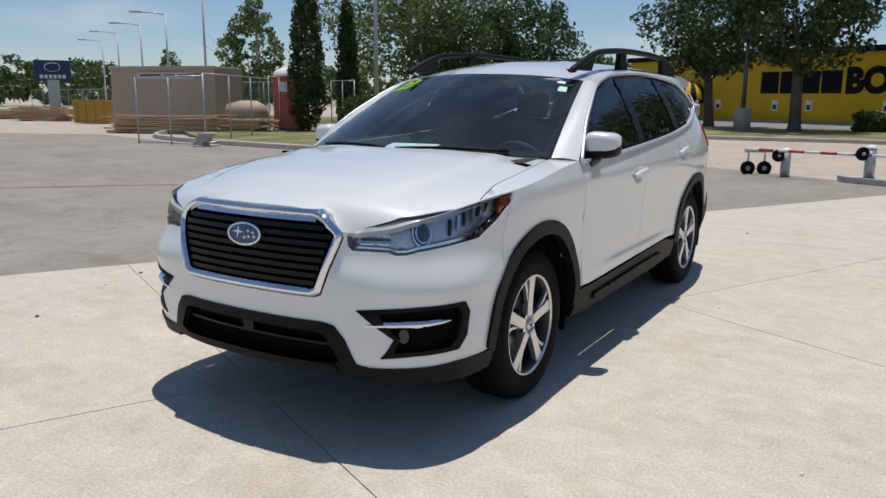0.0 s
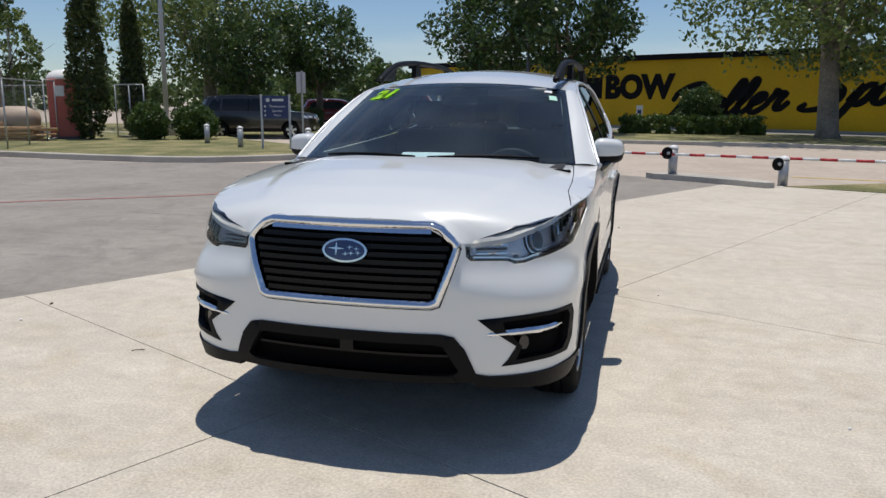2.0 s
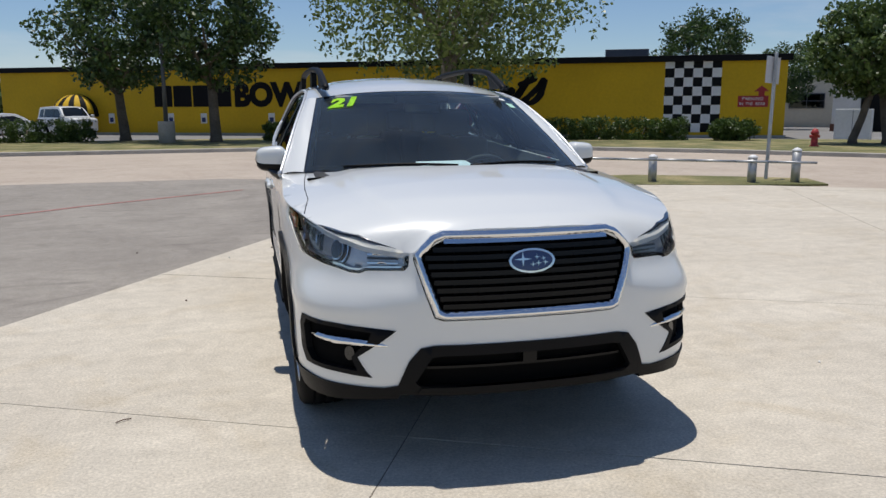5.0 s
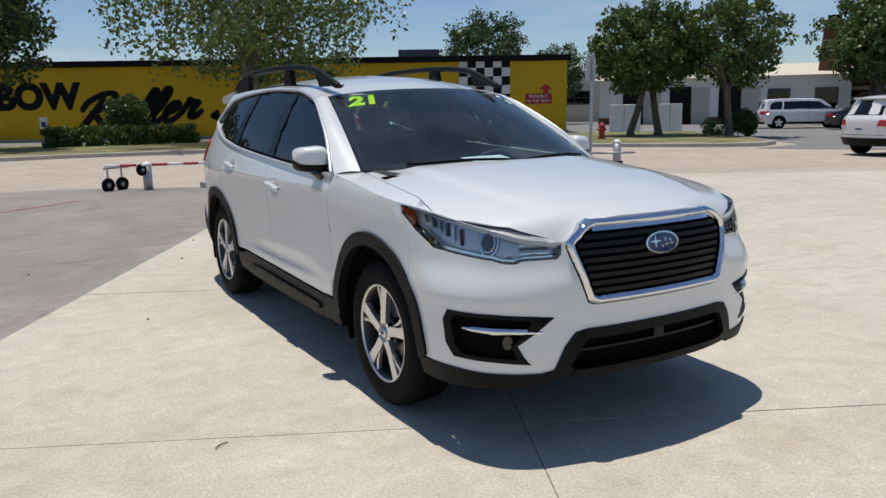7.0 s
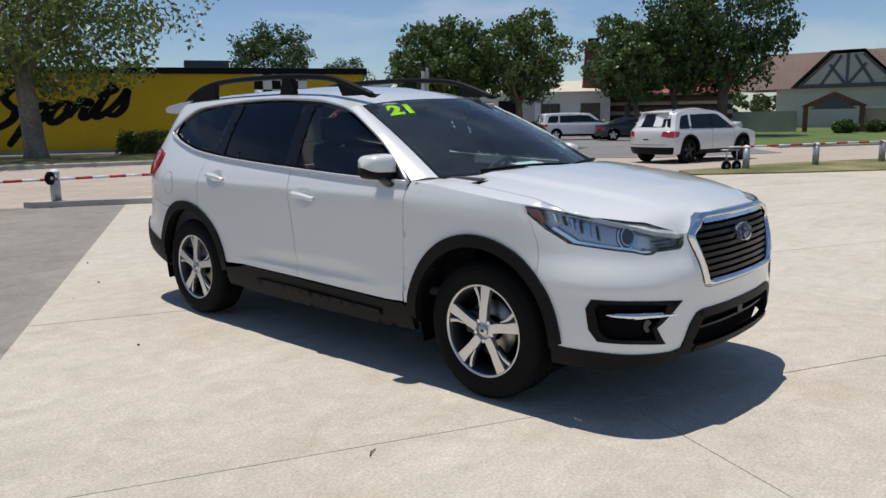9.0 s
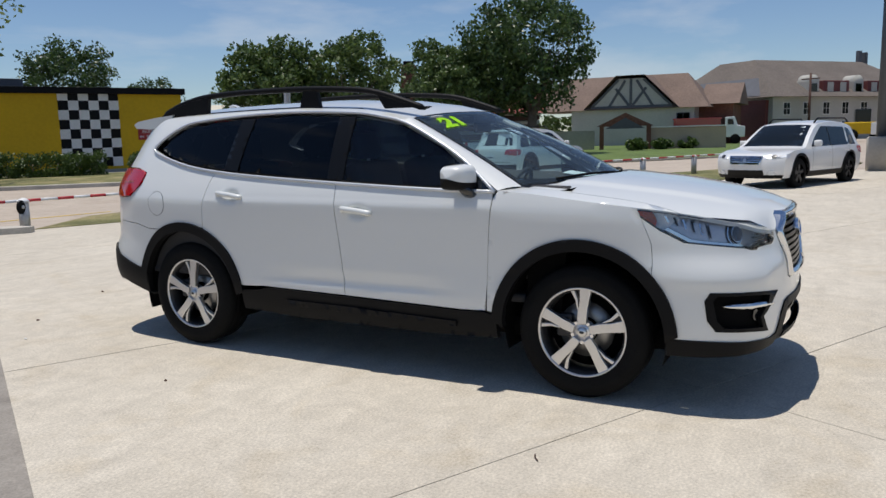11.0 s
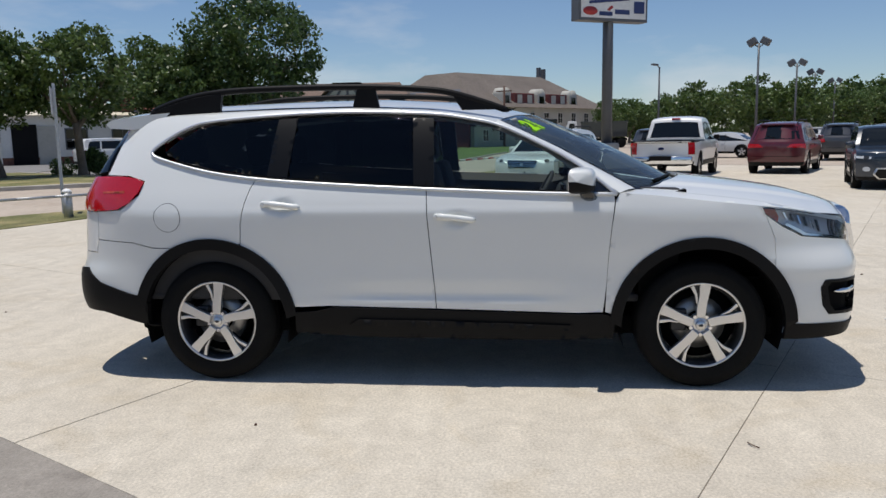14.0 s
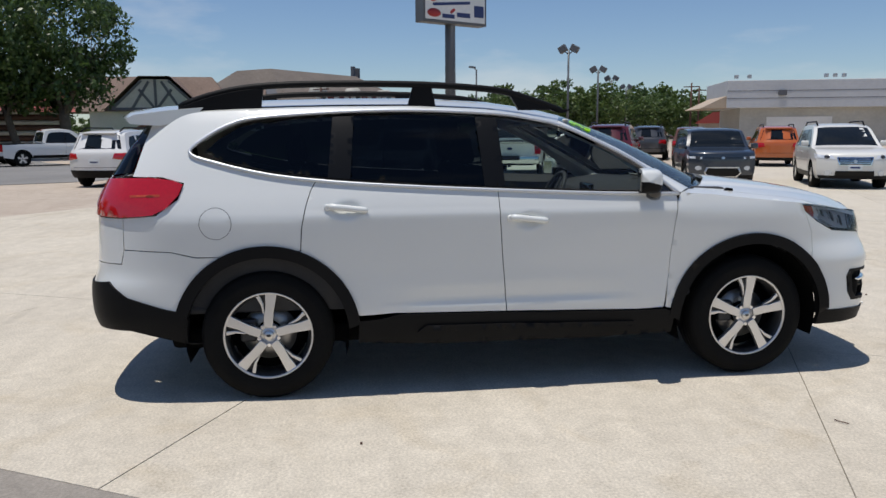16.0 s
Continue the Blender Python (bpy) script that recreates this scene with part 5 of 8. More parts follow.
        part("frame_lining", grid_mesh("frame_lining", frame_lining, 30, 2, True, sg > 0), M_HEADLINER, car)
        def win_cut(y0, y1, tilt0=0.0, tilt1=0.0):
            ys = np.linspace(y0, y1, 14)
            lo = [(s(y), belt(y) + .012) for y in ys]
            top_y, top_z = np.array(win_top[::-1]).T
            hi = []
            for i, y in enumerate(ys):
                k = i / 13
                yy = y + tilt0 * (1 - k) + tilt1 * k
                hi.append((s(yy), float(np.interp(yy, top_y, top_z)) - .014))
            return lo + hi[::-1]
        P("window_pane", win_cut(-.80, .085, .10, .015), (), M_GLASS, fdo, "clear tinted side glass", sgn=sg, off=-0.004, depth=0.0, step=0.03).visible_shadow = False
        P("sail_panel", [(s(-.945), 1.147), (s(-.80), 1.150), (s(-.715), 1.282)], (), M_GLOSS_BLACK, fdo, sgn=sg, off=0.0, depth=0.01)
        P("b_pillar_trim", win_cut(.085, .205, .015, .02), (), M_GRILLE, fdo, sgn=sg, off=0.002, depth=0.012, label="gloss black pillar trim", step=.03)
        P("window_pane", win_cut(.205, .965, .02, -.03), (), M_PRIVACY, rdo, "dark privacy glass", sgn=sg, off=-0.004, depth=0.0, step=0.03)
        P("c_pillar_trim", win_cut(.965, 1.09, -.03, -.035), (), M_GRILLE, rdo, sgn=sg, off=0.002, depth=0.012, step=.03)
        P("quarter_pane", [(s(1.09), belt(1.09) + .012), (s(1.4), belt(1.4) + .012), (s(1.66), 1.352), (s(1.775), 1.400), (s(1.70), 1.470), (s(1.59), 1.533), (s(1.47), 1.563), (s(1.055), 1.594)], (), M_PRIVACY, car, "dark rear quarter glass", sgn=sg, off=-0.004, depth=0.0, step=0.03)
        ring_o = [(s(y), z) for y, z in [(-.955, 1.136), (-.5, 1.146), (.12, 1.174), (.6, 1.200), (1.04, 1.231), (1.4, 1.274), (1.70, 1.341), (1.852, 1.398), (1.772, 1.482), (1.632, 1.556), (1.485, 1.589), (1.06, 1.619), (.6, 1.629), (.12, 1.609), (-.10, 1.579), (-.286, 1.536), (-.505, 1.437), (-.73, 1.312)]]
        rim = [(u, z) for u, z in catmull(ring_o + ring_o[:1], 8)]
        part("window_trim", tube([(lambda q: (sg * q[0], q[1], q[2]))(skin(u, z, .007)) for u, z in rim], .0105, 8), M_TRIM_BRIGHT, car, "bright trim round the side windows")
        # handles and cups
        for (hy, hz), host in zip(HANDLES, (fdo, rdo)):
            bar = [skin(s(hy + q), hz + .012 * q / .1, o) for q, o in ((-.105, .004), (-.095, .016), (-.06, .026), (0, .030), (.06, .027), (.095, .018), (.105, .004))]
            hp = part("handle", tube([(sg * x, y, z) for x, y, z in bar], [.012, .016, .018, .018, .018, .017, .013], 12, 1.0), M_PAINT, host, "white pull handle")
            cap = [skin(s(hy + .112), hz + .006, o) for o in (.0, .010, .016)]
            part("handle_cap", tube([(sg * x, y, z) for x, y, z in cap], [.020, .019, .013], 12), M_PAINT, hp)
        # black cladding
        P("sill_cladding", [(s(-.955), .425), (s(-.885), .445), (s(-.735), .440), (s(.07), .462), (s(.70), .476), (s(.80), .452), (s(.935), .442), (s(.94), .31), (s(.5), .285), (s(-.5), .275), (s(-.95), .290)], (), M_BLACK_TRIM, car, "black plastic sill cladding", sgn=sg, off=0.010, depth=0.04)
        P("sill_ridge", [(s(-.70), .345), (s(.60), .368), (s(.55), .405), (s(.0), .398), (s(-.70), .375)], (), M_BLACK_TRIM, car, sgn=sg, off=0.026, depth=0.02)
        for yc, a0, a1 in ((-1.445, 3, 176), (1.445, 10, 174)):
            ring = arc_pts(yc, .520, a0, a1, 34) + arc_pts(yc, .454, a1 + (4 if yc < 0 else 2), a0 - 4, 34)
            P("arch_trim", ring, (), M_BLACK_TRIM, car, "black wheel arch moulding", sgn=sg, off=0.014, depth=0.05, step=0.04)
            liner = lathe([(.02, .0), (.455, .0), (.455, .30)], 40, "X", True, False)
            bmesh.ops.translate(liner, vec=(0.58, yc, .372), verts=liner.verts)
            bmesh.ops.delete(liner, geom=[v for v in liner.verts if v.co.z < 0.22], context="VERTS")
            if sg < 0:
                bmesh.ops.scale(liner, vec=(-1, 1, 1), verts=liner.verts)
            part("wheel_liner", liner, M_VOID, car)
        # tail lamp, fuel flap, rear corner
        tl = [(s(1.878), 1.228), (s(1.93), 1.252), (s(2.05), 1.264), (s(2.2), 1.262), (r(.56), 1.255), (r(.50), 1.18), (r(.52), 1.06), (s(2.22), 1.050), (s(2.04), 1.066), (s(1.96), 1.105), (s(1.90), 1.17)]
        tlo = P("tail_lamp", tl, (), M_RED_LENS, car, "red wrap-round tail lamp", sgn=sg, off=0.012, depth=0.03, step=0.03)
        P("lamp_bar", [(s(2.0), 1.165), (s(2.18), 1.160), (s(2.18), 1.172), (s(2.0), 1.178)], (), M_AMBER, tlo, sgn=sg, off=0.014, depth=0.004, step=0.03)
        P("reverse_lens", [(r(.60), 1.20), (r(.52), 1.20), (r(.52), 1.11), (r(.60), 1.10)], (), M_LAMP_IN, tlo, sgn=sg, off=0.015, depth=0.004, step=0.03)
        cir = lambda rad: [(s(1.700) + rad * math.cos(t), 1.018 + rad * math.sin(t)) for t in np.linspace(0, 6.283, 40, endpoint=False)]
        if sg < 0:
            P("fuel_flap_gap", cir(.0875), [cir(.0845)], M_LAMP_DARK, car, sgn=sg, off=0.0012, depth=0.002, step=0.02, es=0.02)
            P("fuel_flap", cir(.0845), (), M_PAINT, car, "round white fuel flap", sgn=sg, off=0.0015, depth=0.002, step=0.03)
        # door mirror
        mir = part("door_mirror", mirror_shell(sg, True), M_PAINT, car, "white door mirror on a black arm")
        part("mirror_base", mirror_shell(sg, False), M_BLACK_TRIM, mir)
        part("mirror_arm", tube([(sg * .90, -.80, 1.115), (sg * .935, -.79, 1.135), (sg * .965, -.775, 1.165)], [.05, .045, .04], 10, 0.6), M_GLOSS_BLACK, mir)
        gl = box_bm(.13, .006, .10, (sg * .955, -.694, 1.214), 0.002, sg * 14)
        part("mirror_glass", gl, M_CHROME, mir)
        # roof rail
        rail_path = [(sg * 0.590, -.34, 1.622), (sg * 0.593, -.20, 1.672), (sg * .595, -.02, 1.728), (sg * .595, .15, 1.757), (sg * 0.597, .5, 1.779), (sg * 0.597, .9, 1.784), (sg * 0.593, 1.3, 1.778), (sg * 0.587, 1.55, 1.758), (sg * 0.581, 1.75, 1.715), (sg * 0.575, 1.92, 1.655)]
        pts = catmull(rail_path, 5)
        rail = part("roof_rail", tube([tuple(q) for q in pts], [0.014] + [0.024] * (len(pts) - 2) + [0.014], 10, 0.85), M_BLACK_TRIM, car, "raised black roof rail")
        for y0, y1, yy0, yy1 in ((-.37, -.06, -.335, .0), (.44, .62, .47, .58), (1.46, 1.94, 1.44, 1.915)):
            zr = lambda y: float(np.interp(y, pts[:, 1], pts[:, 2]))
            base = [(y, 1.630 if y < 1.6 else 1.60) for y in np.linspace(y0, y1, 6)]
            topp = [(y, zr(y) - .008) for y in np.linspace(yy0, yy1, 6)]
            poly = base + topp[::-1]
            part("rail_foot", prism(poly, sg * .575 if sg > 0 else -.613, sg * .613 if sg > 0 else -.575, "X", 0.004), M_BLACK_TRIM, rail)
        part("roof_strip", tube([(sg * .60, y, ztop(s(y)) + .012) for y in np.linspace(-.2, 1.85, 14)], 0.012, 6, 0.5), M_BLACK_TRIM, car)
    # --- roof, screens and tail ---
    for nm, m_, zoff in (("roof", M_PAINT, 0.0), ("headlining", M_HEADLINER, -0.035)):
        bm = bmesh.new()
        for sg in (1, -1):
            bm.from_mesh(grid_mesh("q", lambda a, b, sg=sg: (lambda q: (sg * q[0], q[1], q[2]))(roof(ROOF0 + (ROOF1 - ROOF0 - .0005) * a, b, zoff)), 48, 14, True, sg < 0))
        bmesh.ops.remove_doubles(bm, verts=bm.verts, dist=0.0015)
        bmesh.ops.recalc_face_normals(bm, faces=bm.faces)
        for fc in bm.faces:
            fc.smooth = True
        part(nm, bm, m_, car)
    part("windscreen", sheet("windscreen", screen, [(-.985, .015), (.985, .015), (.985, .985), (-.985, .985)], (), .12, 0.0, 0.0), M_WINDSHIELD, car, "large clear windscreen").visible_shadow = False
    bord = part("screen_border", sheet("screen_border", screen, [(-1, 0.0), (1, 0.0), (1, 1.0), (-1, 1.0)], [[(-.955, .075), (-.5, .055), (.5, .055), (.955, .075), (.955, .965), (-.955, .965)]], .1, -0.003, 0.0), M_GLOSS_BLACK, car)
    part("cowl", sheet("cowl", lambda a, b, o=0.0: (a * .70, SCREEN_LOW(a * .70) - .045 + b * .10, 1.150 - .055 * a * a + o), [(-1, 0), (1, 0), (1, 1), (-1, 1)], (), .1, 0.0, 0.03), M_BLACK_TRIM, car)
    for x0, x1 in ((-.60, -.02), (.05, .62)):
        wp = [screen(x0 / .80 + (x1 - x0) / .80 * t, .035 + .02 * math.sin(3 * t), .012) for t in np.linspace(0, 1, 8)]
        part("wiper", tube(wp, 0.008, 6), M_BLACK_TRIM, car)
    rear_win = [(r(.50), 1.24), (r(.56), 1.27), (s(2.215), 1.29), (s(2.175), 1.45), (s(2.15), 1.59), (r(.5), 1.585), (r(.0001), 1.585), (r(.0001), 1.24)]
    for sg in (1, -1):
        P("rear_screen", rear_win, (), M_PRIVACY, car, "dark tinted tailgate glass" if sg > 0 else "", sgn=sg, depth=0.0, step=0.08)
        P("tailgate", [(s(2.225), 1.044), (r(.53), 1.044), (r(.495), 1.235), (r(.0001), 1.235), (r(.0001), .795), (s(2.245), .795), (s(2.225), .872)], (), M_PAINT, car, sgn=sg)
        P("rear_bumper", [(s(1.815), .829), (s(1.95), .860), (s(2.22), .870), (s(2.24), .79), (r(.0001), .79), (r(.0001), .66), (r(.6), .66), (s(2.31), .675), (s(2.20), .60), (s(2.0), .535), (s(1.905), .505)] + arc_pts(1.445, .505, 14, 65, 10), (), M_PAINT, car, "white rear bumper", sgn=sg)
        P("rear_skirt", [(s(1.895), .52), (s(2.0), .545), (s(2.20), .61), (s(2.31), .695), (r(.6), .67), (r(.0001), .67), (r(.0001), .42), (r(.5), .42), (s(2.2), .42), (s(1.86), .335), (s(1.80), .345)] + arc_pts(1.445, .445, -3, 14, 4), (), M_BLACK_TRIM, car, "black plastic rear skirt", sgn=sg, off=0.010, depth=0.04)
    wing_p = [(1.86, 1.690), (2.05, 1.676), (2.24, 1.652), (2.285, 1.628), (2.26, 1.600), (2.10, 1.59), (1.92, 1.625)]
    def spoiler(a, b):
        k = b * len(wing_p)
        i = int(k) % len(wing_p)
        y, z = np.array(wing_p[i]) * (1 - (k - int(k))) + np.array(wing_p[(i + 1) % len(wing_p)]) * (k - int(k))
        x = (a * 2 - 1)
        return (x * .635, y - .085 * abs(x) ** 3, z - .042 * x * x)
    part("roof_spoiler", grid_mesh("roof_spoiler", spoiler, 18, len(wing_p), True, True), M_PAINT, car, "white roof spoiler over the tailgate")
    for sg in (1, -1):
        cap = mesh_of("spoiler_end", [spoiler(0.5 + sg * .5, b / len(wing_p)) for b in range(len(wing_p))], [tuple(range(len(wing_p)))])
        part("spoiler_end", cap, M_PAINT, car)
    part("aerial_fin", prism([(1.62, 1.69), (1.80, 1.675), (1.80, 1.73), (1.76, 1.74)], -.02, .02, "X", 0.006), M_PAINT, car)
    # --- floor, cabin ---
    part("underbody", box_bm(1.50, 3.9, .12, (0, 0.05, .34), .03), M_VOID, car)
    for yc in (-1.445, 1.445):
        part("axle", lathe([(.05, -.70), (.05, .70)], 12, "X"), M_VOID, car, m=pose(0, yc, .372))
    part("cabin_floor", box_bm(1.66, 3.3, .05, (0, .55, .52), .02), M_DASH, car)
    for sg in (1, -1):
        part("inner_lining", sheet("inner_lining", side(sg, skin), [(s(-.93), .47), (s(2.0), .52), (s(2.05), 1.20), (s(1.3), 1.20), (s(-.9), 1.10)], (), .12, -.07, 0.0), M_DASH, car)
    part("engine_bay_cover", sheet("engine_bay_cover", lambda a, b, o=0.0: (a * .66, -2.18 + b * 1.05, .62 + o), [(-1, 0), (1, 0), (1, 1), (-1, 1)], (), .3, 0.0, 0.02), M_VOID, car)
    part("bulkhead", prism([(-1.30, .45), (-1.10, .45), (-1.10, 1.10), (-1.36, 1.15)], -.80, .80, "X"), M_VOID, car)
    dash_p = [(-1.34, 1.155), (-1.05, 1.165), (-.82, 1.14), (-.70, 1.10), (-.66, 1.0), (-.72, .85), (-.70, .62), (-1.1, .62), (-1.3, 1.0)]
    part("dashboard", prism(dash_p, -.76, .76, "X", 0.02), M_DASH, car, "dark grey dashboard")
    part("centre_console", box_bm(.26, .95, .32, (0, -.30, .68), .03), M_DASH, car)
    part("screen_panel", box_bm(.24, .03, .15, (0, -.70, 1.07), .01), M_GLOSS_BLACK, car)
    whl = bmesh.new()
    wp = [(.19 * math.cos(t), .19 * math.sin(t), 0) for t in np.linspace(0, 6.2832, 33)]
    whl.from_mesh(mesh_from_bm(tube(wp, .016, 8)))
    for a in (0, 180, 270):
        whl.from_mesh(mesh_from_bm(box_bm(.15, .035, .014, (.10 * math.cos(radians(a)), .10 * math.sin(radians(a)), -.01), .004, a)))
    whl.from_mesh(mesh_from_bm(box_bm(.13, .11, .04, (0, 0, -.005), .015)))
    part("steering_wheel", whl, M_DASH, car, "black leather steering wheel", m=pose(.37, -.55, 1.03, -62, 0, 0))
    def seat(x, y, w=.52, zb=.60):
        st = part("seat", box_bm(w, .52, .17, (x, y, zb + .02), .05, 0, 3), M_SEAT, car)
        part("seat_back", box_bm(w * .96, .15, .66, (x, y + .31, zb + .37), .05, 0, 3, rx=-14), M_SEAT, st)
        part("headrest", box_bm(.27, .10, .19, (x, y + .43, zb + .80), .04, 0, 3, rx=-10), M_SEAT, st)
        part("headrest_post", tube([(x, y + .39, zb + .62), (x, y + .42, zb + .76)], .012, 6), M_SATIN, st)
    for x, y, w in ((-.38, -.18, .54), (.38, -.18, .54), (-.42, .85, .5), (.42, .85, .5), (-.35, 1.62, .45), (.35, 1.62, .45)):
        seat(x, y, w)
    part("rear_view_mirror", box_bm(.24, .035, .07, (0, -.46, 1.50), .015), M_GLOSS_BLACK, car)
    part("camera_housing", box_bm(.34, .10, .05, (0, -.44, 1.555), .015), M_DASH, car)
    for sg in (1, -1):
        part("sun_visor", box_bm(.40, .15, .02, (sg * .34, -.32, 1.555), .008, rx=-12), M_HEADLINER, car)
    # stickers and the paper behind the screen
    num = letters("21", 0.155, 0.001, 0.25, 0.008)
    part("year_sticker", bend(num, lambda x, y: screen(-.755 + x / .62, .845 + y / .82, .006)), M_NEON, car, "bright green year numerals on the windscreen")
    part("window_sticker", sheet("window_sticker", screen, [(.845, .79), (.915, .79), (.905, .86), (.84, .86)], (), .05, 0.004, 0.0), M_MINT, car)
    part("window_sticker", sheet("window_sticker", screen, [(.80, .905), (.87, .905), (.87, .94), (.80, .94)], (), .05, 0.004, 0.0), M_PAPER, car)
    part("dash_paper", box_bm(.30, .22, .004, (-.02, -1.18, 1.185), 0, 8, rx=9), M_PAPER, car, "printed sheet lying on the dashboard")
    for sg in (1, -1):
        for yc in (-1.445, 1.445):
            road_wheel(car, pose(sg * .775, yc, .372, 0, 0, 0 if sg > 0 else 180), 1)
    return car


def mesh_from_bm(bm):
    me = bpy.data.meshes.new("tmp")
    bm.to_mesh(me)
    bm.free()
    return me


def bend(me, fn):
    """Lays a flat mesh on a surface."""
    for v in me.vertices:
        v.co = Vector(fn(v.co.x, v.co.y))
    me.update()
    return me


def mirror_shell(sg, upper):
    """Half of the door mirror's rounded, tapering shell."""
    rows = 16
    def fn(a, b):
        t = (-9 + 189 * a) if upper else (180 + 171 * a)
        t = radians(t)
        q = b * 2 - 1
        k = (1 - abs(q) ** 4.5) ** 0.45
        x = .868 + .182 * (b * .99 + .005)
        hz = .072 * k * (1.0 - .10 * q)
        hy = .085 * k
        c, sn = math.cos(t), math.sin(t)
        c, sn = math.copysign(abs(c) ** .55, c), math.copysign(abs(sn) ** .55, sn)
        y = -.765 - hy * c
        if y > -.72:
            y = -.72
        return (sg * x, y + .045 * b, 1.214 + hz * sn)
    return grid_mesh("mirror_shell", fn, 16, rows, True, sg > 0)


SUV = build_suv()

# ---- trees, hedges ----
def leaf_cloud(rng, centres, radii, per, size, squash=0.8):
    """Many small leaf quads scattered round the clump centres."""
    c = np.repeat(np.asarray(centres, float), per, axis=0)
    rr = np.repeat(np.asarray(radii, float), per)
    n = len(c)
    d = rng.normal(size=(n, 3))
    d /= np.linalg.norm(d, axis=1)[:, None]
    p = c + d * (rr * rng.uniform(0.25, 1.0, n) ** 0.6)[:, None] * np.array([1, 1, squash])
    a = rng.normal(size=(n, 3)) + d * 0.4
    a /= np.linalg.norm(a, axis=1)[:, None]
    b = np.cross(a, rng.normal(size=(n, 3)))
    b /= np.linalg.norm(b, axis=1)[:, None] + 1e-9
    sz = size * rng.uniform(0.6, 1.3, n)[:, None]
    v = np.stack([p - a * sz, p + b * sz * 0.55, p + a * sz, p - b * sz * 0.55], axis=1).reshape(-1, 3)
    f = np.arange(4 * n).reshape(-1, 4)
    me = bpy.data.meshes.new("crown")
    me.from_pydata(v.tolist(), [], f.tolist())
    me.update()
    return me


def limb(rng, p0, d, length, r0, depth, tips, tubes):
    pts, rad = [p0], [r0]
    p = p0.copy()
    for k in range(5):
        d = (d + Vector(rng.normal(size=3)) * 0.14 + Vector((0, 0, 0.05))).normalized()
        p = p + d * (length / 5)
        pts.append(p.copy())
        rad.append(r0 * (1 - 0.16 * (k + 1)))
    tubes.append(tube([tuple(q) for q in pts], rad, 7))
    tips.append(p)
    if depth > 0:
        for k in (2, 3, 4, 5):
            side_d = (d + Vector(rng.normal(size=3)) * 0.75)
            side_d.z = abs(side_d.z) * 0.7 + 0.1
            limb(rng, pts[k], side_d.normalized(), length * 0.62, rad[k] * 0.6, depth - 1, tips, tubes)


def tree_meshes(seed, height, width, trunk_h, trunk_r, leaves, size, clumps, style):
    rng = np.random.default_rng(seed)
    tubes, tips = [], []
    top = Vector((rng.normal() * .15, rng.normal() * .15, trunk_h))
    tubes.append(tube([(0, 0, -.1), (0, 0, .25), tuple(top * .5), tuple(top)], [trunk_r * 1.5, trunk_r * 1.08, trunk_r * .95, trunk_r * .85], 10))
    k = 5 if style != "open" else 6
    for i in range(k):
        a = 2 * math.pi * i / k + rng.uniform(-.4, .4)
        out = 0.75 if style != "tall" else 0.4
        limb(rng, top * rng.uniform(.8, 1), Vector((math.cos(a) * out, math.sin(a) * out, 1)).normalized(), (height - trunk_h) * .55, trunk_r * .5, 1, tips, tubes)
    low = trunk_h * (.75 if style != "open" else .52)
    cz, hz = (height + low) / 2, (height - low) / 2
    cen, rad = [], []
    while len(cen) < clumps:
        q = rng.uniform(-1, 1, 3)
        n = np.linalg.norm(q)
        if n > 1 or n < (0.42 if style != "open" else 0.25):
            continue
        wob = 0.86 + 0.26 * noise.noise(Vector(q * 1.7 + seed))
        if style == "tall":
            w = width / 2 * (1.0 - 0.62 * max(0, q[2]))
        else:
            w = width / 2 * (1 - 0.25 * max(0, -q[2]) - 0.10 * max(0, q[2]))
        cen.append((q[0] * w * wob, q[1] * w * wob, cz + q[2] * hz * wob))
        rad.append(width * rng.uniform(.055, .10) * (1.0 if style != "open" else 0.85))
    if style == "open":
        cen += [tuple(t) for t in tips]
        rad += [width * .07] * len(tips)
    crown = leaf_cloud(rng, cen, rad, max(6, leaves // len(cen)), size)
    return mesh_from_bm(join_bm(*tubes)), crown


TREES = {}


def tree(kind, x, y, scale, turn, label, name="tree", stretch=1.0, base=0.08):
    spec = {
        "round": (11, 7.4, 6.4, 2.3, .20, 11000, .105, 230, "round", M_BARK, M_LEAF),
        "round2": (12, 7.0, 6.6, 2.2, .19, 11000, .105, 230, "round", M_BARK, M_LEAF),
        "elm": (13, 6.4, 5.2, 2.2, .17, 9000, .11, 190, "round", M_BARK, M_LEAF_MID),
        "open": (14, 9.4, 13.6, 3.4, .36, 16500, .115, 270, "open", M_BARK_PALE, M_LEAF_LIGHT),
        "pine": (15, 8.0, 4.6, 1.6, .16, 5200, .12, 110, "tall", M_BARK, M_LEAF_LIGHT),
        "big": (16, 9.6, 9.4, 2.4, .32, 13000, .14, 260, "round", M_BARK, M_LEAF),
        "far": (17, 8.0, 9.0, 1.6, .25, 5200, .22, 130, "round", M_BARK, M_LEAF_MID),
    }[kind]
    if kind not in TREES:
        tr, cr = tree_meshes(*spec[:9])
        tr.materials.append(spec[9])
        cr.materials.append(spec[10])
        TREES[kind] = (tr, cr)
    t = thing(name, label, "tree", m=pose(x, y, base, 0, 0, turn) @ Matrix.Diagonal((scale, scale, scale * stretch, 1)))
    part("trunk", TREES[kind][0], None, t)
    part("crown", TREES[kind][1], None, t)
    return t


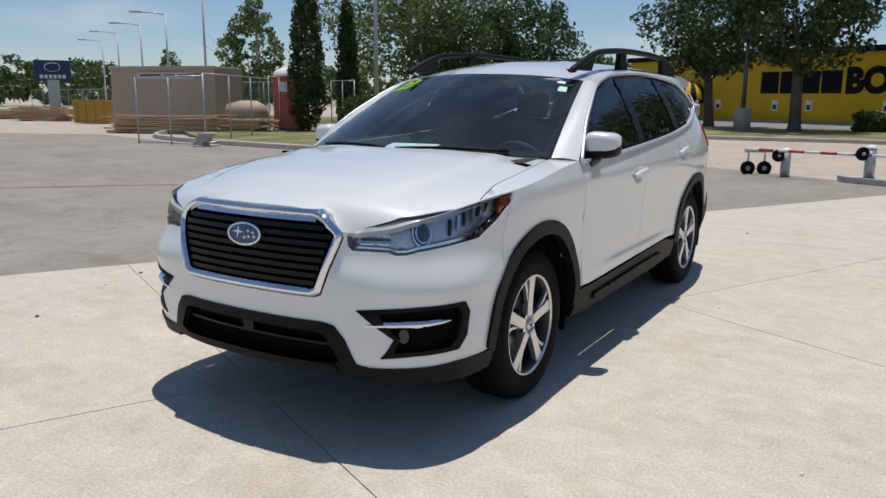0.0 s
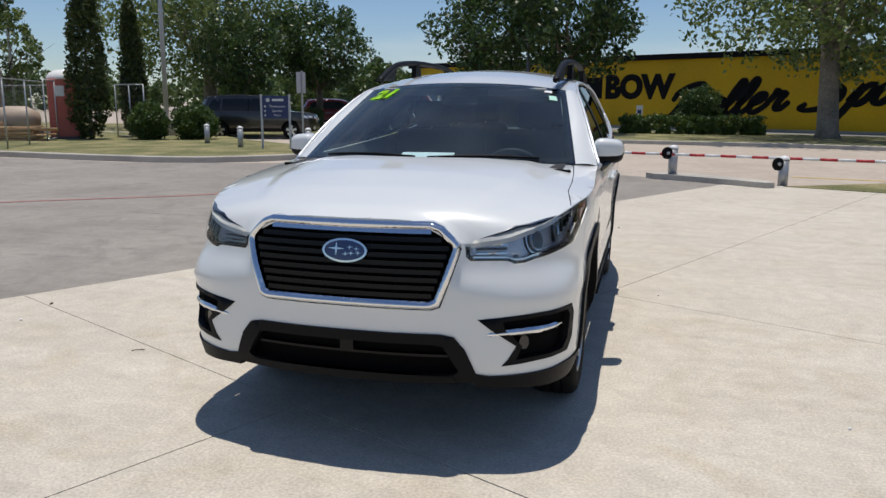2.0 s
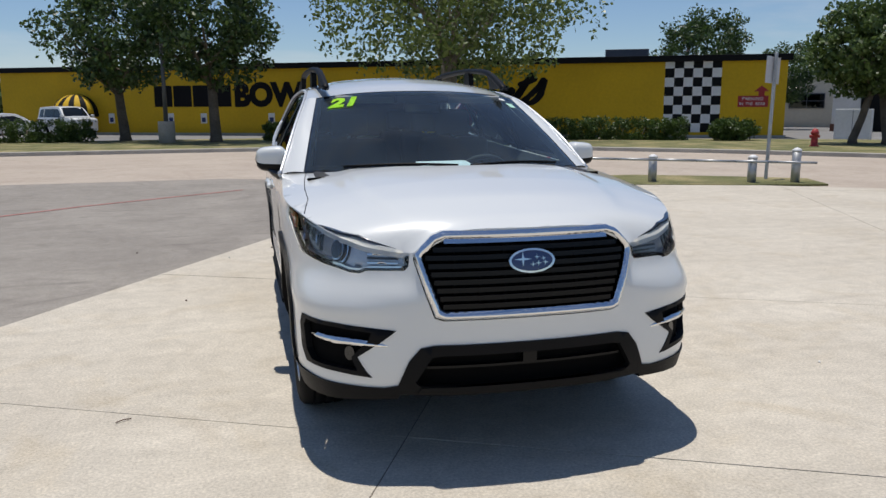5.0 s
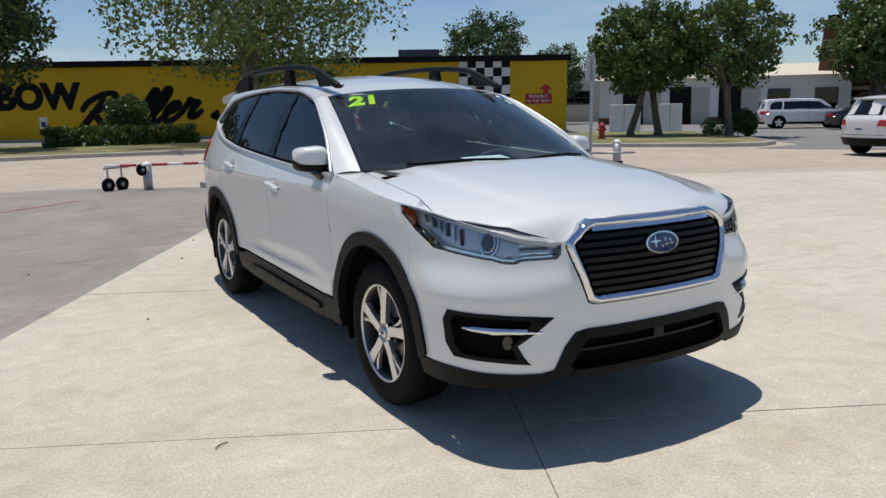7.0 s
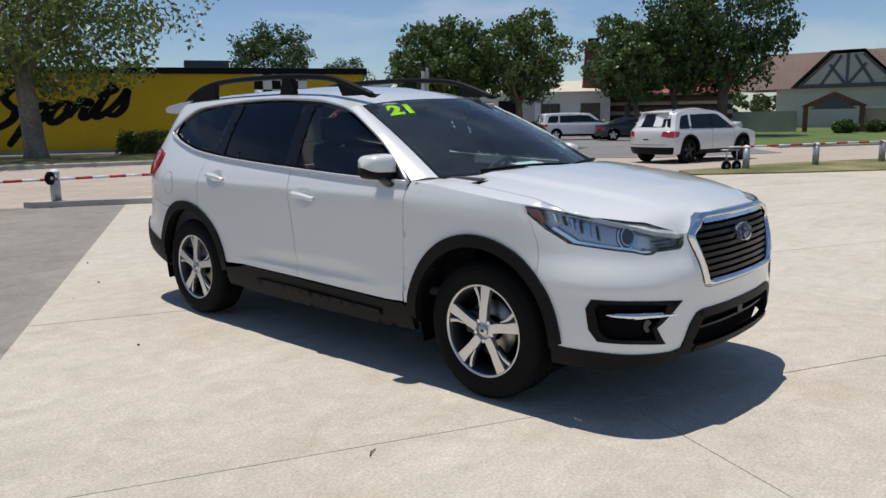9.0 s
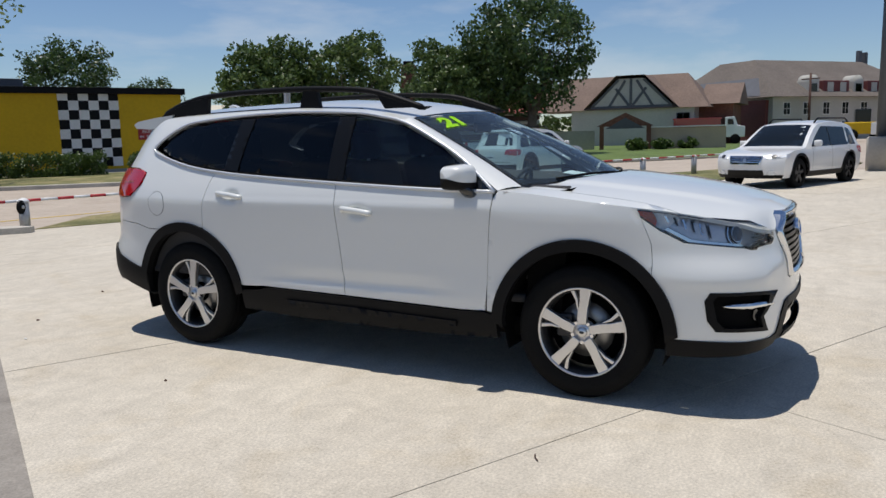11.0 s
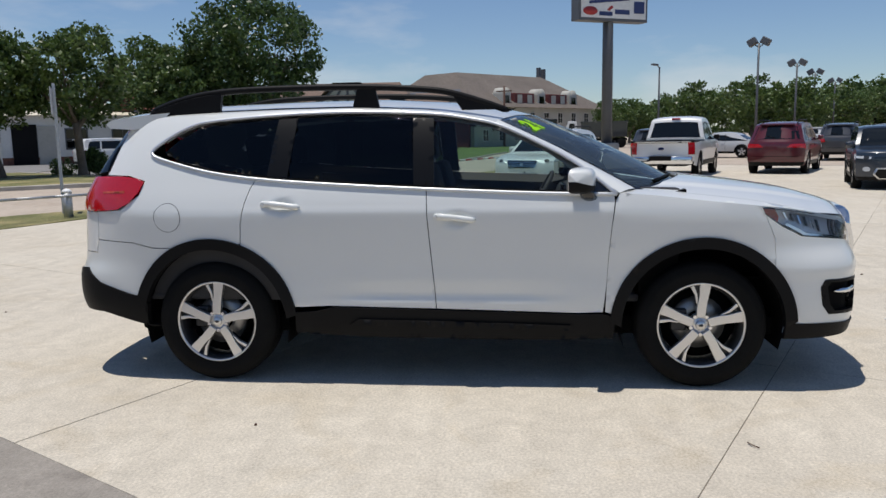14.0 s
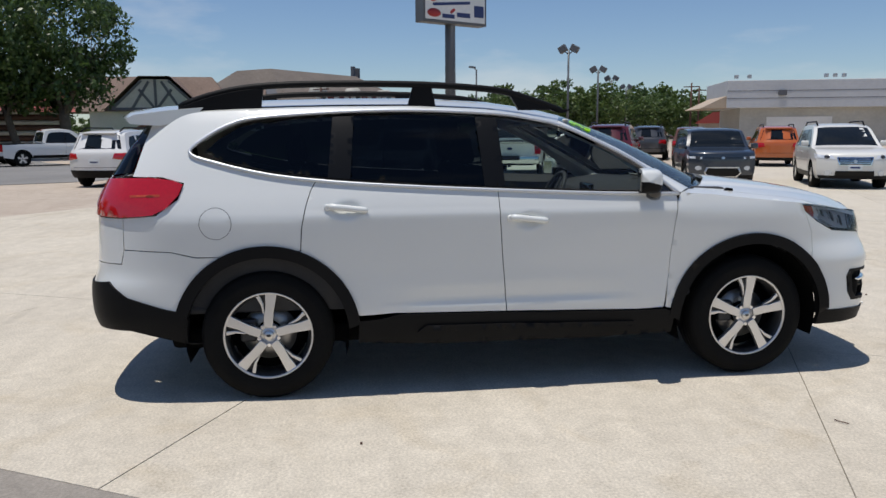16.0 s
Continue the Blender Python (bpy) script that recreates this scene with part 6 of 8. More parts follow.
def cypress(x, y, h, w, seed):
    rng = np.random.default_rng(seed)
    z = rng.uniform(0.02, 1, 420)
    prof = w / 2 * np.minimum(1, np.minimum(z * 6 + .35, ((1 - z) * 1.6 + .04) ** .6))
    a = rng.uniform(0, 2 * np.pi, 420)
    k = rng.uniform(.45, 1.0, 420) * prof
    cen = np.c_[np.cos(a) * k, np.sin(a) * k, z * h + .1]
    t = thing("cypress", "tall narrow dark green columnar cypress", "tree", "cypresses", m=pose(x, y, 0.08))
    part("trunk", tube([(0, 0, -.1), (0, 0, h * .5)], [.09, .04], 8), M_BARK, t)
    cr = leaf_cloud(rng, cen, np.full(420, .16), 26, .075, 2.0)
    part("crown", cr, M_CYPRESS, t)


def shrub(name, x, y, w, d, h, seed, label, turn=0.0, material=None, base=0.08, n=9000, leaf=.06, category="shrub", boxy=0.0):
    rng = np.random.default_rng(seed)
    m = max(40, n // 40)
    q = rng.uniform(-1, 1, (m * 3, 3))
    if boxy:
        q = q[np.max(np.abs(q), axis=1) > .55][:m]
    else:
        nn = np.linalg.norm(q, axis=1)
        q = q[(nn < 1) & (nn > .45)][:m]
    cen = q * np.array([w / 2, d / 2, h / 2]) + np.array([0, 0, h / 2])
    t = thing(name, label, category, m=pose(x, y, base, 0, 0, turn))
    part("stems", join_bm(*[tube([(px, 0, -.1), (px * 1.1, 0, h * .6)], .03, 5) for px in np.linspace(-w * .35, w * .35, max(2, int(w)))]), M_BARK, t)
    part("foliage", leaf_cloud(rng, cen, np.full(len(cen), min(.22, h * .22)), n // len(cen), leaf, 1.0), material or M_HEDGE, t)


DENSE = "broad round street tree with dense dark green leaves"
tree("round", -2.4, 31.8, 1.22, 20, DENSE)
tree("round2", -6.7, 34.8, 1.18, 80, DENSE)
tree("open", 8.3, 30.0, 1.12, 200, "old spreading tree with pale bark and sparse light leaves")
tree("elm", 22.8, 21.2, .92, 10, "round leafy street tree on the grass verge")
tree("elm", 23.9, 20.6, .95, 140, "round leafy street tree on the grass verge")
tree("elm", 25.6, 18.1, 1.0, 260, "round leafy street tree on the grass verge")
tree("round", 32.0, 47.0, 1.25, 130, "dark tree behind the yellow building", base=0)
tree("round2", 38.5, 46.0, .95, 30, "dark tree behind the yellow building", base=0)
tree("elm", 46.5, 24.6, 1.35, 50, "leafy tree before the log house", base=0)
tree("elm", 44.8, 22.2, 1.2, 150, "leafy tree before the log house", base=0)
tree("elm", 46.8, 20.3, 1.38, 200, "leafy tree before the log house", base=0)
tree("big", 47.6, 17.8, 1.14, 70, "very large dark green shade tree by the lawn", stretch=1.13, base=0)
tree("open", -21.8, 32.2, 1.05, 60, "tall spreading tree with dark limbs", base=0)
tree("round", -18.2, 29.5, .80, 100, "dark shade tree beside the parked cars", base=0)
tree("round2", -16.4, 34.5, 1.02, 200, "dark shade tree beside the parked cars", base=0)
tree("pine", -34.6, 31.8, 1.0, 0, "thin young tree with light open branches", base=0)
tree("pine", -55.8, 42.6, .72, 120, "thin young tree with light open branches", base=0)
cypress(-18.65, 19.0, 6.6, 1.35, 3)
cypress(-18.35, 21.2, 5.0, .95, 4)
shrub("shrub", -16.5, 19.4, 1.3, 1.2, 1.25, 5, "round green shrub on the grass island")
shrub("shrub", -15.1, 20.2, 1.55, 1.3, 1.2, 6, "round green shrub on the grass island")
shrub("hedge", 2.95, 32.6, 6.4, 1.0, .80, 7, "long clipped green hedge on the verge", -4, n=16000, category="hedge", boxy=1)
shrub("hedge", 15.4, 28.8, 7.6, 1.0, .95, 8, "long clipped green hedge on the verge", -26, n=18000, category="hedge", boxy=1)
shrub("hedge", -11.2, 33.6, 6.4, 1.2, .95, 9, "long clipped green hedge on the verge", 10, n=12000, category="hedge", boxy=1)
shrub("hedge", -19.5, 32.0, 8.0, 1.2, 1.0, 19, "long clipped green hedge on the verge", 12, n=12000, category="hedge", boxy=1)
shrub("bush", 3.4, 34.0, 2.0, 1.6, 2.3, 10, "loose green bush before the mural", material=M_LEAF)
shrub("bush", 20.6, 26.0, 2.4, 1.4, .95, 11, "low green bush at the wall's corner")
shrub("bush", 27.0, 18.4, 1.1, 1.0, 1.1, 12, "small clipped green bush", n=4000)
shrub("bush", 26.0, 19.2, 1.5, 1.0, .7, 22, "thin dry bush on the verge", n=900, material=M_LEAF_LIGHT)
for k, (x, y) in enumerate(((56, 12.4), (58.5, 11.0), (61, 9.4))):
    shrub("bush", x, y, 2.6, 1.6, .8, 30 + k, "low spreading bush on the lawn", n=2500, leaf=.12, base=0)

# woods far away, in rings of tree clumps
def woods(name, label, spots, seed, material, leaf=.3):
    rng = np.random.default_rng(seed)
    cen, rad = [], []
    for x, y, h, w in spots:
        n = int(10 * w / 3)
        for _ in range(n):
            u = rng.uniform(-1, 1, 3)
            if np.linalg.norm(u) > 1:
                u /= np.linalg.norm(u)
            cen.append((x + u[0] * w / 2, y + u[1] * w / 2, h * .52 + u[2] * h * .48))
            rad.append(h * .16)
    tagged(part(name, leaf_cloud(rng, cen, rad, 60, leaf), material), label, "trees", kind="stuff")


ring = []
rng0 = np.random.default_rng(77)
for a in np.arange(96, 168, 1.5):
    d = rng0.uniform(105, 150)
    ring.append((d * math.cos(radians(a)), d * math.sin(radians(a)), rng0.uniform(4.2, 6.8), rng0.uniform(7, 12)))
for a in np.arange(84, 124, 2.0):
    d = rng0.uniform(66, 90)
    ring.append((d * math.cos(radians(a)), d * math.sin(radians(a)), rng0.uniform(3.6, 5.4), rng0.uniform(6, 9)))
woods("far_woods_north", "far belt of green trees", ring, 5, M_LEAF_MID)
ring = []
for a in np.arange(-38, 0, 1.6):
    d = rng0.uniform(125, 175)
    ring.append((d * math.cos(radians(a)), d * math.sin(radians(a)), rng0.uniform(6, 9.5), rng0.uniform(8, 13)))
for a in np.arange(0, 80, 3.0):
    d = rng0.uniform(170, 210)
    ring.append((d * math.cos(radians(a)), d * math.sin(radians(a)), rng0.uniform(5, 8), rng0.uniform(9, 14)))
woods("far_woods_east", "far belt of green trees", ring, 6, M_LEAF_MID, .4)
for x, y, sc, tn in ((102.5, -23.8, 1.05, 0), (78, -24.0, .92, 40), (74.8, -27.2, .86, 90), (114.3, -50.4, .98, 130), (112, -55, .9, 200), (93, -34, .85, 250), (100, -42, .9, 300), (110, -33, .8, 10), (96, -12, .75, 70), (105, -15, .8, 170)):
    tree("far", x, y, sc, tn, "far green tree beyond the car lot", base=0)

# ---- street furniture ----
def bollard(x, y, h, base, label="short galvanised steel bollard with a domed cap", lean=0.0, group="barrier posts"):
    b = thing("bollard", label, "bollard", group, m=pose(x, y, base, lean, 0, 0))
    part("post", lathe([(.0, -.05), (.088, -.05), (.088, h - .07), (.0, h - .07)], 20), M_GALV, b)
    part("cap", lathe([(.0, h), (.05, h - .012), (.098, h - .05), (.098, h - .075), (.0, h - .075)], 20), M_WHITE_TAPE, b)
    return b


for x, y, base, lean in ((0.22, 11.25, -.03, 0), (1.66, 10.78, .10, 0), (3.62, 10.12, -.03, 0), (5.48, 9.78, 0, 0), (7.12, 9.25, 0, 0), (8.98, 8.52, 0, 0)):
    bollard(x, y, .58, base, lean=lean)
for x, y, w in ((0.22, 11.25, 1), (1.66, 10.78, 1), (3.62, 10.12, 1)):
    d = thing("counterweight", "round black rubber counterweight on a barrier post", "counterweight", "barrier weights", m=pose(x - .12, y - .11, .40 if x != 1.66 else .52, 0, 0, 30))
    part("rubber", lathe([(0, -.03), (.10, -.03), (.12, -.015), (.12, .015), (.10, .03), (0, .03)], 22, "Y"), M_RUBBER, d)
    part("hub", lathe([(0, -.05), (.03, -.05), (.03, .05), (0, .05)], 10, "Y"), M_GALV, d)


def barrier_bar(label, p, q, z0, z1, stripes, plain=False):
    p, q = Vector((*p, z0)), Vector((*q, z1))
    d = q - p
    b = thing("barrier_bar", label, "barrier", m=Matrix.Translation(p) @ d.to_track_quat("X", "Z").to_matrix().to_4x4())
    n = stripes
    for k in range(n):
        seg = lathe([(.026, k * d.length / n), (.026, (k + 1) * d.length / n)], 12, "X")
        part("stripe", seg, M_GALV if plain else (M_RED_TAPE if k % 2 else M_WHITE_TAPE), b)
    return b


barrier_bar("red and white striped barrier pole", (-.55, 11.30), (5.6, 9.62), .49, .50, 22)
barrier_bar("plain steel barrier pole", (5.6, 9.62), (10.1, 8.0), .50, .42, 6, True)


def dolly(x, y, turn, label, bar_z=.47):
    d = thing("barrier_dolly", label, "barrier wheels", m=pose(x, y, -.03, 0, 0, turn))
    for sy in (-.16, .16):
        part("leg", tube([(0, sy, bar_z), (0, sy, .15)], .018, 8), M_GALV, d)
        w = part("wheel", lathe([(.05, -.03), (.12, -.035), (.14, -.02), (.14, .02), (.12, .035), (.05, .03)], 24, "X", True, False), M_RUBBER, d, m=pose(.0, sy, .14))
        part("hub", lathe([(0, -.025), (.055, -.025), (.055, .025), (0, .025)], 14, "X"), M_GALV, w)
    part("top_bar", tube([(0, -.24, bar_z), (0, .34, bar_z)], .022, 8), M_GALV, d)
    part("axle", tube([(0, -.16, .14), (0, .16, .14)], .014, 8), M_GALV, d)


dolly(-.35, 11.5, -60, "two-wheeled steel dolly under the barrier pole's end")
for x, y in ((16.75, 4.05), (19.2, 3.05), (21.6, 1.95), (25.0, .3)):
    bollard(x, y, .62, .03, "square galvanised barrier post", group="far barrier posts")
barrier_bar("red and white striped barrier pole on the grass strip", (16.3, 4.35), (26.5, -.35), .60, .62, 26)
dolly(16.4, 4.3, 60, "two-wheeled steel dolly under the far barrier pole", .56)
bollard(9.85, 8.3, .72, 0, "thin galvanised post with a bent hook")
# back of a road sign on a leaning post
rs = thing("road_sign", "back of a plain road sign on a steel post", "road sign", m=pose(9.75, 9.1, -.05, 0, 2.2, 28))
part("post", box_bm(.06, .06, 2.75, (0, 0, 1.35), .008), M_GALV, rs)
part("panel", box_bm(.62, .012, .55, (0, .05, 2.36), .004), M_POLE, rs)
# fire hydrant
hy = thing("fire_hydrant", "old dark red fire hydrant on the verge", "hydrant", m=pose(19.9, 19.9, .08))
part("barrel", lathe([(0, 0), (.17, 0), (.17, .05), (.12, .07), (.12, .48), (.15, .50), (.15, .55), (.10, .64), (.03, .70), (0, .70)], 20), M_RED_SIGN, hy)
part("nozzle", lathe([(0, -.2), (.06, -.2), (.06, .2), (0, .2)], 14, "X"), M_RED_SIGN, hy, m=pose(0, 0, .40))
# utility cabinets by the yellow building
for x, y, w, h in ((28.0, 27.0, 1.6, 1.5), (30.0, 25.6, 1.2, 1.5)):
    c = thing("utility_cabinet", "white metal utility cabinet on the ground", "cabinet", m=pose(x, y, 0, 0, 0, -50))
    part("body", box_bm(w, .8, h, (0, 0, h / 2), .02), M_WHITE, c)
    part("door_seam", box_bm(.02, .01, h * .9, (0, -.402, h / 2)), M_GREY_BEAM, c)

# ---- grass island ----
for x, y in ((-13.2, 17.9), (-11.0, 16.2), (-8.5, 15.7)):
    bollard(x, y, .66, .08, "grey steel bollard on the grass island", group="island bollards")
ds = thing("direction_sign", "dark blue direction sign with white words between two posts", "sign", m=pose(-9.65, 15.95, .08, 0, 0, 14))
for x in (-.42, .42):
    part("post", box_bm(.06, .06, 1.66, (x, 0, .78), .008), M_POLE, ds)
part("panel", box_bm(.80, .04, .66, (0, 0, 1.24), .006), M_NAVY, ds)
for w, z in (("Showroom", 1.26), ("Service", 1.13), ("Parts", 1.00)):
    part("words", letters(w, .105, .002), M_WHITE, ds, m=pose(.06, -.024, z, 90, 0, 0))
    part("arrow", prism([(-.33, z - .04), (-.27, z), (-.33, z + .04)], -.024, -.02, "Y"), M_WHITE, ds)
part("emblem_bar", box_bm(.34, .006, .07, (.08, -.022, 1.45)), M_WHITE, ds)
part("emblem_oval", lathe([(0, 0), (.06, 0), (.06, .006), (0, .006)], 20, "Y"), M_WHITE, ds, m=pose(-.22, -.026, 1.45))
sp = thing("sign_post", "narrow sign seen edge-on on a thin post", "sign", m=pose(-8.75, 15.9, .05, 0, 0, 80))
part("post", box_bm(.045, .045, 2.35, (0, 0, 1.15), .006), M_GALV, sp)
part("panel", box_bm(.45, .012, .60, (0, .03, 1.98), .004), M_POLE, sp)


def light_pole(x, y, h, arm, turn, base_h, label, twin=False, dark=False):
    lp = thing("light_pole", label, "light pole", "parking lot lights", m=pose(x, y, 0, 0, 0, turn))
    mt = M_DKPOLE if dark else M_POLE
    if base_h:
        part("base", lathe([(0, -.1), (.36, -.1), (.36, base_h - .04), (.33, base_h), (0, base_h)], 20), M_KERB, lp)
    part("pole", lathe([(0, base_h), (.10, base_h), (.07, h), (0, h)], 12), mt, lp)
    if arm:
        part("arm", tube([(0, 0, h - .1), (arm * .5, 0, h + .08), (arm, 0, h + .10)], .05, 8), mt, lp)
        part("lamp_head", box_bm(.9, .36, .14, (arm + .2, 0, h + .12), .03), mt, lp)
    if twin:
        for k in (-1, 1):
            part("lamp_head", box_bm(.62, .5, .5, (k * .45, 0, h + .1), .06, ry=k * 30), mt, lp)
            part("arm", tube([(0, 0, h - .3), (k * .4, 0, h)], .04, 6), mt, lp)
    return lp


GP = "tall grey parking lot light pole"
light_pole(-17.95, 22.65, 9.5, 0, 0, .75, GP + " on a concrete drum")
light_pole(-34.3, 32.0, 10.0, 0, 0, 0, GP)
light_pole(-42.5, 35.0, 10.0, 0, 0, 0, GP)
for x, y in ((-48.8, 36.8), (-58.7, 42.0), (-68.8, 46.9), (-81.1, 53.7), (-126.8, 69.4), (-140, 76)):
    light_pole(x, y, 7.7, 2.1, 212, 0, "light pole with one long arm")
pl = light_pole(-4.5, 31.5, 4.5, 0, 0, 1.05, "dark lamp post on a square concrete base", dark=True)
for x, y, h in ((52.1, -16.8, 7.5), (65.6, -23.9, 7.1), (77.4, -29.6, 7.1), (92.7, -37.3, 7.1)):
    light_pole(x, y, h, 0, 60, 0, "dark twin floodlight pole in the car lot", True, True)
light_pole(63.9, -12.0, 7.0, .9, 150, 0, "thin pole with one small lamp", dark=True)
for x, y, h in ((103, -51.3, 8.4), (105, -53.5, 8.0), (92, 2.0, 7.4), (40.0, 62.0, 8.6)):
    u = thing("utility_pole", "far wooden utility pole with a crossarm", "pole", "utility poles", m=pose(x, y, 0, 0, 0, 60))
    part("pole", lathe([(0, 0), (.16, 0), (.11, h), (0, h)], 10), M_LOG, u)
    part("crossarm", box_bm(2.2, .10, .14, (0, 0, h - .6), .01), M_LOG, u)

# ---- container, lumber, fencing and toilet on the far side ----
ct = thing("storage_container", "tan steel storage container with a lettered band", "container", m=pose(-25.6, 17.6, 0, 0, 0, 18.5))
part("box", box_bm(5.0, 2.4, 2.62, (0, 1.2, 1.36), .03), M_TAN_BOX, ct)
for k in range(34):
    part("rib", box_bm(.07, .012, 2.3, (-2.37 + k * .1435, -.004, 1.36)), M_TAN_BOX, ct)
part("top_rail", box_bm(5.1, .10, .14, (0, 0, 2.62), .01), M_TAN_BOX, ct)
part("end_door", box_bm(.04, 2.2, 2.4, (-2.52, 1.2, 1.36), .01), M_TAN_BOX, ct)
part("lock_bar", tube([(-2.57, .9, .2), (-2.57, .9, 2.5)], .03, 8), M_GALV, ct)
bd = part("banner", box_bm(2.75, .02, .28, (.2, -.045, 2.28)), M_SILVER_WALL, ct, "pale banner with dark bars of writing")
for x0, w, mt in ((-1.1, 1.0, M_BLACK), (.05, .5, M_GREY_BEAM), (.75, .9, M_NAVY)):
    part("banner_bar", box_bm(w, .01, .12, (x0 + w / 2 + .1, -.058, 2.28)), mt, bd)


def board_pile(x, y, turn, length, layers, across, seed, label):
    rng = random.Random(seed)
    lp = thing("lumber_pile", label, "lumber", "lumber piles", m=pose(x, y, -.03, 0, 0, turn))
    me = mesh_from_bm(box_bm(length, .14, .05, (0, 0, 0)))
    me.materials.append(M_LUMBER)
    for j in range(layers):
        for i in range(across):
            ob = new("board", me)
            ob.parent = lp
            ob.matrix_basis = pose(rng.uniform(-.5, .5), i * .17 - across * .085, .06 + j * .085 + rng.uniform(0, .02), rng.uniform(-3, 3), rng.uniform(-1.6, 1.6), rng.uniform(-5, 5))
    for q in (-.35, .35):
        part("bearer", box_bm(.1, across * .18, .08, (q * length, 0, .0)), M_LOG, lp)


board_pile(-23.2, 16.0, 18, 4.6, 8, 6, 3, "loose pile of long fresh lumber boards")
board_pile(-21.0, 17.0, 20, 3.4, 7, 5, 4, "loose pile of long fresh lumber boards")
board_pile(-41, 21.5, 20, 3.2, 9, 5, 5, "stack of weathered lumber beside a bin")
board_pile(-45, 22.5, 20, 3.0, 6, 5, 6, "stack of weathered lumber beside a bin")
du = thing("rubbish_bin", "mustard yellow open steel rubbish bin", "skip", m=pose(-35.1, 20.9, 0, 0, 0, 24))
for sx, sy, dx, dy in ((1.9, .06, 0, -.6), (1.9, .06, 0, .6), (.06, 1.2, -.95, 0), (.06, 1.2, .95, 0)):
    part("side", box_bm(sx, sy, 1.15, (dx, dy, .60), .01), M_DUMP, du)
part("floor", box_bm(1.9, 1.2, .05, (0, 0, .05)), M_DUMP, du)
part("rim", box_bm(2.0, .10, .08, (0, -.6, 1.18), .01), M_DUMP, du)
for k in range(4):
    part("stiffener", box_bm(.06, .05, 1.1, (-.75 + .5 * k, -.65, .6)), M_DUMP, du)


def chain_panel(p, q, h, label, foot=False, base=-.03, bars=3):
    p, q = Vector(p), Vector(q)
    L = (q - p).length
    a = math.degrees(math.atan2(q.y - p.y, q.x - p.x))
    fp = thing("fence_panel", label, "fence", "fence panels", m=pose(p.x, p.y, base, 0, 0, a))
    for k in range(bars):
        x = L * k / (bars - 1)
        part("post", tube([(x, 0, 0), (x, 0, h)], .024, 8), M_GALV, fp)
    for z in (.08, h):
        part("rail", tube([(0, 0, z), (L, 0, z)], .02, 8), M_GALV, fp)
    vs, fs = [], []
    step, w = .16, .0035
    for sgn in (1, -1):
        n = int((L + h) / step)
        for k in range(n):
            c = k * step - (h if sgn > 0 else 0)
            x0, z0, x1, z1 = (c, 0, c + h, h) if sgn > 0 else (c, h, c + h, 0)
            if sgn < 0:
                x0, z0, x1, z1 = c, 0, c - h, h
            def clip(x0, z0, x1, z1):
                t0, t1 = 0.0, 1.0
                dx = x1 - x0
                for lim, s_ in ((0, 1), (L, -1)):
                    d0, d1 = s_ * (x0 - lim), s_ * (x1 - lim)
                    if d0 < 0 and d1 < 0:
                        return None
                    if d0 < 0:
                        t0 = max(t0, d0 / (d0 - d1))
                    elif d1 < 0:
                        t1 = min(t1, d0 / (d0 - d1))
                return (x0 + dx * t0, z0 + (z1 - z0) * t0, x0 + dx * t1, z0 + (z1 - z0) * t1) if t1 > t0 else None
            cc = clip(x0, z0, x1, z1)
            if cc:
                i = len(vs)
                vs += [(cc[0] - w, 0, cc[1]), (cc[0] + w, 0, cc[1]), (cc[2] + w, 0, cc[3]), (cc[2] - w, 0, cc[3])]
                fs.append((i, i + 1, i + 2, i + 3))
    part("wire_mesh", mesh_of("wire_mesh", vs, fs), M_GALV, fp)
    if foot:
        part("foot", box_bm(.3, .9, .06, (L, 0, .03), .01), M_KERB, fp)
        for k in range(3):
            part("weight", box_bm(.42, .3, .14, (L - .1 + .12 * k, -.1, .12 + .12 * k), .03, 8 * k), M_KERB, fp)


chain_panel((-18.4, 10.85), (-15.6, 11.05), 2.05, "temporary chain-link fence panel with weighted foot", True)
chain_panel((-15.6, 11.05), (-19.0, 17.2), 2.1, "chain-link fence beside the lumber", False, .0, 4)
chain_panel((-19.0, 17.2), (-20.2, 19.6), 2.1, "chain-link fence beside the lumber", False, .08)
chain_panel((-18.6, 20.4), (-17.0, 19.9), 2.0, "chain-link fence beside the portable toilet", False, .08)
chain_panel((-25, 21.5), (-20.0, 21.0), 2.0, "chain-link fence behind the container", False, .08, 4)
chain_panel((-70, 38), (-42, 30), 1.9, "far chain-link fence beside the street", False, 0, 9)
pt = thing("portable_toilet", "faded red portable toilet with white domed roof", "portable toilet", m=pose(-19.75, 19.1, .1, 0, 0, 38))
part("cabin", box_bm(1.12, 1.12, 2.12, (0, 0, 1.08), .03), M_POTTY, pt)
part("roof", lathe([(0, 0), (.60, 0), (.60, .06), (.50, .22), (.28, .33), (0, .36)], 24), M_WHITE, pt, m=pose(0, 0, 2.14))
part("door", box_bm(.78, .03, 1.85, (0, -.57, 1.05), .01), M_POTTY, pt)
part("notice", box_bm(.30, .012, .38, (-.15, -.592, 1.72), .003), M_PAPER, pt)
part("base", box_bm(1.2, 1.2, .12, (0, 0, .02), .02), M_GREY_BEAM, pt)
# tan hopper bin; the drum, frame and wheels are a made-up stand-in shape
tk = thing("hopper_bin", "dusty tan hopper bin shaped as a drum on two wheels", "trailer", m=pose(-21.6, 18.6, .02, 0, 0, 20))
part("drum", lathe([(0, -.9), (.35, -.85), (.5, -.3), (.5, .4), (.3, .8), (0, .85)], 20, "X"), M_TAN_BOX, tk, m=pose(0, 0, .75))
part("frame", box_bm(1.9, .08, .08, (0, 0, .3), .01), M_GREY_BEAM, tk)
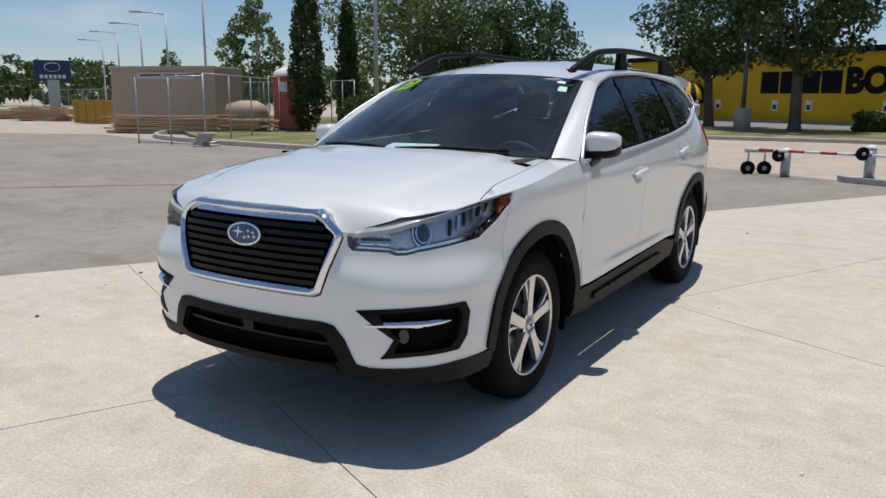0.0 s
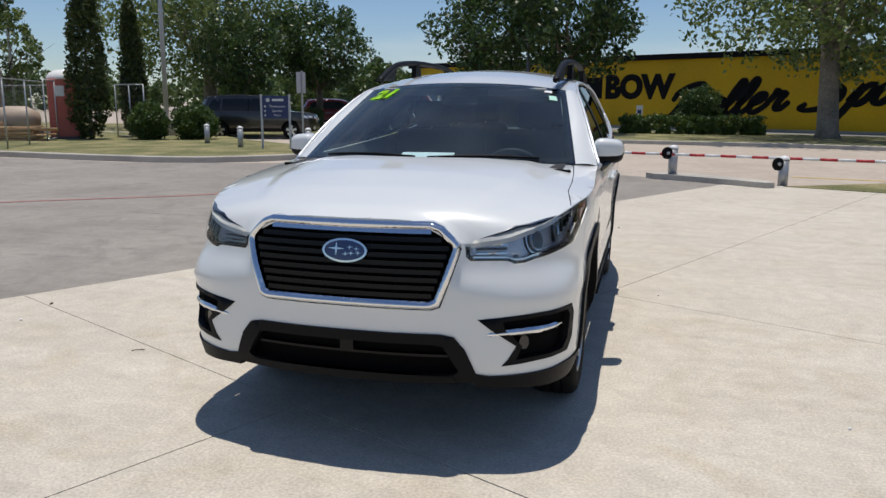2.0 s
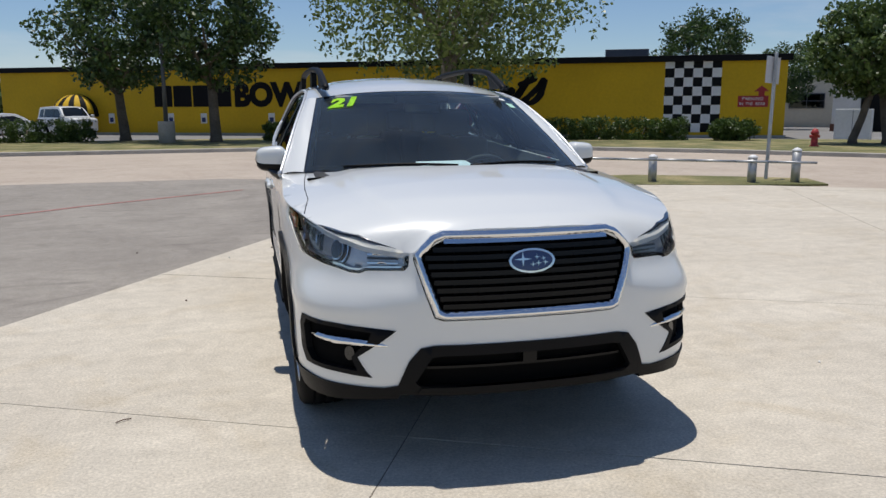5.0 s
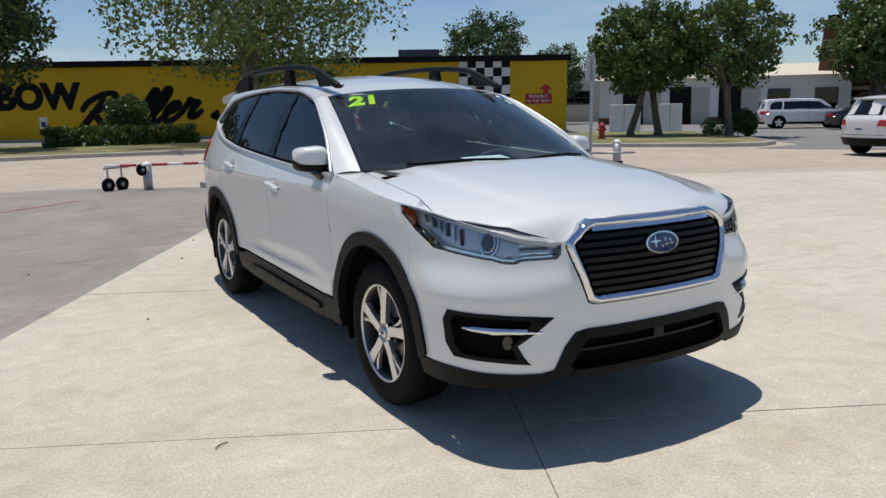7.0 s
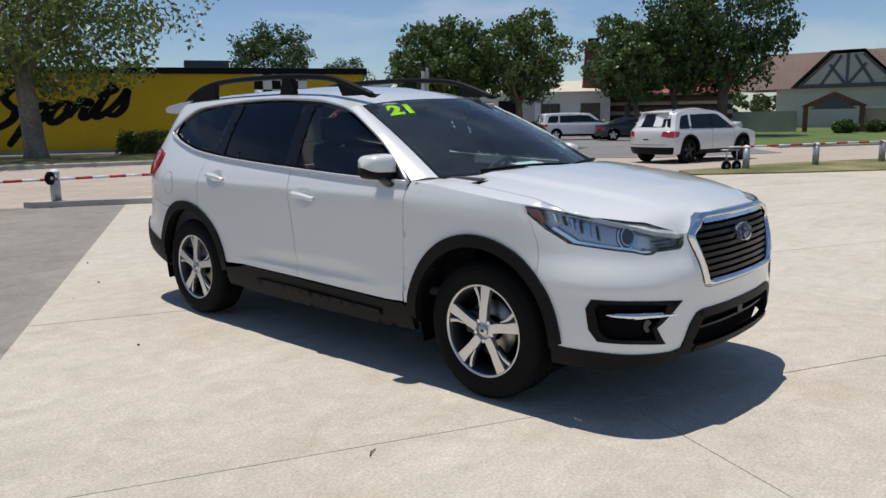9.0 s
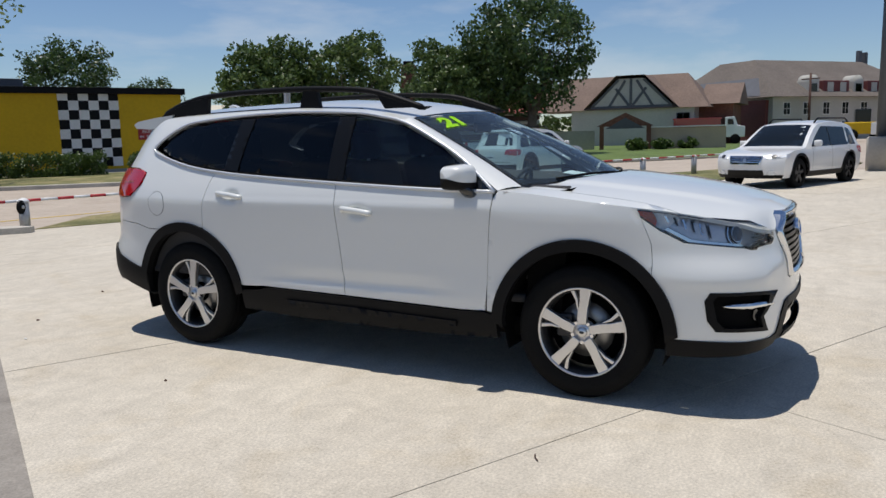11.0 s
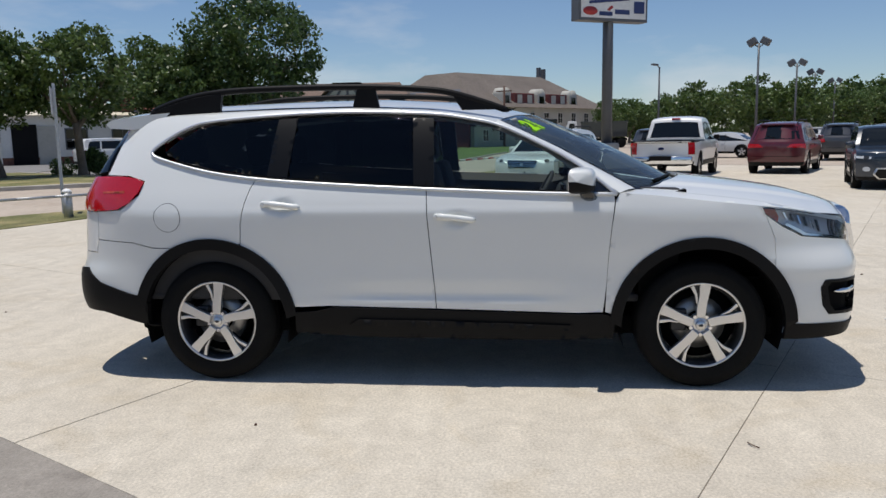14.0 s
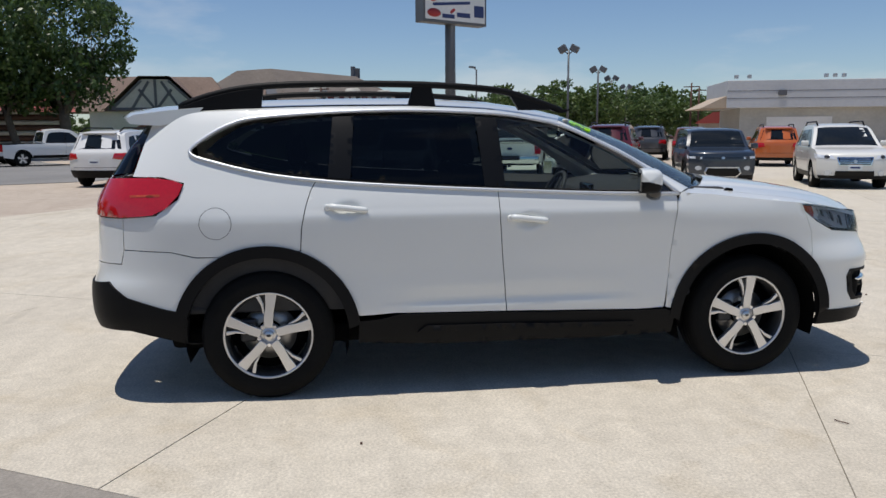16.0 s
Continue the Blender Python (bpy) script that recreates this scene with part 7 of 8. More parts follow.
for sy in (-.5, .5):
    part("wheel", lathe([(0, -.08), (.24, -.08), (.28, -.04), (.28, .04), (.24, .08), (0, .08)], 20, "Y"), M_RUBBER, tk, m=pose(0, sy, .28))
# dealer signs
bs = thing("dealer_sign", "dark blue sign panel with a white oval on a grey pillar", "sign", m=pose(-60.4, 34.35, 0, 0, 0, 58))
part("pillar", box_bm(.9, .5, 3.0, (0, 0, 1.2), .02), M_POLE, bs)
pn = part("panel", box_bm(2.75, .4, 1.75, (0, 0, 3.42), .03), M_NAVY, bs)
ov = lathe([(.9, 0), (1, 0), (1, .03), (.9, .03)], 32, "Y", True, False)
bmesh.ops.scale(ov, vec=(.62, 1, .36), verts=ov.verts)
part("oval", ov, M_WHITE, pn, m=pose(0, -.24, 3.72))
for x in (-.85, -.51, -.17, .17, .51, .85):
    part("sign_bar", box_bm(.24, .02, .30, (x, -.21, 2.95)), M_WHITE, pn)
ps = thing("pylon_sign", "white pylon sign with brand shapes on one tall steel pole", "sign", m=pose(24.25, -3.5, 0, 0, 0, -62))
part("footing", lathe([(0, -.1), (.46, -.1), (.46, 1.05), (.42, 1.1), (0, 1.1)], 24), M_KERB, ps)
part("pole", lathe([(0, 1.1), (.20, 1.1), (.19, 7.5), (0, 7.5)], 18), M_DKPOLE, ps)
pb = part("panel", box_bm(2.95, .5, 2.3, (0, -.1, 6.62), .02), M_DKPOLE, ps)
part("panel_face", box_bm(2.75, .02, 2.1, (0, -.36, 6.62)), M_WHITE, pb)
ovl = lathe([(0, 0), (1, 0), (1, .02), (0, .02)], 28, "Y")
bmesh.ops.scale(ovl, vec=(.30, 1, .15), verts=ovl.verts)
part("red_oval", ovl, M_RED_SIGN, pb, m=pose(-1.0, -.385, 5.80))
part("blue_bar", box_bm(.55, .02, .14, (-.35, -.375, 5.72)), M_NAVY, pb)
part("red_mark", prism([(-.30, 5.86), (-.12, 6.02), (-.02, 5.96), (-.2, 5.82)], -.385, -.37, "Y"), M_RED_SIGN, pb)
part("blue_bar", box_bm(.62, .02, .16, (.35, -.375, 5.80)), M_NAVY, pb)
part("script_bar", box_bm(1.7, .02, .10, (-.2, -.375, 6.18), 0, ry=-6), M_NAVY, pb)
part("script_bar", box_bm(.9, .02, .16, (.2, -.375, 6.52), 0, ry=-4), M_RED_SIGN, pb)
part("blue_panel", box_bm(.45, .02, .42, (1.08, -.375, 5.98)), M_NAVY, pb)
rg = lathe([(.16, 0), (.21, 0), (.21, .02), (.16, .02)], 22, "Y", True, False)
part("red_ring", rg, M_RED_SIGN, pb, m=pose(-1.05, -.39, 6.4))

# ---- other vehicles ----
def paint(name, col, rough=.3):
    return mat(name, col, rough, coarse=(1, .02), fine=(200, .02), coat=.8)


P_WHITE, P_BLACK, P_MAROON, P_SLATE, P_GREY = paint("fleet_white", (.74, .74, .73)), paint("fleet_black", (.012, .013, .015)), paint("fleet_maroon", (.085, .007, .013)), paint("fleet_slate", (.016, .025, .040)), paint("fleet_grey", (.045, .048, .055))
P_ORANGE, P_BROWN, P_SILVER, P_PEARL, P_RED = paint("fleet_orange", (.48, .11, .02)), paint("fleet_brown", (.13, .06, .035)), paint("fleet_silver", (.5, .51, .52)), paint("fleet_pearl", (.70, .69, .65)), paint("fleet_red", (.35, .03, .03))
M_DARK_GLASS = mat("dark_vehicle_glass", (.008, .011, .014), .05, coarse=PLAIN, fine=PLAIN, spec=.35)
# outlines from the front bumper over the roof to the tail (shares of length and height), then the points where the
# windscreen begins and ends and where the rear glass begins and ends
STYLE = {
    "suv": dict(line=[(-.488, .17), (-.499, .25), (-.5, .38), (-.494, .49), (-.472, .555), (-.38, .605), (-.245, .645), (-.165, .80), (-.085, .935), (-.02, .98), (.10, 1.0), (.24, .995), (.37, .97), (.425, .925), (.455, .80), (.485, .655), (.498, .58), (.5, .42), (.498, .28), (.485, .17)], glass=(6, 8, 13, 15), belt=.635, tip=.80, dlo=(.07, .055)),
    "wagon": dict(line=[(-.485, .17), (-.498, .25), (-.5, .36), (-.492, .46), (-.462, .52), (-.36, .565), (-.235, .605), (-.15, .78), (-.065, .93), (.0, .975), (.12, 1.0), (.26, .985), (.38, .93), (.425, .88), (.462, .74), (.485, .62), (.498, .54), (.5, .40), (.498, .28), (.485, .17)], glass=(6, 8, 13, 15), belt=.605, tip=.80, dlo=(.07, .06)),
    "boxy": dict(line=[(-.488, .16), (-.499, .24), (-.5, .40), (-.497, .53), (-.482, .60), (-.40, .635), (-.275, .665), (-.22, .80), (-.155, .945), (-.09, .985), (.08, 1.0), (.26, .995), (.42, .975), (.462, .94), (.476, .80), (.490, .64), (.499, .56), (.5, .42), (.498, .28), (.488, .16)], glass=(6, 8, 13, 15), belt=.64, tip=.86, dlo=(.06, .045)),
    "sedan": dict(line=[(-.486, .18), (-.498, .26), (-.5, .38), (-.492, .49), (-.46, .55), (-.36, .60), (-.225, .66), (-.14, .82), (-.06, .955), (.0, .985), (.08, 1.0), (.15, .985), (.21, .945), (.245, .90), (.31, .77), (.355, .70), (.44, .685), (.492, .66), (.5, .45), (.49, .19)], glass=(6, 8, 13, 15), belt=.655, tip=.76, dlo=(.07, .10)),
    "pickup": dict(line=[(-.49, .22), (-.499, .28), (-.5, .42), (-.497, .53), (-.485, .575), (-.40, .60), (-.255, .625), (-.205, .79), (-.15, .935), (-.10, .98), (-.03, 1.0), (.03, .99), (.075, .97), (.094, .93), (.110, .76), (.122, .645), (.128, .600), (.49, .595), (.5, .57), (.5, .30), (.49, .24)], glass=(6, 8, 13, 15), belt=.61, tip=.84, dlo=(.055, .022)),
}


def vehicle(name, label, category, style, L, W, H, body, m, group="", wheel_r=.35, trim=None, rims=None, rails=False, plate=False, face="bars", tail="corner"):
    """A parked vehicle: two side panels with open wheel arches, one skin from the nose over the roof to the tail, glass, lamps, wheels."""
    st = STYLE[style]
    v = thing(name, label, category, group, m=m)
    per = 4
    line = catmull(st["line"], per) * np.array([L, H])
    g0, g1, g2, g3 = [i * per for i in st["glass"]]
    zb, belt = st["line"][0][1] * H, st["belt"] * H
    top_i = int(np.argmax(line[:, 1]))
    y_front = lambda z: float(np.interp(z, np.maximum.accumulate(line[:top_i, 1]), line[:top_i, 0]))
    y_rear = lambda z: float(np.interp(z, np.maximum.accumulate(line[top_i:, 1][::-1]), line[top_i:, 0][::-1]))
    tipw = st["tip"]

    def half(y, z):
        q = np.interp(z / H, (.15, .22, .30, .45, .56, st["belt"], st["belt"] + .04, 1.0), (.90, .965, .99, 1.0, .985, .955, .92, tipw * .93))
        if style == "pickup" and y > .125 * L:
            q = max(q, .97)
        return W / 2 * q * (1 - .05 * max(0, abs(2 * y / L) - .55) / .45)

    def pull(a, y, z):
        """Rounds the plan's corners and the roof's edges."""
        e = smooth01((abs(2 * y / L) - .62) / .38)
        return y - math.copysign(.055 * L * abs(a) ** 3.2 * e, y), z - .028 * H * abs(a) ** 4 * smooth01((z / H - .52) / .3)

    def flank(sg):
        def fn(y, z, off=0.0):
            yy, zz = pull(1, y, z)
            return (sg * (half(y, z) + off), yy, zz)
        return fn

    def over(a, i, off=0.0):
        k = min(len(line) - 1.001, max(0, i))
        q = line[int(k)] * (1 - k % 1) + line[int(k) + 1] * (k % 1)
        d = line[min(len(line) - 1, int(k) + 2)] - line[max(0, int(k) - 1)]
        n = np.array([-d[1], d[0]]) / (np.hypot(*d) + 1e-9)
        yy, zz = pull(a, *q)
        return (a * half(*q), yy + n[0] * off, zz + n[1] * off)

    def end(rear):
        def fn(a, z, off=0.0):
            y = y_rear(z) if rear else y_front(z)
            yy, zz = pull(a, y, z)
            return (a * half(y, z) + off * a ** 3, yy + (off if rear else -off) * (1 - .5 * a * a), zz)
        return fn

    wy = L * .295
    ra = wheel_r * 1.20
    def arch(yc, rad, a0=0, a1=180, n=14):
        return [(yc + rad * math.cos(radians(a0 + (a1 - a0) * k / n)), wheel_r + rad * math.sin(radians(a0 + (a1 - a0) * k / n))) for k in range(n + 1)]
    dip = -math.degrees(math.asin(min(.9, max(0, (wheel_r - zb) / ra))))
    under = []
    for yc in (wy, -wy):
        under += arch(yc, ra, dip, 180 - dip, 16)
    outline = [tuple(q) for q in line] + under
    top_strip = grid_mesh("skin", lambda a, b: over(a * 2 - 1, b * (len(line) - 1)), 14, len(line) - 1, True, True)
    part("body", top_strip, body, v)
    for sg in (-1, 1):
        F_ = flank(sg)
        sd = part("side_panel", sheet("side_panel", F_, outline, (), .11, 0.0, .02, .06), body, v)
        # glass between belt and roof
        zt = lambda q: belt + (H * .935 - belt) * q
        d0, d1 = st["dlo"][0] * L, st["dlo"][1] * L
        dlo = [(y_front(zt(.0)) + d0, belt + .012), (y_rear(zt(.1)) - d1, belt + .022), (y_rear(zt(.55)) - d1 * 1.15, zt(.55)), (y_rear(zt(.85)) - d1 * 1.5, zt(.86)), (y_rear(zt(.9)) - d1 * 2.6, zt(.95)), (0.0 if style != "pickup" else -.03 * L, zt(1.0)), (y_front(zt(.9)) + d0 * .95, zt(.93)), (y_front(zt(.5)) + d0 * .75, zt(.5))]
        part("side_glass", sheet("side_glass", F_, dlo, (), .10, .006, .012, .04), M_DARK_GLASS, sd, "dark side glass")
        ya, yb = dlo[0][0], dlo[1][0]
        posts = (.40, .76) if style in ("suv", "wagon", "boxy") else (.50,)
        for q in posts:
            yq = ya + (yb - ya) * q
            w_ = .030 if q < .6 else .045
            part("door_pillar", sheet("door_pillar", F_, [(yq - w_, belt + .012), (yq + w_, belt + .012), (yq + w_ - .03, zt(.95)), (yq - w_ - .03, zt(.95))], (), .1, .010, .01, .05), M_GRILLE if q < .6 else body, sd)
            part("door_gap", sheet("door_gap", F_, [(yq - .004, zb + .10 * H), (yq + .004, zb + .10 * H), (yq + .004, belt), (yq - .004, belt)], (), .1, .002, .0, .05), M_VOID, sd)
            part("door_handle", sheet("door_handle", F_, [(yq - .22, belt - .10 * H), (yq - .06, belt - .10 * H), (yq - .06, belt - .078 * H), (yq - .22, belt - .078 * H)], (), .05, .03, .03, .03), body, sd)
        part("door_gap", sheet("door_gap", F_, [(ya + .02, zb + .10 * H), (ya + .028, zb + .10 * H), (ya + .028, belt), (ya + .02, belt)], (), .1, .002, .0, .05), M_VOID, sd)
        part("sill", sheet("sill", F_, [(-wy + ra * .98, zb - .01), (wy - ra * .98, zb - .01), (wy - ra * 1.02, zb + .075 * H), (-wy + ra * 1.02, zb + .075 * H)], (), .12, .012, .03, .08), trim or M_BLACK_TRIM, v)
        if trim:
            for yc in (-wy, wy):
                part("arch_trim", sheet("arch_trim", F_, arch(yc, ra * 1.13, dip * .8, 180 - dip * .8, 20) + arch(yc, ra * .985, 180 - dip * .8, dip * .8, 20), (), .08, .014, .03, .05), trim, v)
        mi = part("door_mirror", box_bm(.19, .11, .15, (sg * (half(ya, belt) + .10), ya + .12, belt + .085), .04, 0, 3), M_BLACK_TRIM if style == "pickup" else body, v)
        part("mirror_arm", tube([(sg * (half(ya, belt) - .03), ya + .10, belt + .02), (sg * (half(ya, belt) + .08), ya + .12, belt + .05)], .025, 6), M_BLACK_TRIM, mi)
        # lamps
        E0, E1 = end(False), end(True)
        hz = {"wagon": .455, "pickup": .50, "boxy": .475}.get(style, .465) * H
        lamp = [(sg * .52, hz - .005 * H), (sg * .99, hz + .02 * H), (sg * .985, hz + .065 * H), (sg * .60, hz + .05 * H)]
        if face == "wide":
            lamp = [(sg * .62, hz + .01 * H), (sg * .98, hz + .02 * H), (sg * .98, hz + .055 * H), (sg * .62, hz + .045 * H)]
        lamp = lamp if sg > 0 else lamp[::-1]
        hl = part("headlamp", sheet("headlamp", E0, lamp, (), .06, .010, .03, .03), M_LAMP_IN, v, "clear glossy headlamp")
        part("lamp_core", sheet("lamp_core", E0, [(sg * .74 + .07 * math.cos(t), hz + .032 * H + .026 * H * math.sin(t)) for t in np.linspace(0, 6.283, 14, endpoint=False)], (), .06, .016, .01, .03), M_LAMP_DARK, hl)
        fz = .255 * H
        part("fog_lamp", sheet("fog_lamp", E0, [(sg * .72 + .09 * math.cos(t), fz + (.08 if face == "wide" else .0) * H + .036 * H * math.sin(t)) for t in np.linspace(0, 6.283, 14, endpoint=False)], (), .06, .024, .02, .03), M_LAMP_MID, v)
        if tail == "post":
            tl = [(sg * .82, .40 * H), (sg * .995, .40 * H), (sg * .995, .585 * H), (sg * .82, .585 * H)]
        elif tail == "wide":
            tl = [(sg * .40, .515 * H), (sg * .99, .50 * H), (sg * .99, .585 * H), (sg * .55, .575 * H)]
        else:
            tl = [(sg * .60, .50 * H), (sg * .995, .47 * H), (sg * .995, .60 * H), (sg * .66, .59 * H)]
        part("tail_lamp", sheet("tail_lamp", E1, tl if sg > 0 else tl[::-1], (), .06, .012, .03, .03), M_RED_LENS, v, "red tail lamp")
        if tail != "post":
            ft = [(yq, z) for yq, z in ((L * .492, .475 * H), (L * .492, .595 * H), (L * .43, .585 * H), (L * .45, .50 * H))]
            part("tail_lamp_corner", sheet("tail_lamp_corner", F_, ft, (), .06, .008, .01, .03), M_RED_LENS, v)
        fh = [(-L * .490, hz + .0 * H), (-L * .485, hz + .06 * H), (-L * .41, hz + .085 * H), (-L * .44, hz + .025 * H)]
        part("headlamp_corner", sheet("headlamp_corner", F_, fh, (), .06, .008, .01, .03), M_LAMP_IN, v)
        if rails:
            ys = (line[g1][0] + .22, line[g1][0] + .42, line[g2][0] - .35, line[g2][0] - .12)
            part("roof_rail", tube([(sg * W / 2 * tipw * .80, y, H * (.965 if k in (0, 3) else .998) + (.0 if k in (0, 3) else .05)) for k, y in enumerate(ys)], .022, 6), M_BLACK_TRIM, v)
    # screens
    part("windscreen", sheet("windscreen", over, [(-.89, g0 + .4), (.89, g0 + .4), (.87, g1 + .2), (-.87, g1 + .2)], (), .5, .006, .0, .25), M_DARK_GLASS, v, "dark reflecting windscreen")
    part("rear_glass", sheet("rear_glass", over, [(-.84, g2 + .8), (.84, g2 + .8), (.88, g3 - .4), (-.88, g3 - .4)], (), .5, .006, .0, .25), M_DARK_GLASS, v, "dark tinted rear glass")
    # nose
    E0, E1 = end(False), end(True)
    box = lambda w0, z0, w1, z1: [(-w0, z0 * H), (w0, z0 * H), (w1, z1 * H), (-w1, z1 * H)]
    if face == "wide":
        gr = part("grille", sheet("grille", E0, [(-.42, .20 * H), (.42, .20 * H), (.52, .26 * H), (.44, .335 * H), (-.44, .335 * H), (-.52, .26 * H)], (), .06, .012, .02, .04), M_GRILLE, v, "wide black lower grille")
        part("grille_frame", sheet("grille_frame", E0, [(-.45, .185 * H), (.45, .185 * H), (.57, .26 * H), (.48, .355 * H), (-.48, .355 * H), (-.57, .26 * H)], [[(-.42, .20 * H), (.42, .20 * H), (.52, .26 * H), (.44, .335 * H), (-.44, .335 * H), (-.52, .26 * H)]], .05, .02, .02, .03), M_SATIN, gr)
        part("nose_bar", sheet("nose_bar", E0, box(.55, .497, .55, .515), (), .06, .012, .02, .04), M_GLOSS_BLACK, v)
    else:
        gz0, gz1 = (.385, .485) if style != "pickup" else (.37, .53)
        gr = part("grille", sheet("grille", E0, box(.40, gz0, .46, gz1), (), .06, .012, .02, .04), M_GRILLE, v, "black grille with bright bars")
        part("grille_frame", sheet("grille_frame", E0, box(.43, gz0 - .012, .49, gz1 + .012), [box(.40, gz0, .46, gz1)], .05, .022, .02, .03), M_CHROME, gr)
        for k in range(3):
            z0 = gz0 + (gz1 - gz0) * (k + .6) / 3.4
            part("grille_bar", sheet("grille_bar", E0, box(.41, z0, .42, z0 + .013), (), .05, .02, .01, .04), M_CHROME, gr)
        part("lower_intake", sheet("lower_intake", E0, box(.55, .215, .52, .29), (), .08, .010, .02, .05), M_GRILLE, v)
    part("badge", sheet("badge", E0, [(.05 * math.cos(t), (.505 if face == "wide" else .435) * H + .022 * H * math.sin(t)) for t in np.linspace(0, 6.283, 16, endpoint=False)], (), .05, .03, .01, .03), M_SATIN, gr)
    part("front_skirt", sheet("front_skirt", E0, box(.97, st["line"][0][1], .985, max(.215, st["line"][0][1] + .05)), (), .08, .012, .03, .06), trim or M_BLACK_TRIM, v)
    # tail
    part("rear_skirt", sheet("rear_skirt", E1, box(.97, st["line"][-1][1], .99, max(.30 if trim else .24, st["line"][-1][1] + .05)), (), .08, .012, .03, .06), trim or M_BLACK_TRIM, v)
    part("tailgate_gap", sheet("tailgate_gap", E1, box(.80, .345, .80, .352), (), .08, .003, .0, .06), M_VOID, v)
    if style == "pickup":
        part("tailgate_gap", sheet("tailgate_gap", E1, box(.80, .575, .80, .582), (), .08, .003, .0, .06), M_VOID, v)
        yb0, yb1 = .14 * L, L / 2 - .14
        # flat near-black plate paints the shade of the bed's hollow
        part("bed_shade_plate", box_bm(W * .82, yb1 - yb0, .02, (0, (yb0 + yb1) / 2, .595 * H + .012)), M_VOID, v)
        for sg in (-1, 1):
            part("bed_rail", box_bm(.10, yb1 - yb0 + .1, .06, (sg * W * .455, (yb0 + yb1) / 2, .585 * H + .02), .02), M_BLACK_TRIM, v)
        tg = part("tailgate_spoiler", box_bm(W * .36, .10, .09, (-W * .12, L / 2 - .07, .60 * H), .02), M_BLACK_TRIM, v)
        part("tailgate_badge", sheet("tailgate_badge", E1, [(.10 * math.cos(t), .49 * H + .022 * H * math.sin(t)) for t in np.linspace(0, 6.283, 18, endpoint=False)], (), .05, .012, .01, .03), M_BLUE_BADGE, v)
        bp = part("chrome_bumper", box_bm(W * .94, .20, .12 * H, (0, L / 2 + .05, .315 * H), .04, 0, 3), M_CHROME, v)
        part("bumper_step", box_bm(W * .34, .22, .07 * H, (0, L / 2 + .055, .345 * H), .02), M_BLACK_TRIM, bp)
        part("tow_hitch", box_bm(.08, .3, .08, (0, L / 2 + .02, .22 * H), .01), M_BLACK_TRIM, v)
        part("high_brake_light", box_bm(.28, .05, .05, (0, line[g2][0] + .0, .955 * H), .015), M_RED_LENS, v)
    elif style != "sedan":
        part("rear_wiper", tube([over(0, g3 - 1, .02), over(.35, g3 - 2, .02)], .010, 6), M_BLACK_TRIM, v)
        part("roof_spoiler", box_bm(W * tipw * .72, .16, .035, (0, line[g2][0] + .01, line[g2][1] + .02), .012), body, v)
    # wheels, wells
    part("underbody", box_bm(W * .70, L * .90, .30 * H, (0, 0, zb + .15 * H), .02), M_VOID, v)
    for yc in (-wy, wy):
        for sg in (-1, 1):
            w = part("wheel", lathe([(wheel_r * .62, -.10), (wheel_r * .9, -.11), (wheel_r, -.08), (wheel_r, .08), (wheel_r * .9, .11), (wheel_r * .62, .10)], 28, "X", True, False), M_RUBBER, v, m=pose(sg * (W / 2 - .13), yc, wheel_r, 0, 0, 0 if sg > 0 else 180))
            part("rim_well", lathe([(0, .0), (wheel_r * .64, .02)], 24, "X", True, False), M_RIM_DARK, w)
            for q in range(5):
                part("spoke", prism([(-.035, .03), (.035, .03), (.05, wheel_r * .63), (-.05, wheel_r * .63)], .05, .09, "X"), rims or M_RIM, w, m=pose(0, 0, 0, 72 * q, 0, 0))
    if plate:
        E_, z0 = (E1, .40) if plate == "rear" else (E0, .30)
        pq = part("licence_plate", sheet("licence_plate", E_, box(.19, z0, .19, z0 + .085), (), .1, .03, .02, .05), M_PAPER, v)
        part("plate_bar", sheet("plate_bar", E_, box(.13, z0 + .03, .13, z0 + .055), (), .1, .034, .004, .05), M_NAVY, pq)
    return v


def heading(x, y, hx, hy, z=-.03):
    """A pose whose -y (the vehicle's front) points along hx, hy."""
    return pose(x, y, z, 0, 0, math.degrees(math.atan2(hy, hx)) + 90)


vehicle("suv", "white compact SUV with black lower trim on the street", "car", "suv", 4.62, 1.86, 1.68, P_WHITE, heading(20.6, 7.3, .95, -.22), trim=M_BLACK_TRIM, rims=M_RIM_DARK, rails=True, plate="rear", wheel_r=.38)
vehicle("estate_car", "white lifted estate car with black roof box rails", "car", "wagon", 4.82, 1.84, 1.66, P_WHITE, heading(17.5, -1.25, -.93, .37), trim=M_BLACK_TRIM, rims=M_RIM_DARK, rails=True, wheel_r=.37)
vehicle("pickup_truck", "white crew-cab pickup truck with chrome rear bumper", "truck", "pickup", 5.9, 2.03, 2.02, P_WHITE, heading(22.0, -5.7, .934, -.358), wheel_r=.42, tail="post")
vehicle("suv", "dark maroon SUV parked on the lot", "car", "suv", 5.1, 1.92, 1.80, P_MAROON, heading(24.0, -9.9, .90, -.44), rails=True, tail="wide", wheel_r=.38)
vehicle("suv", "dark grey SUV parked on the lot", "car", "suv", 4.9, 1.95, 1.80, P_GREY, heading(35.2, -16.2, .90, -.44), rails=True)
vehicle("hatchback", "dark slate blue boxy hatchback facing the lane", "car", "boxy", 4.15, 1.80, 1.60, P_SLATE, heading(15.97, -9.84, -.95, .31), trim=M_BLACK_TRIM, face="wide")
vehicle("suv", "bright orange SUV parked on the lot", "car", "suv", 4.65, 1.80, 1.70, P_ORANGE, heading(26.2, -18.0, .90, -.44), rails=True)
vehicle("suv", "brown SUV parked on the lot", "car", "suv", 4.7, 1.86, 1.72, P_BROWN, heading(33.4, -17.7, .9, -.44))
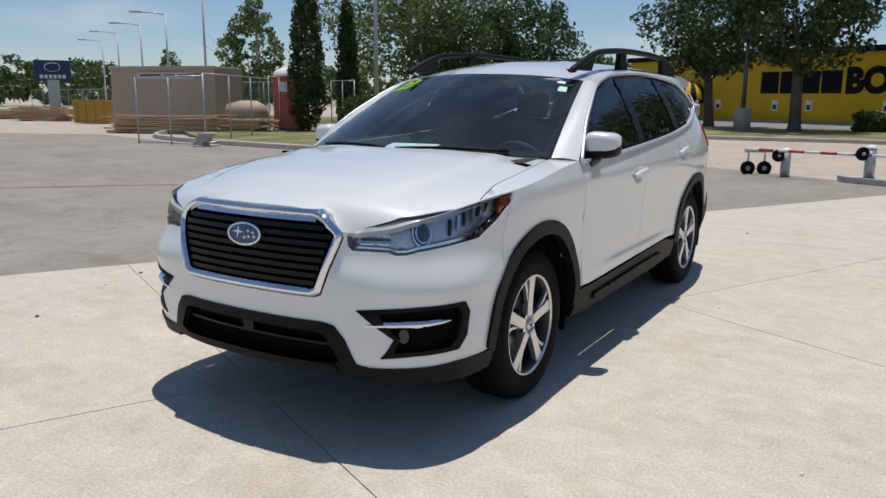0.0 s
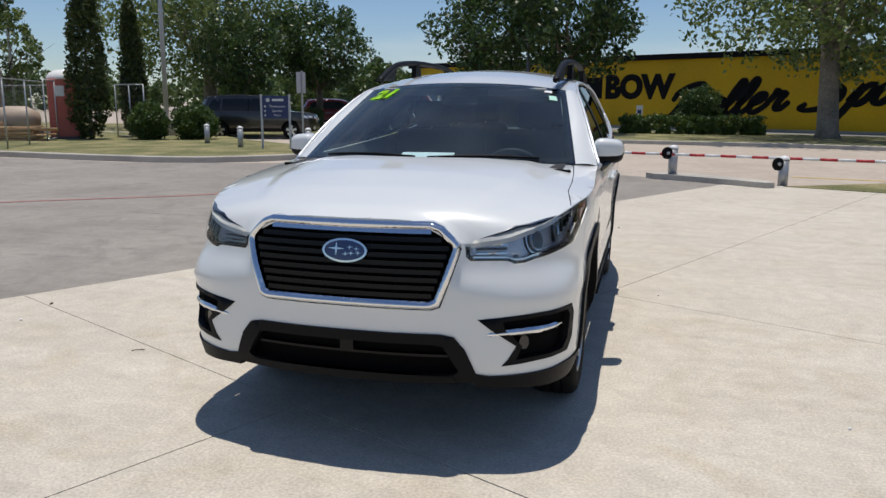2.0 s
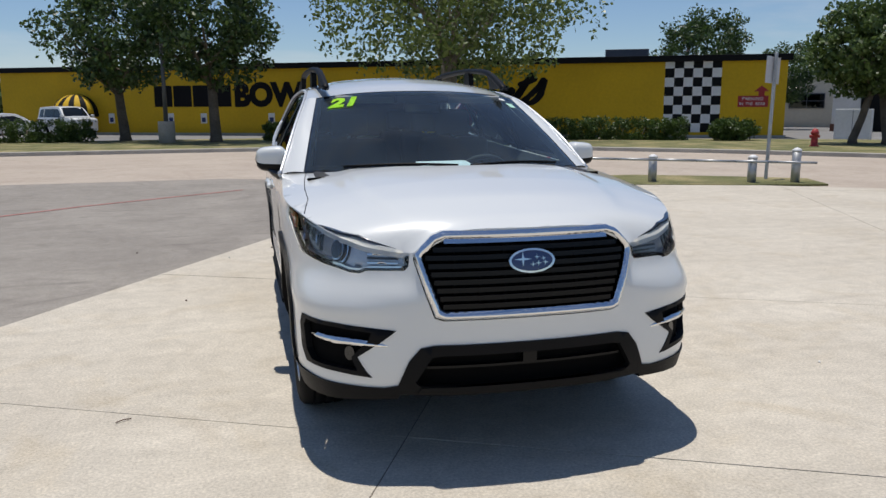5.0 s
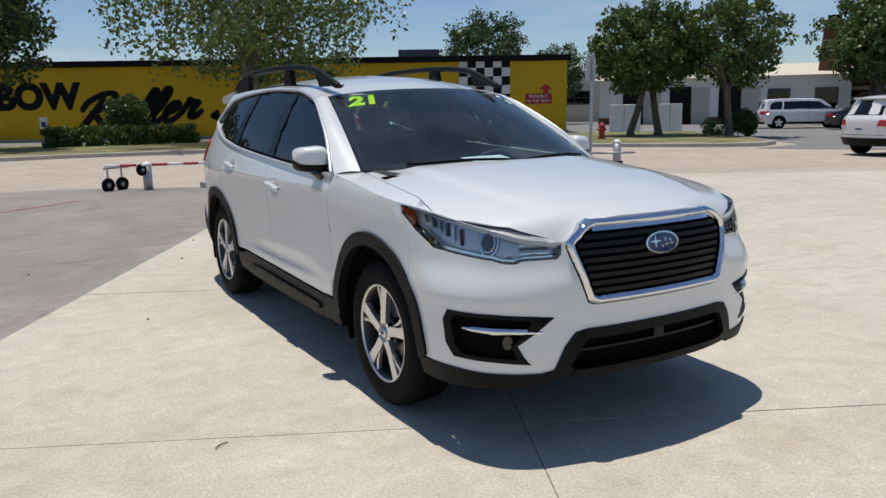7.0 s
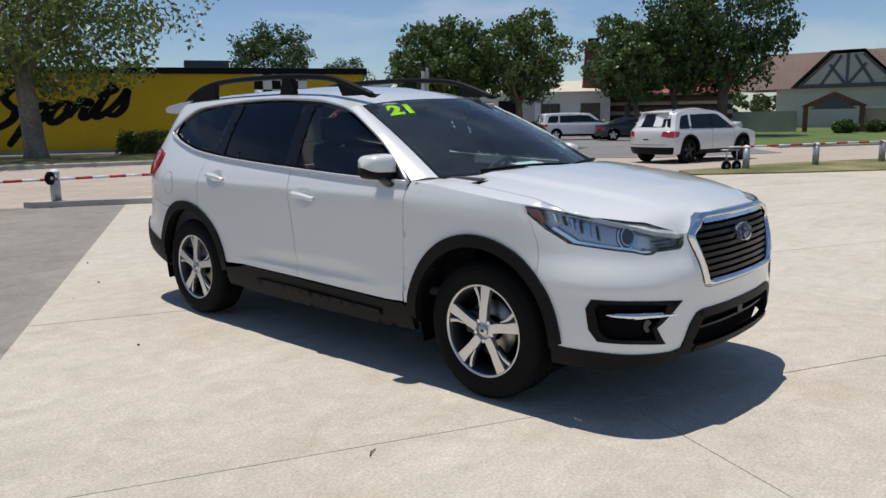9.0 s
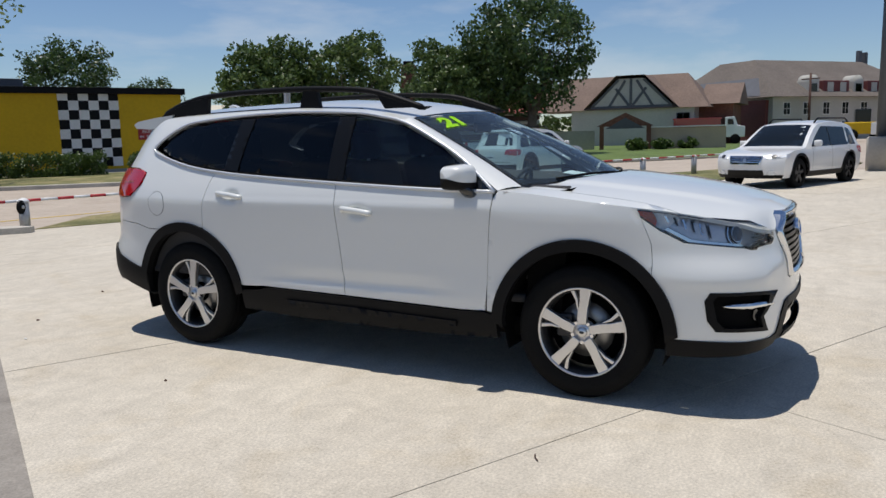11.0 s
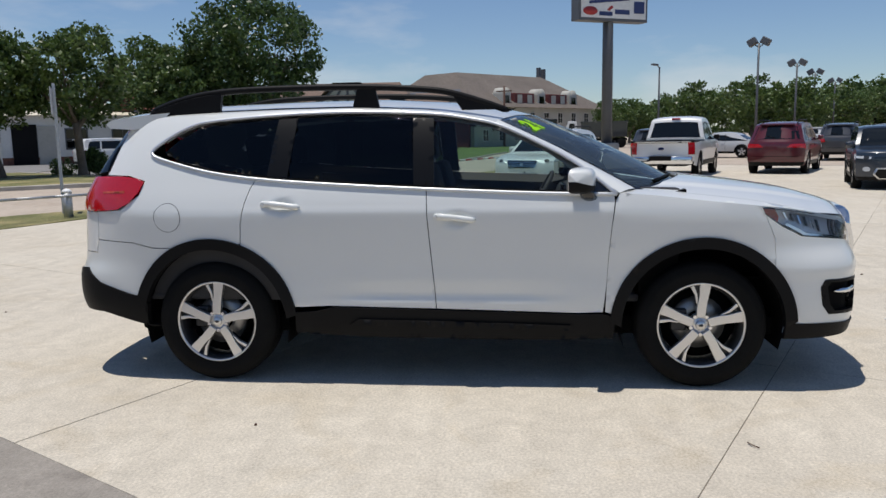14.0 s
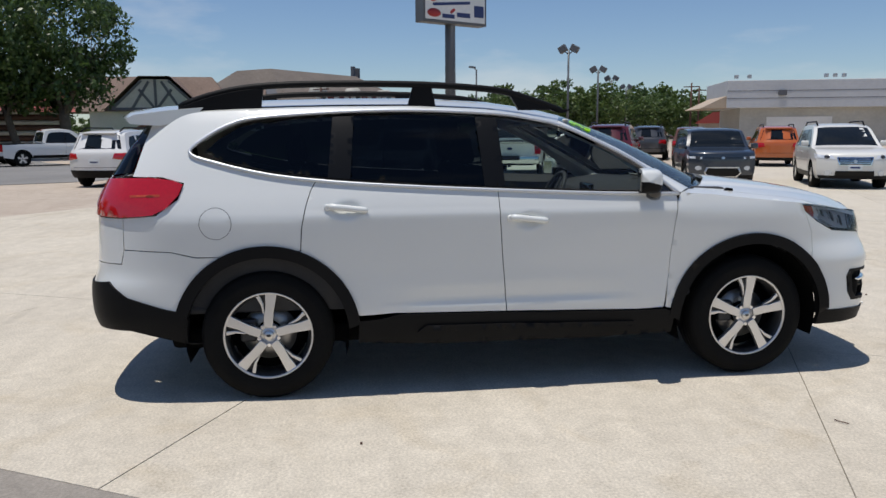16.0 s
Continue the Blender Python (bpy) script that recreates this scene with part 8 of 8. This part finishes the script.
vehicle("suv", "pearl white SUV facing the lane", "car", "suv", 4.6, 1.80, 1.70, P_PEARL, heading(14.6, -12.9, -.91, .42), rails=True, plate="front")
vehicle("suv", "black SUV parked behind a white one", "car", "suv", 4.8, 1.9, 1.80, P_BLACK, heading(20.0, -20.6, -.9, .42))
vehicle("station_wagon", "white boxy station wagon parked by the log house", "car", "boxy", 5.1, 1.93, 1.72, P_WHITE, heading(38.5, 23.4, .72, -.69), rims=M_RIM)
vehicle("sedan", "black sedan parked by the log house", "car", "sedan", 4.8, 1.8, 1.42, P_BLACK, heading(38.6, 19.3, .62, -.78))
vehicle("pickup_truck", "white extended-cab pickup truck parked by the lawn", "truck", "pickup", 5.5, 1.95, 1.85, P_WHITE, heading(36.6, 15.0, .55, -.835), wheel_r=.38, tail="post")
vehicle("suv", "black SUV parked under dark trees", "car", "suv", 4.9, 1.95, 1.80, P_BLACK, heading(-14.6, 24.2, .95, .3))
vehicle("van", "small white delivery van by the yellow building", "van", "boxy", 4.7, 1.75, 1.85, P_WHITE, heading(-11.5, 46.0, .60, -.80))
vehicle("sedan", "silver sedan among the far parked cars", "car", "sedan", 4.8, 1.85, 1.45, P_SILVER, heading(40.5, -11.6, .5, .86), group="far parked cars")
vehicle("suv", "white SUV among the far parked cars", "car", "suv", 4.7, 1.85, 1.7, P_WHITE, heading(38.0, -13.8, .9, -.44), group="far parked cars")
vehicle("suv", "grey SUV among the far parked cars", "car", "suv", 4.7, 1.85, 1.7, P_GREY, heading(34.0, -7.2, .9, -.44), group="far parked cars")
vehicle("sedan", "white sedan among the far parked cars", "car", "sedan", 4.8, 1.85, 1.45, P_WHITE, heading(66, -27.5, .5, .86), group="far parked cars")
vehicle("suv", "silver SUV among the far parked cars", "car", "suv", 4.7, 1.85, 1.7, P_SILVER, heading(60, -24.0, .9, -.44), group="far parked cars")
vehicle("suv", "red SUV far behind the hedge", "car", "suv", 4.7, 1.85, 1.7, P_MAROON, heading(-17.5, 40, .95, .3), group="far parked cars")
vehicle("sedan", "white sedan far behind the hedge", "car", "sedan", 4.8, 1.85, 1.45, P_WHITE, heading(-13.5, 42, .95, .3), group="far parked cars")
vehicle("sedan", "silver sedan far behind the shrubs", "car", "sedan", 4.8, 1.85, 1.45, P_SILVER, heading(-22.0, 36, .95, .3), group="far parked cars")
vehicle("sedan", "dark sedan far down the street", "car", "sedan", 4.8, 1.85, 1.45, P_GREY, heading(-88, 41, .9, .4), group="far parked cars")
vehicle("sedan", "white sedan far down the street", "car", "sedan", 4.8, 1.85, 1.45, P_WHITE, heading(-82, 37, .9, .4), group="far parked cars")


def tipper(name, label, m, box_mat, cab_mat):
    t = thing(name, label, "truck", m=m)
    part("chassis", box_bm(1.0, 6.6, .25, (0, 0, .85), .02), M_VOID, t)
    part("cab", prism([(-3.6, .7), (-1.7, .7), (-1.7, 2.7), (-2.6, 2.75), (-2.9, 1.9), (-3.6, 1.75)], -1.1, 1.1, "X", .05), cab_mat, t)
    part("cab_window", prism([(-2.55, 1.95), (-1.95, 1.95), (-1.95, 2.5), (-2.45, 2.5)], -1.12, 1.12, "X"), M_DARK_GLASS, t)
    part("screen", box_bm(1.9, .06, .75, (0, -2.78, 2.3), 0, rx=-18), M_DARK_GLASS, t)
    bx = part("tipper_body", box_bm(2.3, 4.6, 1.5, (0, 1.0, 1.85), .05), box_mat, t)
    for k in range(5):
        for sg in (-1, 1):
            part("rib", box_bm(.10, .12, 1.4, (sg * 1.18, -1.1 + k * 1.05, 1.85)), box_mat, bx)
    part("top_edge", box_bm(2.45, 4.75, .14, (0, 1.0, 2.6), .02), box_mat, bx)
    for y in (-2.7, 1.5, 2.7):
        for sg in (-1, 1):
            part("wheel", lathe([(0, -.14), (.42, -.14), (.5, -.10), (.5, .10), (.42, .14), (0, .14)], 22, "X"), M_RUBBER, t, m=pose(sg * 1.0, y, .5))


tipper("tipper_truck", "red tipper truck with a white cab before the hall", heading(79.0, 10.8, .12, -.99), P_RED, P_WHITE)
tipper("tipper_truck", "black tipper truck with a dark cab beside the hall", heading(76.0, -7.6, .1, .99), P_BLACK, P_WHITE)
ld = thing("loader", "yellow wheel loader beside the hall", "loader", m=heading(78.5, -3.4, .1, -.99))
part("body", box_bm(1.9, 3.4, 1.1, (0, 0, 1.3), .08), M_YELLOW, ld)
part("cab", box_bm(1.4, 1.3, 1.3, (0, .2, 2.4), .06), M_DARK_GLASS, ld)
part("bucket", prism([(-3.2, .3), (-2.3, .3), (-2.0, 1.2), (-2.4, 1.3)], -1.1, 1.1, "X", .03), M_YELLOW, ld)
for y in (-1.2, 1.2):
    for sg in (-1, 1):
        part("wheel", lathe([(0, -.2), (.5, -.2), (.62, -.1), (.62, .1), (.5, .2), (0, .2)], 22, "X"), M_RUBBER, ld, m=pose(sg * .95, y, .62))

# ---- small litter and the slabs of the concrete pad ----
for x, y, a, L in ((-1.735, -1.51, 30, .075), (2.4, -3.4, 10, .05)):
    tw = tagged(part("twig", tube([(-L / 2, 0, .006), (0, .008, .008), (L / 2, 0, .006)], .003, 5), M_LOG), "thin dry twig lying on the concrete", "twig")
    tw.matrix_basis = pose(x, y, 0, 0, 0, a)
rngd = random.Random(9)
for k in range(26):
    x, y = rngd.uniform(-3.2, 3.5), rngd.uniform(-4.6, 4.5)
    if abs(x) < 1.0 and abs(y) < 2.5:
        continue
    db = tagged(part("pebble", lathe([(0, 0), (.011, .0), (.012, .006), (.006, .011), (0, .012)], 6, "Z", False), M_LOG if k % 3 else M_WHITE), "tiny speck of grit on the concrete", "grit", "grit")
    db.matrix_basis = pose(x, y, 0, 0, 0, k * 40) @ Matrix.Diagonal((rngd.uniform(.5, 1.5), rngd.uniform(.5, 1.2), 1, 1))


def clip_half(poly, p, q):
    """The part of the polygon to the right of the line from p to q."""
    out = []
    d = q - p
    val = lambda a: d.x * (a[1] - p.y) - d.y * (a[0] - p.x)
    for i in range(len(poly)):
        a, b = poly[i], poly[(i + 1) % len(poly)]
        va, vb = val(a), val(b)
        if va <= 0:
            out.append(a)
        if (va < 0) != (vb < 0) and abs(va - vb) > 1e-9:
            t = va / (va - vb)
            out.append((a[0] + (b[0] - a[0]) * t, a[1] + (b[1] - a[1]) * t))
    return out


pad = tagged(new("pavement"), "pale sunlit concrete pad of large jointed slabs", "pavement", kind="structure")
A_DIR, B_DIR = Vector((0.9, -0.436)), Vector((0.436, 0.9))
GAP = 0.003
M_JOINT = mat("joint_filler", (0.20, 0.175, 0.14), 0.9, coarse=(2, 0.2), fine=(60, 0.2))
bed = [tuple(A_DIR * a + B_DIR * b) for a, b in ((-34, -27), (31, -27), (31, 17), (-34, 17))]
bed = clip_half(clip_half(clip_half(bed, EDGE_A, EDGE_B), Vector((2.7, 10.2)), Vector((7.1, 9.2))), Vector((7.1, 9.2)), Vector((19.0, 1.0)))
tagged(part("joint_bed", prism(bed, -.05, -.0045), M_JOINT), "dark filled joints under the slabs", "pavement", kind="structure")
for i in range(-8, 7):
    for j in range(-8, 6):
        a0, a1 = 0.49 + 4.3 * i + GAP, 0.49 + 4.3 * (i + 1) - GAP
        b0, b1 = -2.02 + 3.07 * j + GAP, -2.02 + 3.07 * (j + 1) - GAP
        poly = [tuple(A_DIR * a + B_DIR * b) for a, b in ((a0, b0), (a1, b0), (a1, b1), (a0, b1))]
        poly = clip_half(poly, EDGE_A, EDGE_B)
        poly = clip_half(poly, Vector((2.7, 10.2)), Vector((7.1, 9.2))) if len(poly) > 2 else poly
        poly = clip_half(poly, Vector((7.1, 9.2)), Vector((19.0, 1.0))) if len(poly) > 2 else poly
        if len(poly) < 3:
            continue
        part("slab", prism(poly, -.06, rngd.uniform(-.0015, .0), "Z"), M_CONC, pad)
